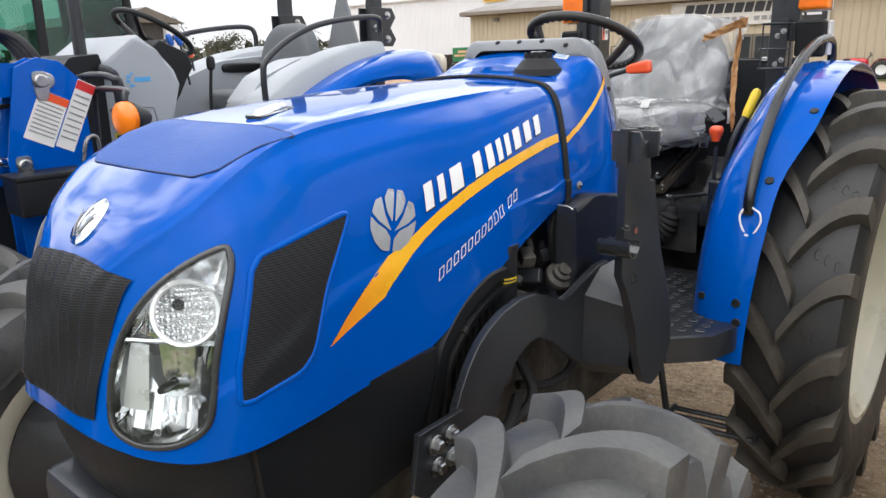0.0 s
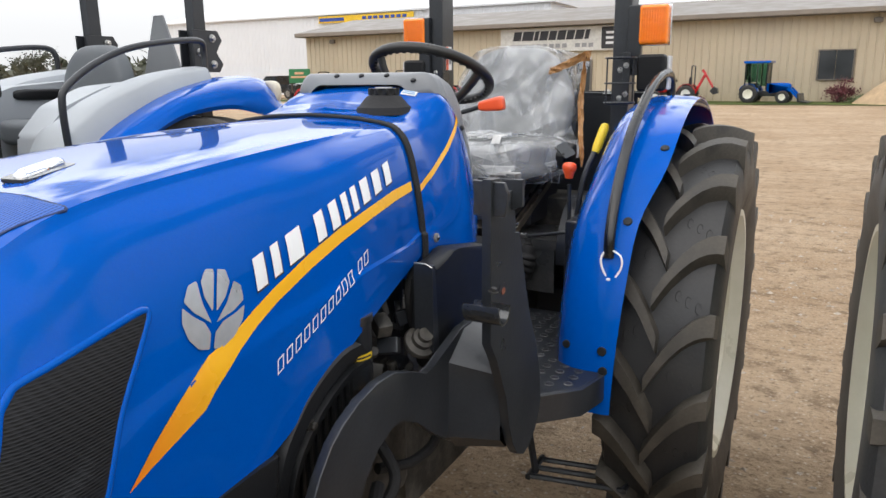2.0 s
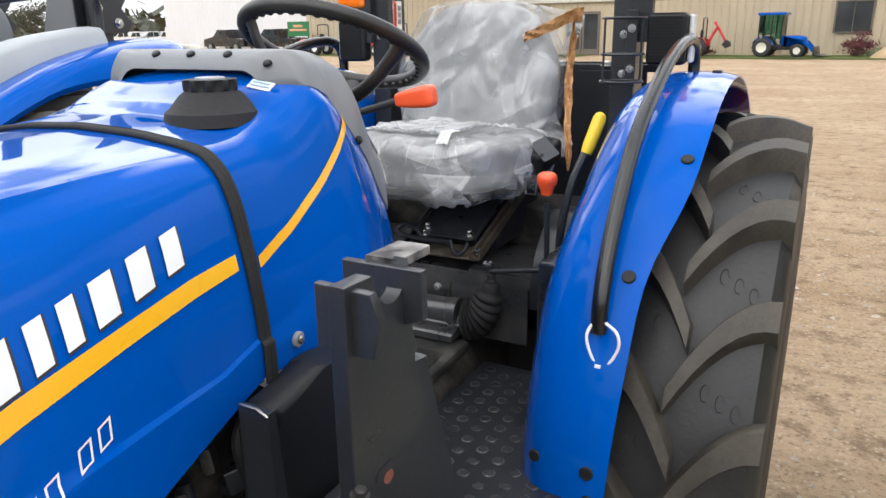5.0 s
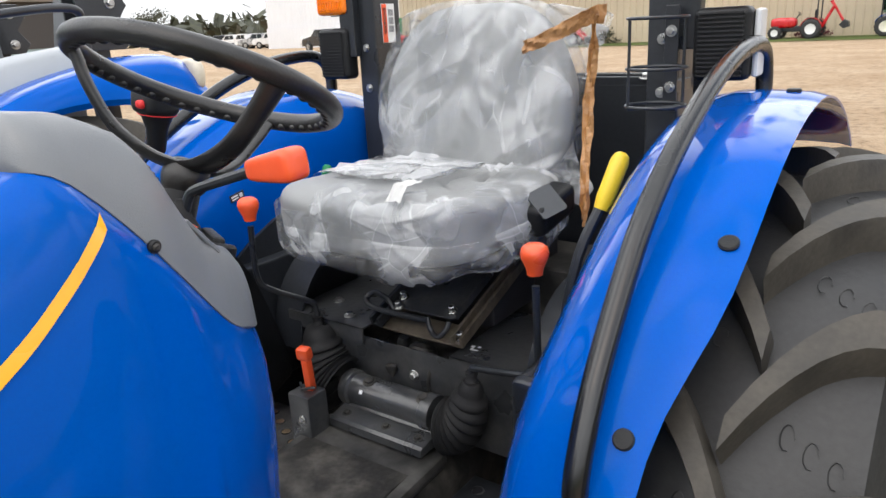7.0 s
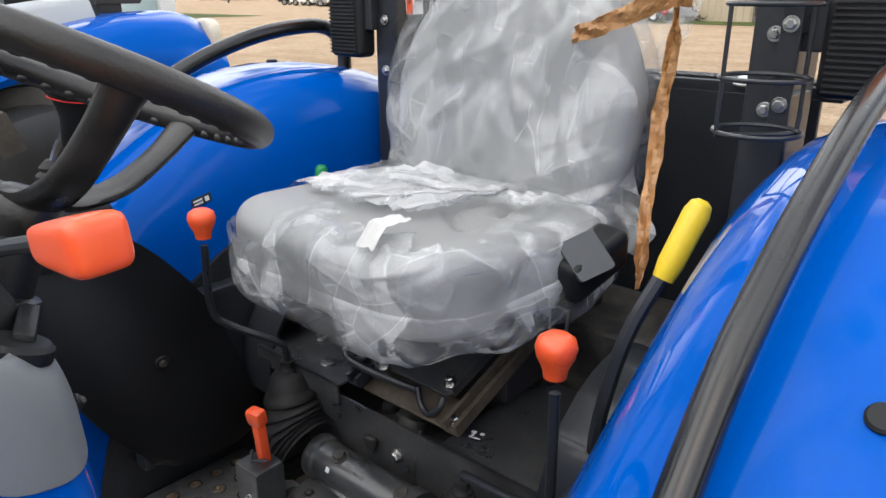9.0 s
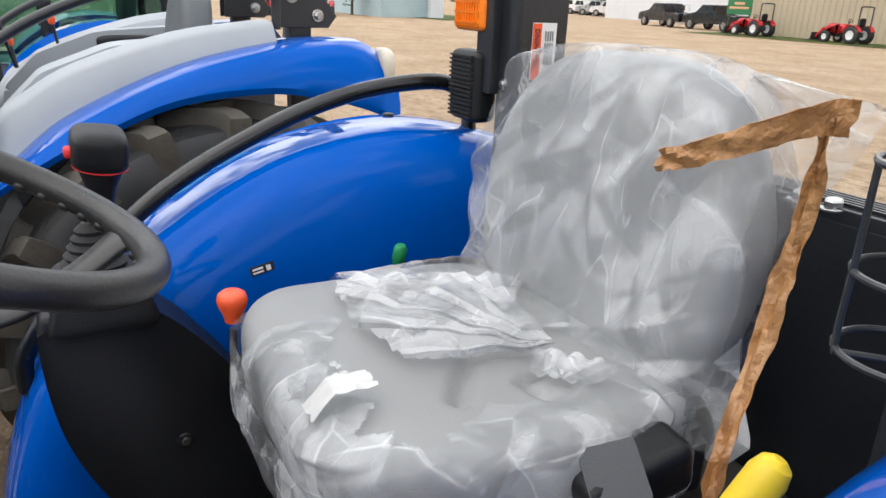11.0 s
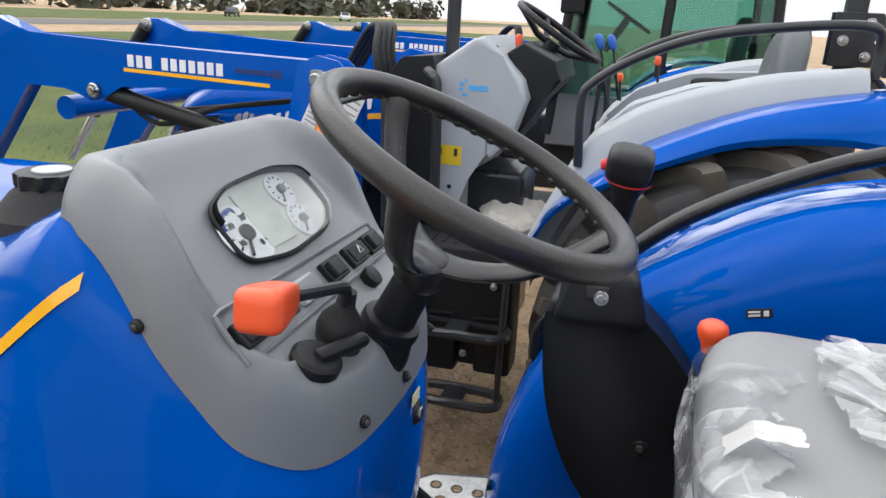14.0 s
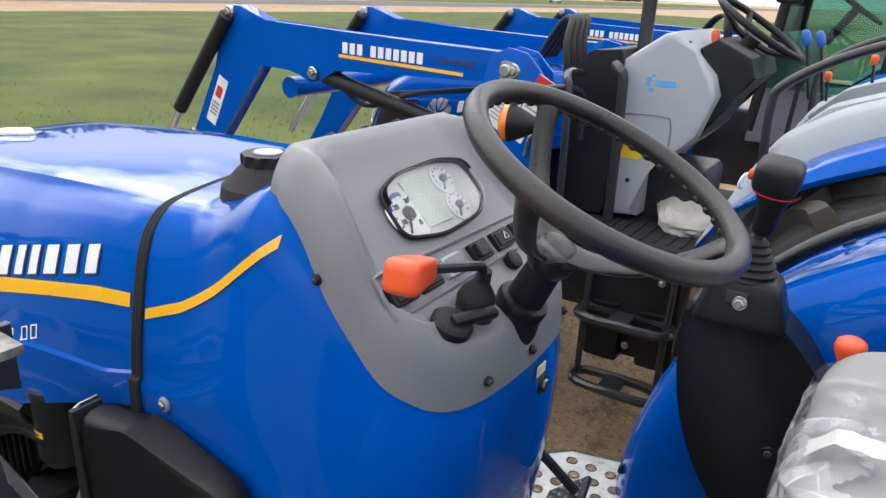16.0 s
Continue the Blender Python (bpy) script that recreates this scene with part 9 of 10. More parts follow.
def open_station(x0):
    """A larger blue tractor with grey consoles, parked beside the first."""
    t = thing("loader_tractor", "blue open-station tractor with grey consoles beside the first", "tractor")
    X = lambda x: x0 + x
    dup(hood, t, (x0, -0.265, 0.0))
    bm = bmesh.new()
    box(bm, (x0, -0.5, 0.8), (0.36, 1.3, 0.7), 0.03)
    part("engine_block", bm, BLACK, t)
    for s in (1, -1):
        w = dup(first_part("rear_wheel", tractor), t, (0, 0, 0), TYRE)
        w.location = (x0 + s * 0.70, 1.02, 0.70)
        w.rotation_euler = (0.09, 0, 0 if s > 0 else math.pi)
        w = dup(first_part("front_wheel", tractor), t, (0, 0, 0))
        w.location = (x0 + s * 0.76, -1.15, 0.525)
        w.rotation_euler = (0.2, 0, 0 if s > 0 else math.pi)
    # fenders
    LOW = [(0.24, 0.98), (0.36, 1.18), (0.51, 1.28), (0.66, 1.355), (0.88, 1.44), (1.15, 1.465), (1.34, 1.435), (1.45, 1.405), (1.56, 1.36)]
    TOP = [(0.23, 0.96), (0.32, 1.14), (0.48, 1.30), (0.62, 1.40), (0.90, 1.52), (1.17, 1.582), (1.37, 1.60), (1.50, 1.585), (1.575, 1.50)]
    INNER = [(0.24, 1.0), (0.40, 1.34), (0.50, 1.43), (0.64, 1.51), (0.92, 1.60), (1.20, 1.642)]
    for s in (1, -1):
        def fx(o):
            return x0 + s * (0.785 - o)
        low = spline([(0, *p) for p in LOW], 4)
        top = spline([(0, *p) for p in TOP], 4)
        bm = bmesh.new()
        rows = []
        for a, b in zip(low, top):
            rows.append([(fx(0.012), a.y, a.z - 0.02), (fx(0.0), a.y, a.z), (fx(0.01), a.y * 0.75 + b.y * 0.25, a.z * 0.72 + b.z * 0.28), (fx(0.04), a.y * 0.4 + b.y * 0.6, a.z * 0.32 + b.z * 0.68), (fx(0.09), a.y * 0.1 + b.y * 0.9, a.z * 0.06 + b.z * 0.94), (fx(0.17), b.y, b.z), (fx(0.30), b.y, b.z - 0.005)])
        sheet(bm, rows)
        fen = part("fender", thicken(bm, 0.005), BLUE, t, "wide glossy blue rear fender with grey liner", 45)
        bm = bmesh.new()
        inn = spline([(0, *p) for p in INNER], 4)
        sheet(bm, [[(fx(0.150), p.y + 0.020, p.z - 0.135), (fx(0.160), p.y + 0.008, p.z - 0.075), (fx(0.178), p.y, p.z - 0.014), (fx(0.195), p.y, p.z), (fx(0.26), p.y, p.z + 0.006), (fx(0.34), p.y, p.z + 0.004), (fx(0.40), p.y, p.z - 0.012), (fx(0.42), p.y, p.z - 0.05), (fx(0.425), p.y, p.z - 0.25)] for p in inn])
        part("liner", thicken(bm, 0.006), GREY_LIGHT, fen, "light grey moulded fender liner", 45)
        bm = bmesh.new()
        tube(bm, spline([(fx(0.165), 0.40, 1.29), (fx(0.16), 0.392, 1.49), (fx(0.16), 0.42, 1.56), (fx(0.165), 0.56, 1.65), (fx(0.17), 0.75, 1.72), (fx(0.175), 1.0, 1.758), (fx(0.20), 1.18, 1.765), (fx(0.22), 1.22, 1.72), (fx(0.22), 1.22, 1.62)], 6), 0.015, 12)
        part("grab_rail", bm, BLACK, fen, "black steel grab rail", 60)
        bm = bmesh.new()
        pillow(bm, (fx(0.09), 1.535, 1.515), (0.07, 0.025, 0.06), 3, 5)
        part("tail_lamp", bm, mat("cream_lens", (0.55, 0.5, 0.4), 0.25, 0, 0.1, 9), fen, "pale rear lamp")
        bm = bmesh.new()
        tube(bm, spline([(fx(0.135), 0.38, 1.28), (fx(0.12), 0.36, 1.27), (fx(0.12), 0.35, 1.235), (fx(0.145), 0.355, 1.225)], 5), 0.006, 8)
        part("hook", bm, WHITE, fen, "white hook")
        # roll bar
        bm = bmesh.new()
        box(bm, (x0 + s * 0.40, 1.345, 1.65), (0.06, 0.08, 1.3), 0.008)
        post = part("roll_bar_post", bm, BLACK, t)
        bm = bmesh.new()
        prism(bm, [(1.27, 1.62), (1.27, 1.83), (1.44, 1.83), (1.47, 1.78), (1.42, 1.72), (1.47, 1.66), (1.44, 1.62)], "x", x0 + s * 0.40 - 0.05, x0 + s * 0.40 - 0.038, 0.003)
        prism(bm, [(1.27, 1.62), (1.27, 1.83), (1.44, 1.83), (1.47, 1.78), (1.42, 1.72), (1.47, 1.66), (1.44, 1.62)], "x", x0 + s * 0.40 + 0.038, x0 + s * 0.40 + 0.05, 0.003)
        part("hinge_plate", bm, BLACK, post)
        for y, z in ((1.40, 1.79), (1.40, 1.66), (1.31, 1.72)):
            bolt(post, (x0 + s * 0.40 + 0.05, y, z), (1, 0, 0), 0.014, 0.014, STEEL)
        bars_on(post, "stickers", PAPER, (x0 + s * 0.40 + 0.0315, 1.325, 1.72), (0, 1, 0), (0, 0, 1), [(0, 0.05, 0.022, 0.035), (0, 0.0, 0.022, 0.035), (0, -0.05, 0.022, 0.035)])
    # seat
    cushion_part, back_part = first_part("seat_cushion", seat), first_part("seat_back", seat)
    c2 = dup(cushion_part, t, (x0, -0.12, 0.03), VINYL_DARK)
    b2 = dup(back_part, t, (x0, -0.12, 0.06), VINYL_DARK)
    bm = bmesh.new()
    for k in range(-2, 3):
        tube(bm, [(x0 + 0.018 * k, 0.975, 1.55), (x0 + 0.032 * k, 0.995, 1.66 - 0.012 * k * k)], 0.006, 8)
    part("embossed_fan", bm, VINYL_DARK, b2)
    for s in (1, -1):
        bm = bmesh.new()
        pillow(bm, (x0 + s * 0.27, 0.90, 1.52), (0.035, 0.15, 0.028), 4, 6)
        part("armrest", bm, PLASTIC, t, "black padded armrest")
    bm = bmesh.new()
    prism(bm, [(x0 - 0.19, 1.50), (x0 + 0.19, 1.50), (x0 + 0.035, 1.93), (x0 - 0.035, 1.93)], "y", 1.46, 1.475, 0.004)
    part("rear_marker", bm, GREY, t, "grey back of a triangular marker")
    bm = bmesh.new()
    box(bm, (x0, 1.0, 1.15), (0.4, 0.5, 0.3), 0.03)
    part("seat_base", bm, PLASTIC, t)
    # consoles
    BLUE_KNOB = mat("blue_knob", (0.02, 0.12, 0.5), 0.4)
    for s in (1, -1):
        bm = bmesh.new()
        prism(bm, bent([(0.40, 1.22), (0.42, 1.36), (0.54, 1.48), (0.75, 1.56), (1.25, 1.60), (1.25, 1.0), (0.46, 1.0)], 0.12), "x", x0 + s * 0.33 - 0.07, x0 + s * 0.33 + 0.10 * s if s > 0 else x0 + s * 0.33 + 0.07, 0.02)
        part("console", bm, GREY_LIGHT, t, "light grey moulded side console")
    for y, z, col in ((0.62, 1.58, ORANGE), (0.47, 1.50, ORANGE)):
        bm = bmesh.new()
        tube(bm, [(x0 - 0.33, y, z - 0.08), (x0 - 0.33, y - 0.01, z)], 0.006, 8)
        lever = part("lever", bm, BLACK, t, "short black lever with a coloured knob")
        bm = bmesh.new()
        pillow(bm, (x0 - 0.33, y - 0.012, z + 0.02), (0.014, 0.014, 0.02), 3, 4)
        part("knob", bm, col, lever, "orange knob")
    bm = bmesh.new()
    tube(bm, spline([(x0 + 0.15, 0.40, 1.15), (x0 + 0.155, 0.40, 1.35), (x0 + 0.17, 0.41, 1.52)], 4), 0.008, 8)
    pillow(bm, (x0 + 0.172, 0.41, 1.55), (0.018, 0.02, 0.035), 3, 5)
    lathe(bm, [(0.06, 1.12), (0.058, 1.15), (0.044, 1.17), (0.046, 1.185), (0.03, 1.21), (0.0, 1.22)], 20, Matrix.Translation((x0 + 0.15, 0.40, 0)))
    part("gear_stick", bm, RUBBER, t, "black gear stick with rubber boot")
    for dy in (0.0, 0.05):
        bm = bmesh.new()
        tube(bm, [(x0 - 0.14, 0.42 + dy, 1.44), (x0 - 0.12, 0.375 + dy, 1.66)], 0.006, 8)
        lever = part("lever", bm, BLACK, t, "thin black lever with a coloured grip")
        bm = bmesh.new()
        pillow(bm, (x0 - 0.12, 0.37 + dy, 1.67), (0.013, 0.016, 0.032), 3, 4, turned(20, 0, 0))
        part("grip", bm, BLUE_KNOB, lever, "blue grip")
    # dash tower
    GP = [(-0.22, 1.40), (-0.205, 1.56), (-0.06, 1.665), (-0.015, 1.678), (0.06, 1.61), (0.14, 1.53), (0.165, 1.46), (0.115, 1.30), (0.04, 1.22), (-0.075, 1.155), (-0.07, 0.955), (-0.21, 0.94)]
    bm = bmesh.new()
    prism(bm, GP, "x", x0 - 0.30, x0 + 0.305, 0.03)
    tower = part("dash_tower", bm, GREY_LIGHT, t, "light grey moulded dash tower", 40)
    bm = bmesh.new()
    line = [(-0.19, 1.36), (-0.02, 1.365), (0.015, 1.34), (0.02, 1.22)]
    tube(bm, spline([(x0 + 0.306, y, z) for y, z in line], 5), 0.003, 6)
    part("panel_line", bm, GREY, tower)
    bars_on(tower, "badge_bar", mat("pale_blue_decal", (0.08, 0.33, 0.65), 0.4), (x0 + 0.3055, -0.055, 1.487), (0, 1, 0), (0, 0, 1), [(0.03, 0.0, 0.075, 0.020), (-0.035, 0.012, 0.018, 0.014), (-0.038, -0.008, 0.016, 0.012), (-0.022, -0.026, 0.02, 0.012), (-0.02, 0.026, 0.014, 0.008)], "pale blue decal")
    bars_on(tower, "yellow_label", YELLOW, (x0 + 0.3055, -0.13, 1.225), (0, 1, 0), (0, 0, 1), [(0, 0, 0.105, 0.075)], "yellow pictogram label")
    bars_on(tower, "pictogram", INK, (x0 + 0.3072, -0.13, 1.225), (0, 1, 0), (0, 0, 1), [(-0.036, 0.012, 0.02, 0.03)])
    bars_on(tower, "pictogram", INK, (x0 + 0.3072, -0.13, 1.225), (0, 1, 0), (0, 0, 1), [(0.03, 0.012, 0.014, 0.03)])
    for y, z in ((-0.18, 1.36), (-0.18, 1.05), (-0.12, 1.10)):
        plug(tower, (x0 + 0.305, y, z), (1, 0, 0), 0.009, PLASTIC)
    bm = bmesh.new()
    box(bm, (x0 + 0.25, 0.045, 1.60), (0.05, 0.012, 0.03), 0.003, turned(-48, 0, 0))
    box(bm, (x0 + 0.25, 0.02, 1.635), (0.03, 0.012, 0.02), 0.003, turned(-48, 0, 0))
    part("switches", bm, PLASTIC, tower, "two small black switches")
    bm = bmesh.new()
    prism(bm, [(0.06, 1.62), (0.12, 1.66), (0.25, 1.60), (0.275, 1.53), (0.18, 1.42), (0.11, 1.29), (0.09, 1.30), (0.13, 1.45)], "x", x0 - 0.24, x0 + 0.24, 0.02)
    part("dash_hood", bm, PLASTIC, t, "black dash hood")
    bm = bmesh.new()
    prism(bm, bent([(-0.40, 1.0), (-0.385, 1.52), (-0.33, 1.585), (-0.20, 1.60), (-0.205, 0.94), (-0.40, 0.94)], 0.1), "x", x0 - 0.31, x0 + 0.31, 0.025)
    part("firewall", bm, PLASTIC, t, "black moulded firewall cover")
    bm = bmesh.new()
    tube(bm, spline([(x0 + 0.36, -0.16, 0.95), (x0 + 0.36, -0.17, 1.45), (x0 + 0.355, -0.19, 1.52), (x0 + 0.33, -0.22, 1.54)], 5), 0.020, 10)
    part("hand_post", bm, BLACK, t, "black upright hand post")
    bm = bmesh.new()
    tube(bm, [(x0 + 0.1, -0.19, 1.5), (x0 + 0.1, -0.19, 2.2)], 0.028, 10)
    part("exhaust_pipe", bm, BLACK, t, "black upright exhaust pipe")
    bm = bmesh.new()
    tube(bm, spline([(x0 + 0.05, 0.07, 1.60), (x0 + 0.05, 0.07, 1.625)], 3), 0.009, 8)
    pillow(bm, (x0 + 0.05, 0.07, 1.655), (0.016, 0.016, 0.032), 3, 5, turned(10, 0, 0))
    part("shuttle_knob", bm, ORANGE, t, "orange shuttle lever knob")
    wm = Matrix.Translation((x0 + 0.0, 0.22, 1.70)) @ turned(-32, 0, 0)
    bm = bmesh.new()
    tube(bm, [wm @ Vector((0.19 * math.cos(a), 0.19 * math.sin(a), 0)) for a in (k * math.pi / 24 for k in range(48))], 0.014, 10, True)
    sw = part("steering_wheel", bm, PLASTIC, t, "black steering wheel", 60)
    for a in (-60, 90, 210):
        bm = bmesh.new()
        d = Vector((math.cos(radians(a)), math.sin(radians(a)), 0))
        tube(bm, [wm @ Vector((0, 0, -0.06)), wm @ (d * 0.08 + Vector((0, 0, -0.05))), wm @ (d * 0.19)], 0.013, 8)
        part("spoke", bm, PLASTIC, sw)
    bm = bmesh.new()
    tube(bm, [wm @ Vector((0, 0, -0.04)), wm @ Vector((0, 0, -0.22))], 0.035, 14)
    part("column", bm, PLASTIC, sw)
    # floor, wrapped parcel, step
    bm = bmesh.new()
    box(bm, (x0, 0.20, 0.905), (1.1, 0.95, 0.05), 0.01)
    part("floor_mat", bm, RUBBER, t, "black ribbed floor mat")
    bm = bmesh.new()
    for k in range(9):
        box(bm, (x0 + 0.27, -0.13 + k * 0.05, 0.933), (0.46, 0.012, 0.006))
    part("mat_ribs", bm, RUBBER, t)
    bm = bmesh.new()
    pillow(bm, (x0 + 0.20, 0.14, 0.975), (0.15, 0.14, 0.052), 4, 16, turned(0, 10, 20), lambda x, y, z: (x * (1 + 0.12 * noise.noise((x * 3, y * 3, z * 3))), y * (1 + 0.1 * noise.noise((x * 5, z * 4, 1))), z * (0.8 + 0.5 * noise.noise((x * 2.5, y * 2.5, 2)) + 0.15 * noise.noise((x * 8, y * 8, 2)))))
    part("parcel", bm, mat("pale_cloth", (0.42, 0.40, 0.36), 0.8, 0, 0.1, 9, 0.4, 60), t, "pale wrapped parcel on the floor")
    for y0, z0, w in ((0.02, 0.335, 0.34), (0.02, 0.62, 0.36)):
        bm = bmesh.new()
        tube(bm, [(x0 + 0.565 + 0.065 * math.copysign(abs(math.cos(a)) ** 0.6, math.cos(a)), y0 + w / 2 * math.copysign(abs(math.sin(a)) ** 0.6, math.sin(a)), z0) for a in (k * math.pi / 16 for k in range(32))], 0.019, 8, True)
        box(bm, (x0 + 0.565, y0 - 0.01, z0), (0.12, 0.085, 0.028), 0.008)
        box(bm, (x0 + 0.622, y0, z0 - 0.004), (0.022, w * 0.8, 0.034), 0.008)
        part("step_tread", bm, BLACK, t, "black steel step tread")
    for y in (-0.14, 0.18):
        bm = bmesh.new()
        tube(bm, spline([(x0 + 0.56, y, 0.34), (x0 + 0.56, y, 0.55), (x0 + 0.53, y, 0.88)], 4), 0.013, 8)
        part("step_hanger", bm, BLACK, t)
    bm = bmesh.new()
    prism(bm, [(-0.155, 0.60), (-0.150, 0.80), (-0.125, 0.885), (0.17, 0.885), (0.205, 0.80), (0.212, 0.60)], "x", x0 + 0.36, x0 + 0.515, 0.02)
    tank = part("tank", bm, PLASTIC, t, "black moulded tank below the floor")
    for y1, y2, z1 in ((-0.152, -0.008, 0.40), (0.062, 0.210, 0.412)):
        bm = bmesh.new()
        box(bm, (x0 + 0.43, (y1 + y2) / 2, (z1 + 0.62) / 2), (0.15, y2 - y1, 0.62 - z1), 0.018)
        part("tank_lobe", bm, PLASTIC, tank)
    # black filler between the lobes paints the shade of the recess
    bm = bmesh.new()
    box(bm, (x0 + 0.40, 0.03, 0.51), (0.06, 0.09, 0.2))
    part("tank_recess", bm, INK, tank)
    for y in (-0.07, 0.12):
        bm = bmesh.new()
        box(bm, (x0 + 0.517, y, 0.655), (0.02, 0.11, 0.014), 0.005, turned(5, 0, 0))
        part("tank_rib", bm, PLASTIC, tank)
    for y, z in ((0.028, 0.50), (-0.065, 0.785), (0.131, 0.79)):
        bolt(t, (x0 + 0.525, y, z), (1, 0, 0), 0.010, 0.012, STEEL)
    # lamp on a bent bracket and tool box
    bm = bmesh.new()
    tube(bm, spline([(x0 + 0.40, -0.30, 1.25), (x0 + 0.42, -0.30, 1.42), (x0 + 0.55, -0.34, 1.46), (x0 + 0.80, -0.36, 1.46), (x0 + 0.84, -0.38, 1.44), (x0 + 0.84, -0.385, 1.39)], 5), 0.012, 10)
    br = part("lamp_bracket", bm, BLACK, t, "bent black lamp bracket")
    bm = bmesh.new()
    m = Matrix.Translation((x0 + 0.84, -0.33, 1.36)) @ axis_to((0.25, -1, 0))
    lathe(bm, [(0, -0.03), (0.026, -0.03), (0.042, 0.0), (0.060, 0.04), (0.066, 0.06)], 28, m)
    lampb = part("turn_lamp", bm, PLASTIC, br, "round black turn lamp")
    bm = bmesh.new()
    lathe(bm, [(0.064, 0.06), (0.062, 0.078), (0.045, 0.090), (0, 0.096)], 28, m)
    part("lens", bm, AMBER, lampb, "round amber lens")
    bm = bmesh.new()
    tube(bm, spline([(x0 + 0.36, -0.34, 1.50), (x0 + 0.50, -0.33, 1.515), (x0 + 0.60, -0.30, 1.50), (x0 + 0.62, -0.28, 1.44), (x0 + 0.62, -0.27, 1.0)], 5), 0.014, 10)
    part("hand_rail", bm, BLACK, t, "bent black hand rail")
    bm = bmesh.new()
    box(bm, (x0 + 0.66, -0.62, 1.10), (0.15, 0.26, 0.13), 0.012)
    box(bm, (x0 + 0.66, -0.62, 1.172), (0.16, 0.27, 0.02), 0.006)
    part("tool_box", bm, PLASTIC, t, "black plastic tool box")
    bm = bmesh.new()
    tube(bm, spline([(x0 + 0.58, -0.45, 1.19), (x0 + 0.585, -0.43, 1.27), (x0 + 0.585, -0.39, 1.28), (x0 + 0.58, -0.38, 1.20)], 5), 0.008, 8)
    part("lock_handle", bm, STEEL, t, "bent steel lock handle")
    return t


nb = open_station(-2.235)
loader(-2.235, "blue front loader with long bent arms and white name bars", "front loaders")
loader(-5.17, "blue front loader with raised arms further back", "front loaders")

# third tractor with a glazed cab
cab_tractor = thing("cab_tractor", "blue tractor with a green-tinted glazed cab", "tractor")
CX = -5.2
dup(hood, cab_tractor, (CX, -0.265, 0.06))
for s in (1, -1):
    w = dup(first_part("rear_wheel", tractor), cab_tractor, (0, 0, 0))
    w.location = (CX + s * 0.75, 1.0, 0.70)
    w.rotation_euler = (0, 0, 0 if s > 0 else math.pi)
    w = dup(first_part("front_wheel", tractor), cab_tractor, (0, 0, 0))
    w.location = (CX + s * 0.78, -1.15, 0.525)
    w.rotation_euler = (0, 0, 0 if s > 0 else math.pi)
    bm = bmesh.new()
    arc_fender(bm, 1.0, 0.70, [(0.42, 0.70), (0.46, 0.80), (0.60, 0.82), (0.85, 0.82), (0.90, 0.78)], list(range(-50, 90, 8)))
    bm.transform(Matrix.Translation((CX, 0, 0)) @ Matrix.Diagonal((s, 1, 1, 1)))
    part("fender", thicken(bm, 0.006), BLUE, cab_tractor)
    for y0, y1, z0 in ((-0.12, 0.02, 0.95), (0.62, 0.66, 1.3), (1.35, 1.30, 1.4)):
        bm = bmesh.new()
        tube(bm, [(CX + s * 0.62, y0, z0), (CX + s * 0.56, y1, 2.45)], 0.035, 10)
        part("cab_post", bm, PLASTIC, cab_tractor)
    for (ya, yb, yc, yd), zb in (((-0.10, 0.62, 0.66, 0.03), 1.25), ((0.66, 1.33, 1.30, 0.66), 1.5)):
        bm = bmesh.new()
        bm.faces.new([bm.verts.new(p) for p in ((CX + s * 0.61, ya, zb), (CX + s * 0.61, yb, zb), (CX + s * 0.565, yc, 2.4), (CX + s * 0.565, yd, 2.4))])
        p = part("window", thicken(bm, 0.006), GLASS_GREEN, cab_tractor, "green tinted side window", 0)
        p.visible_shadow = False
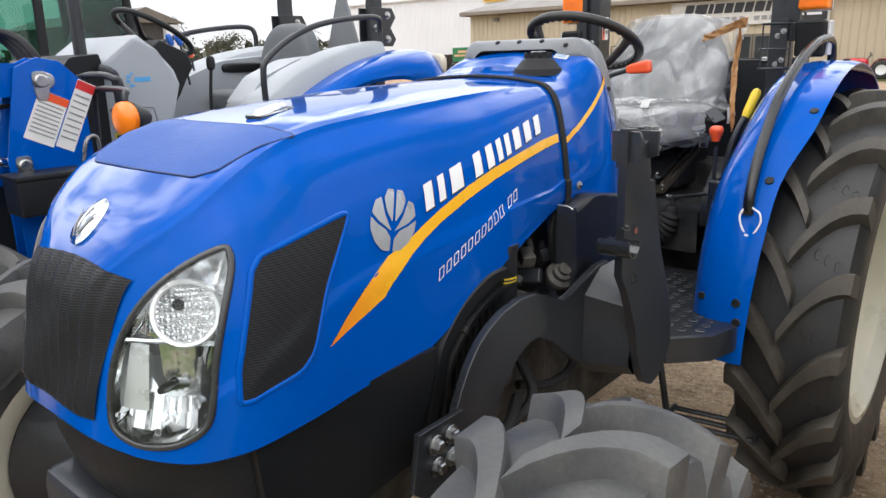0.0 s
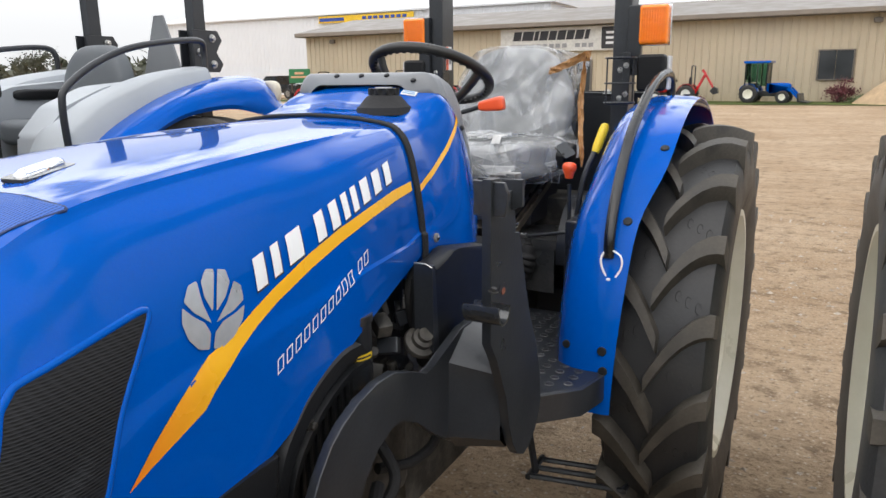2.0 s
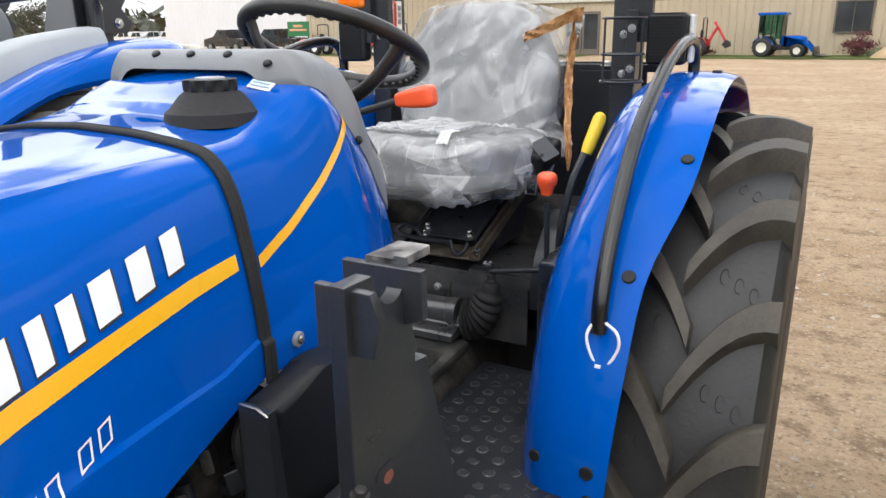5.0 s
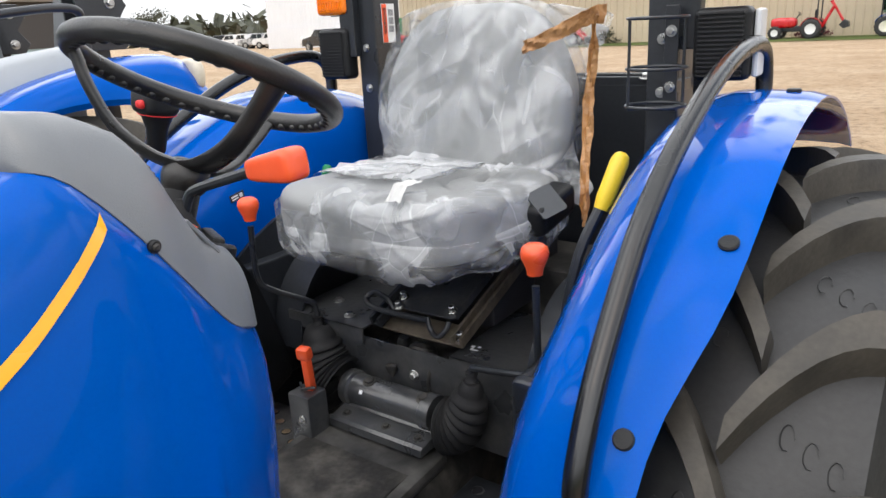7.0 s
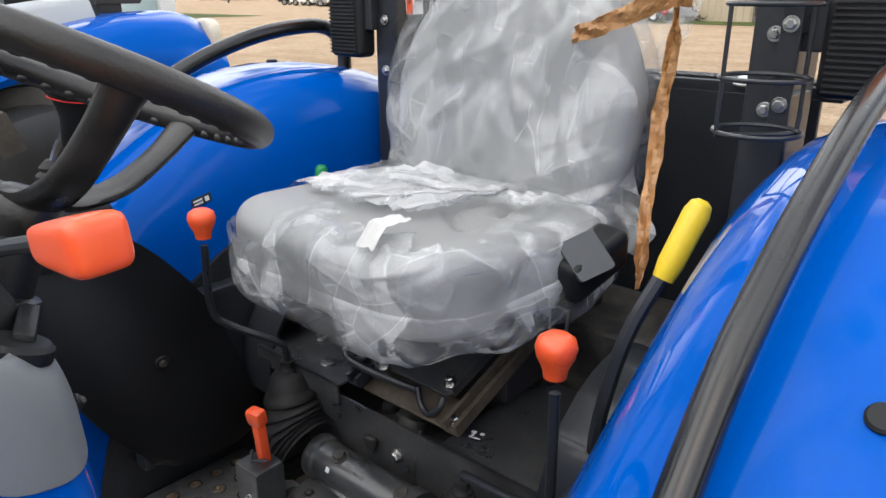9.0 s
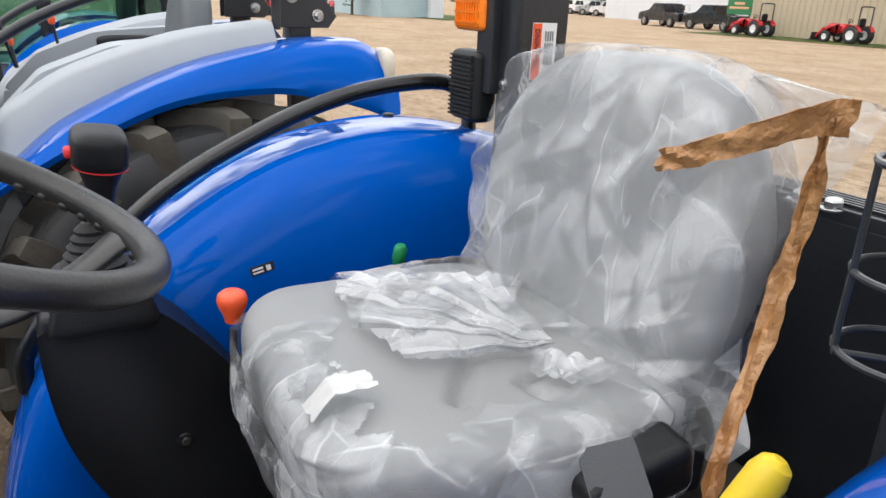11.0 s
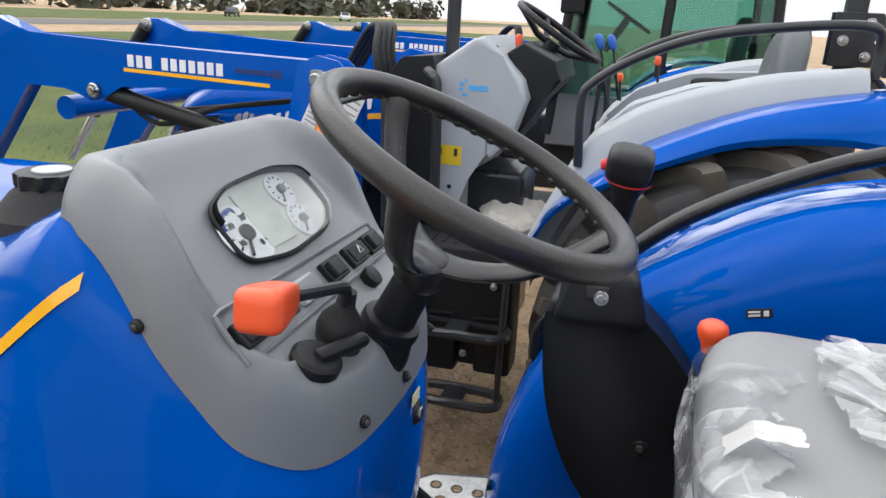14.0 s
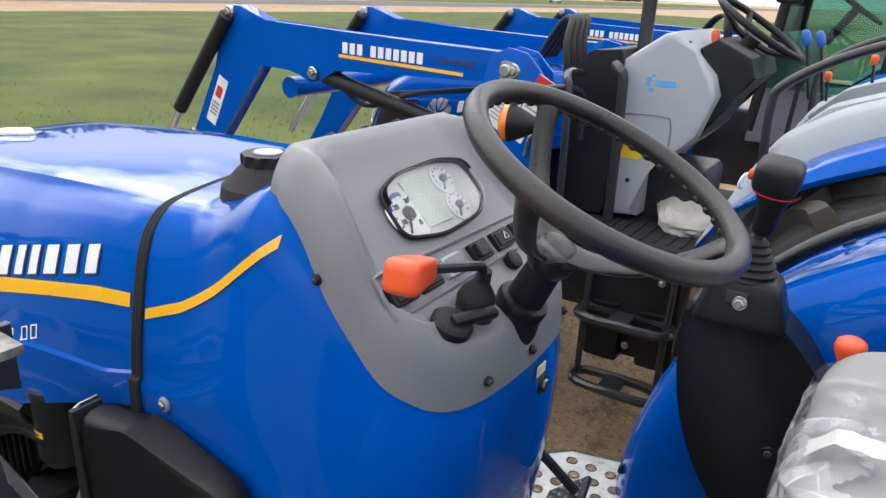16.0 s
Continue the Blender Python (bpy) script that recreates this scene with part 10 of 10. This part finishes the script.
for y0, y1, name in ((-0.12, 0.02, "windscreen"), (1.35, 1.30, "rear_window")):
    bm = bmesh.new()
    bm.faces.new([bm.verts.new(p) for p in ((CX - 0.60, y0, 1.3), (CX + 0.60, y0, 1.3), (CX + 0.55, y1, 2.4), (CX - 0.55, y1, 2.4))])
    p = part(name, thicken(bm, 0.006), GLASS_GREEN, cab_tractor, "green tinted glass", 0)
    p.visible_shadow = False
bm = bmesh.new()
box(bm, (CX, 0.62, 2.52), (1.3, 1.6, 0.18), 0.05)
part("roof", bm, BLUE, cab_tractor, "blue cab roof")
bm = bmesh.new()
prism(bm, [(-0.15, 0.85), (-0.15, 1.5), (0.0, 1.62), (0.12, 1.5), (0.16, 1.2), (1.3, 1.25), (1.3, 0.85)], "x", CX - 0.5, CX + 0.5, 0.03)
part("cab_floor", bm, GREY, cab_tractor, "grey cab interior")
dup(first_part("seat_cushion", seat), cab_tractor, (CX, 0, 0.1), VINYL_DARK)
dup(first_part("seat_back", seat), cab_tractor, (CX, 0, 0.14), VINYL_DARK)
wm = Matrix.Translation((CX, 0.35, 1.80)) @ turned(-32, 0, 0)
bm = bmesh.new()
tube(bm, [wm @ Vector((0.19 * math.cos(a), 0.19 * math.sin(a), 0)) for a in (k * math.pi / 20 for k in range(40))], 0.014, 8, True)
tube(bm, [wm @ Vector((0, 0, 0)), wm @ Vector((0, 0, -0.3))], 0.03, 10)
part("steering_wheel", bm, PLASTIC, cab_tractor)
bm = bmesh.new()
box(bm, (CX, 0.0, 0.75), (0.5, 2.6, 0.6), 0.04)
part("chassis", bm, BLACK, cab_tractor)
bm = bmesh.new()
box(bm, (CX + 0.75, 0.0, 1.95), (0.05, 0.16, 0.3), 0.02)
tube(bm, [(CX + 0.58, 0.0, 2.1), (CX + 0.75, 0.0, 2.1)], 0.012, 8)
part("mirror", bm, PLASTIC, cab_tractor)

# a tall wheel of the machine parked on the other side
side_wheel = thing("tractor_wheel", "tall tractor wheel with a cream rim standing on the gravel", "wheel", (1.372, 0.90, 0.72))
w = dup(first_part("rear_wheel", tractor), side_wheel, (0, 0, 0), TYRE_GREY)
w.location = (0, 0, 0)
w.rotation_euler = (0, 0, math.pi)
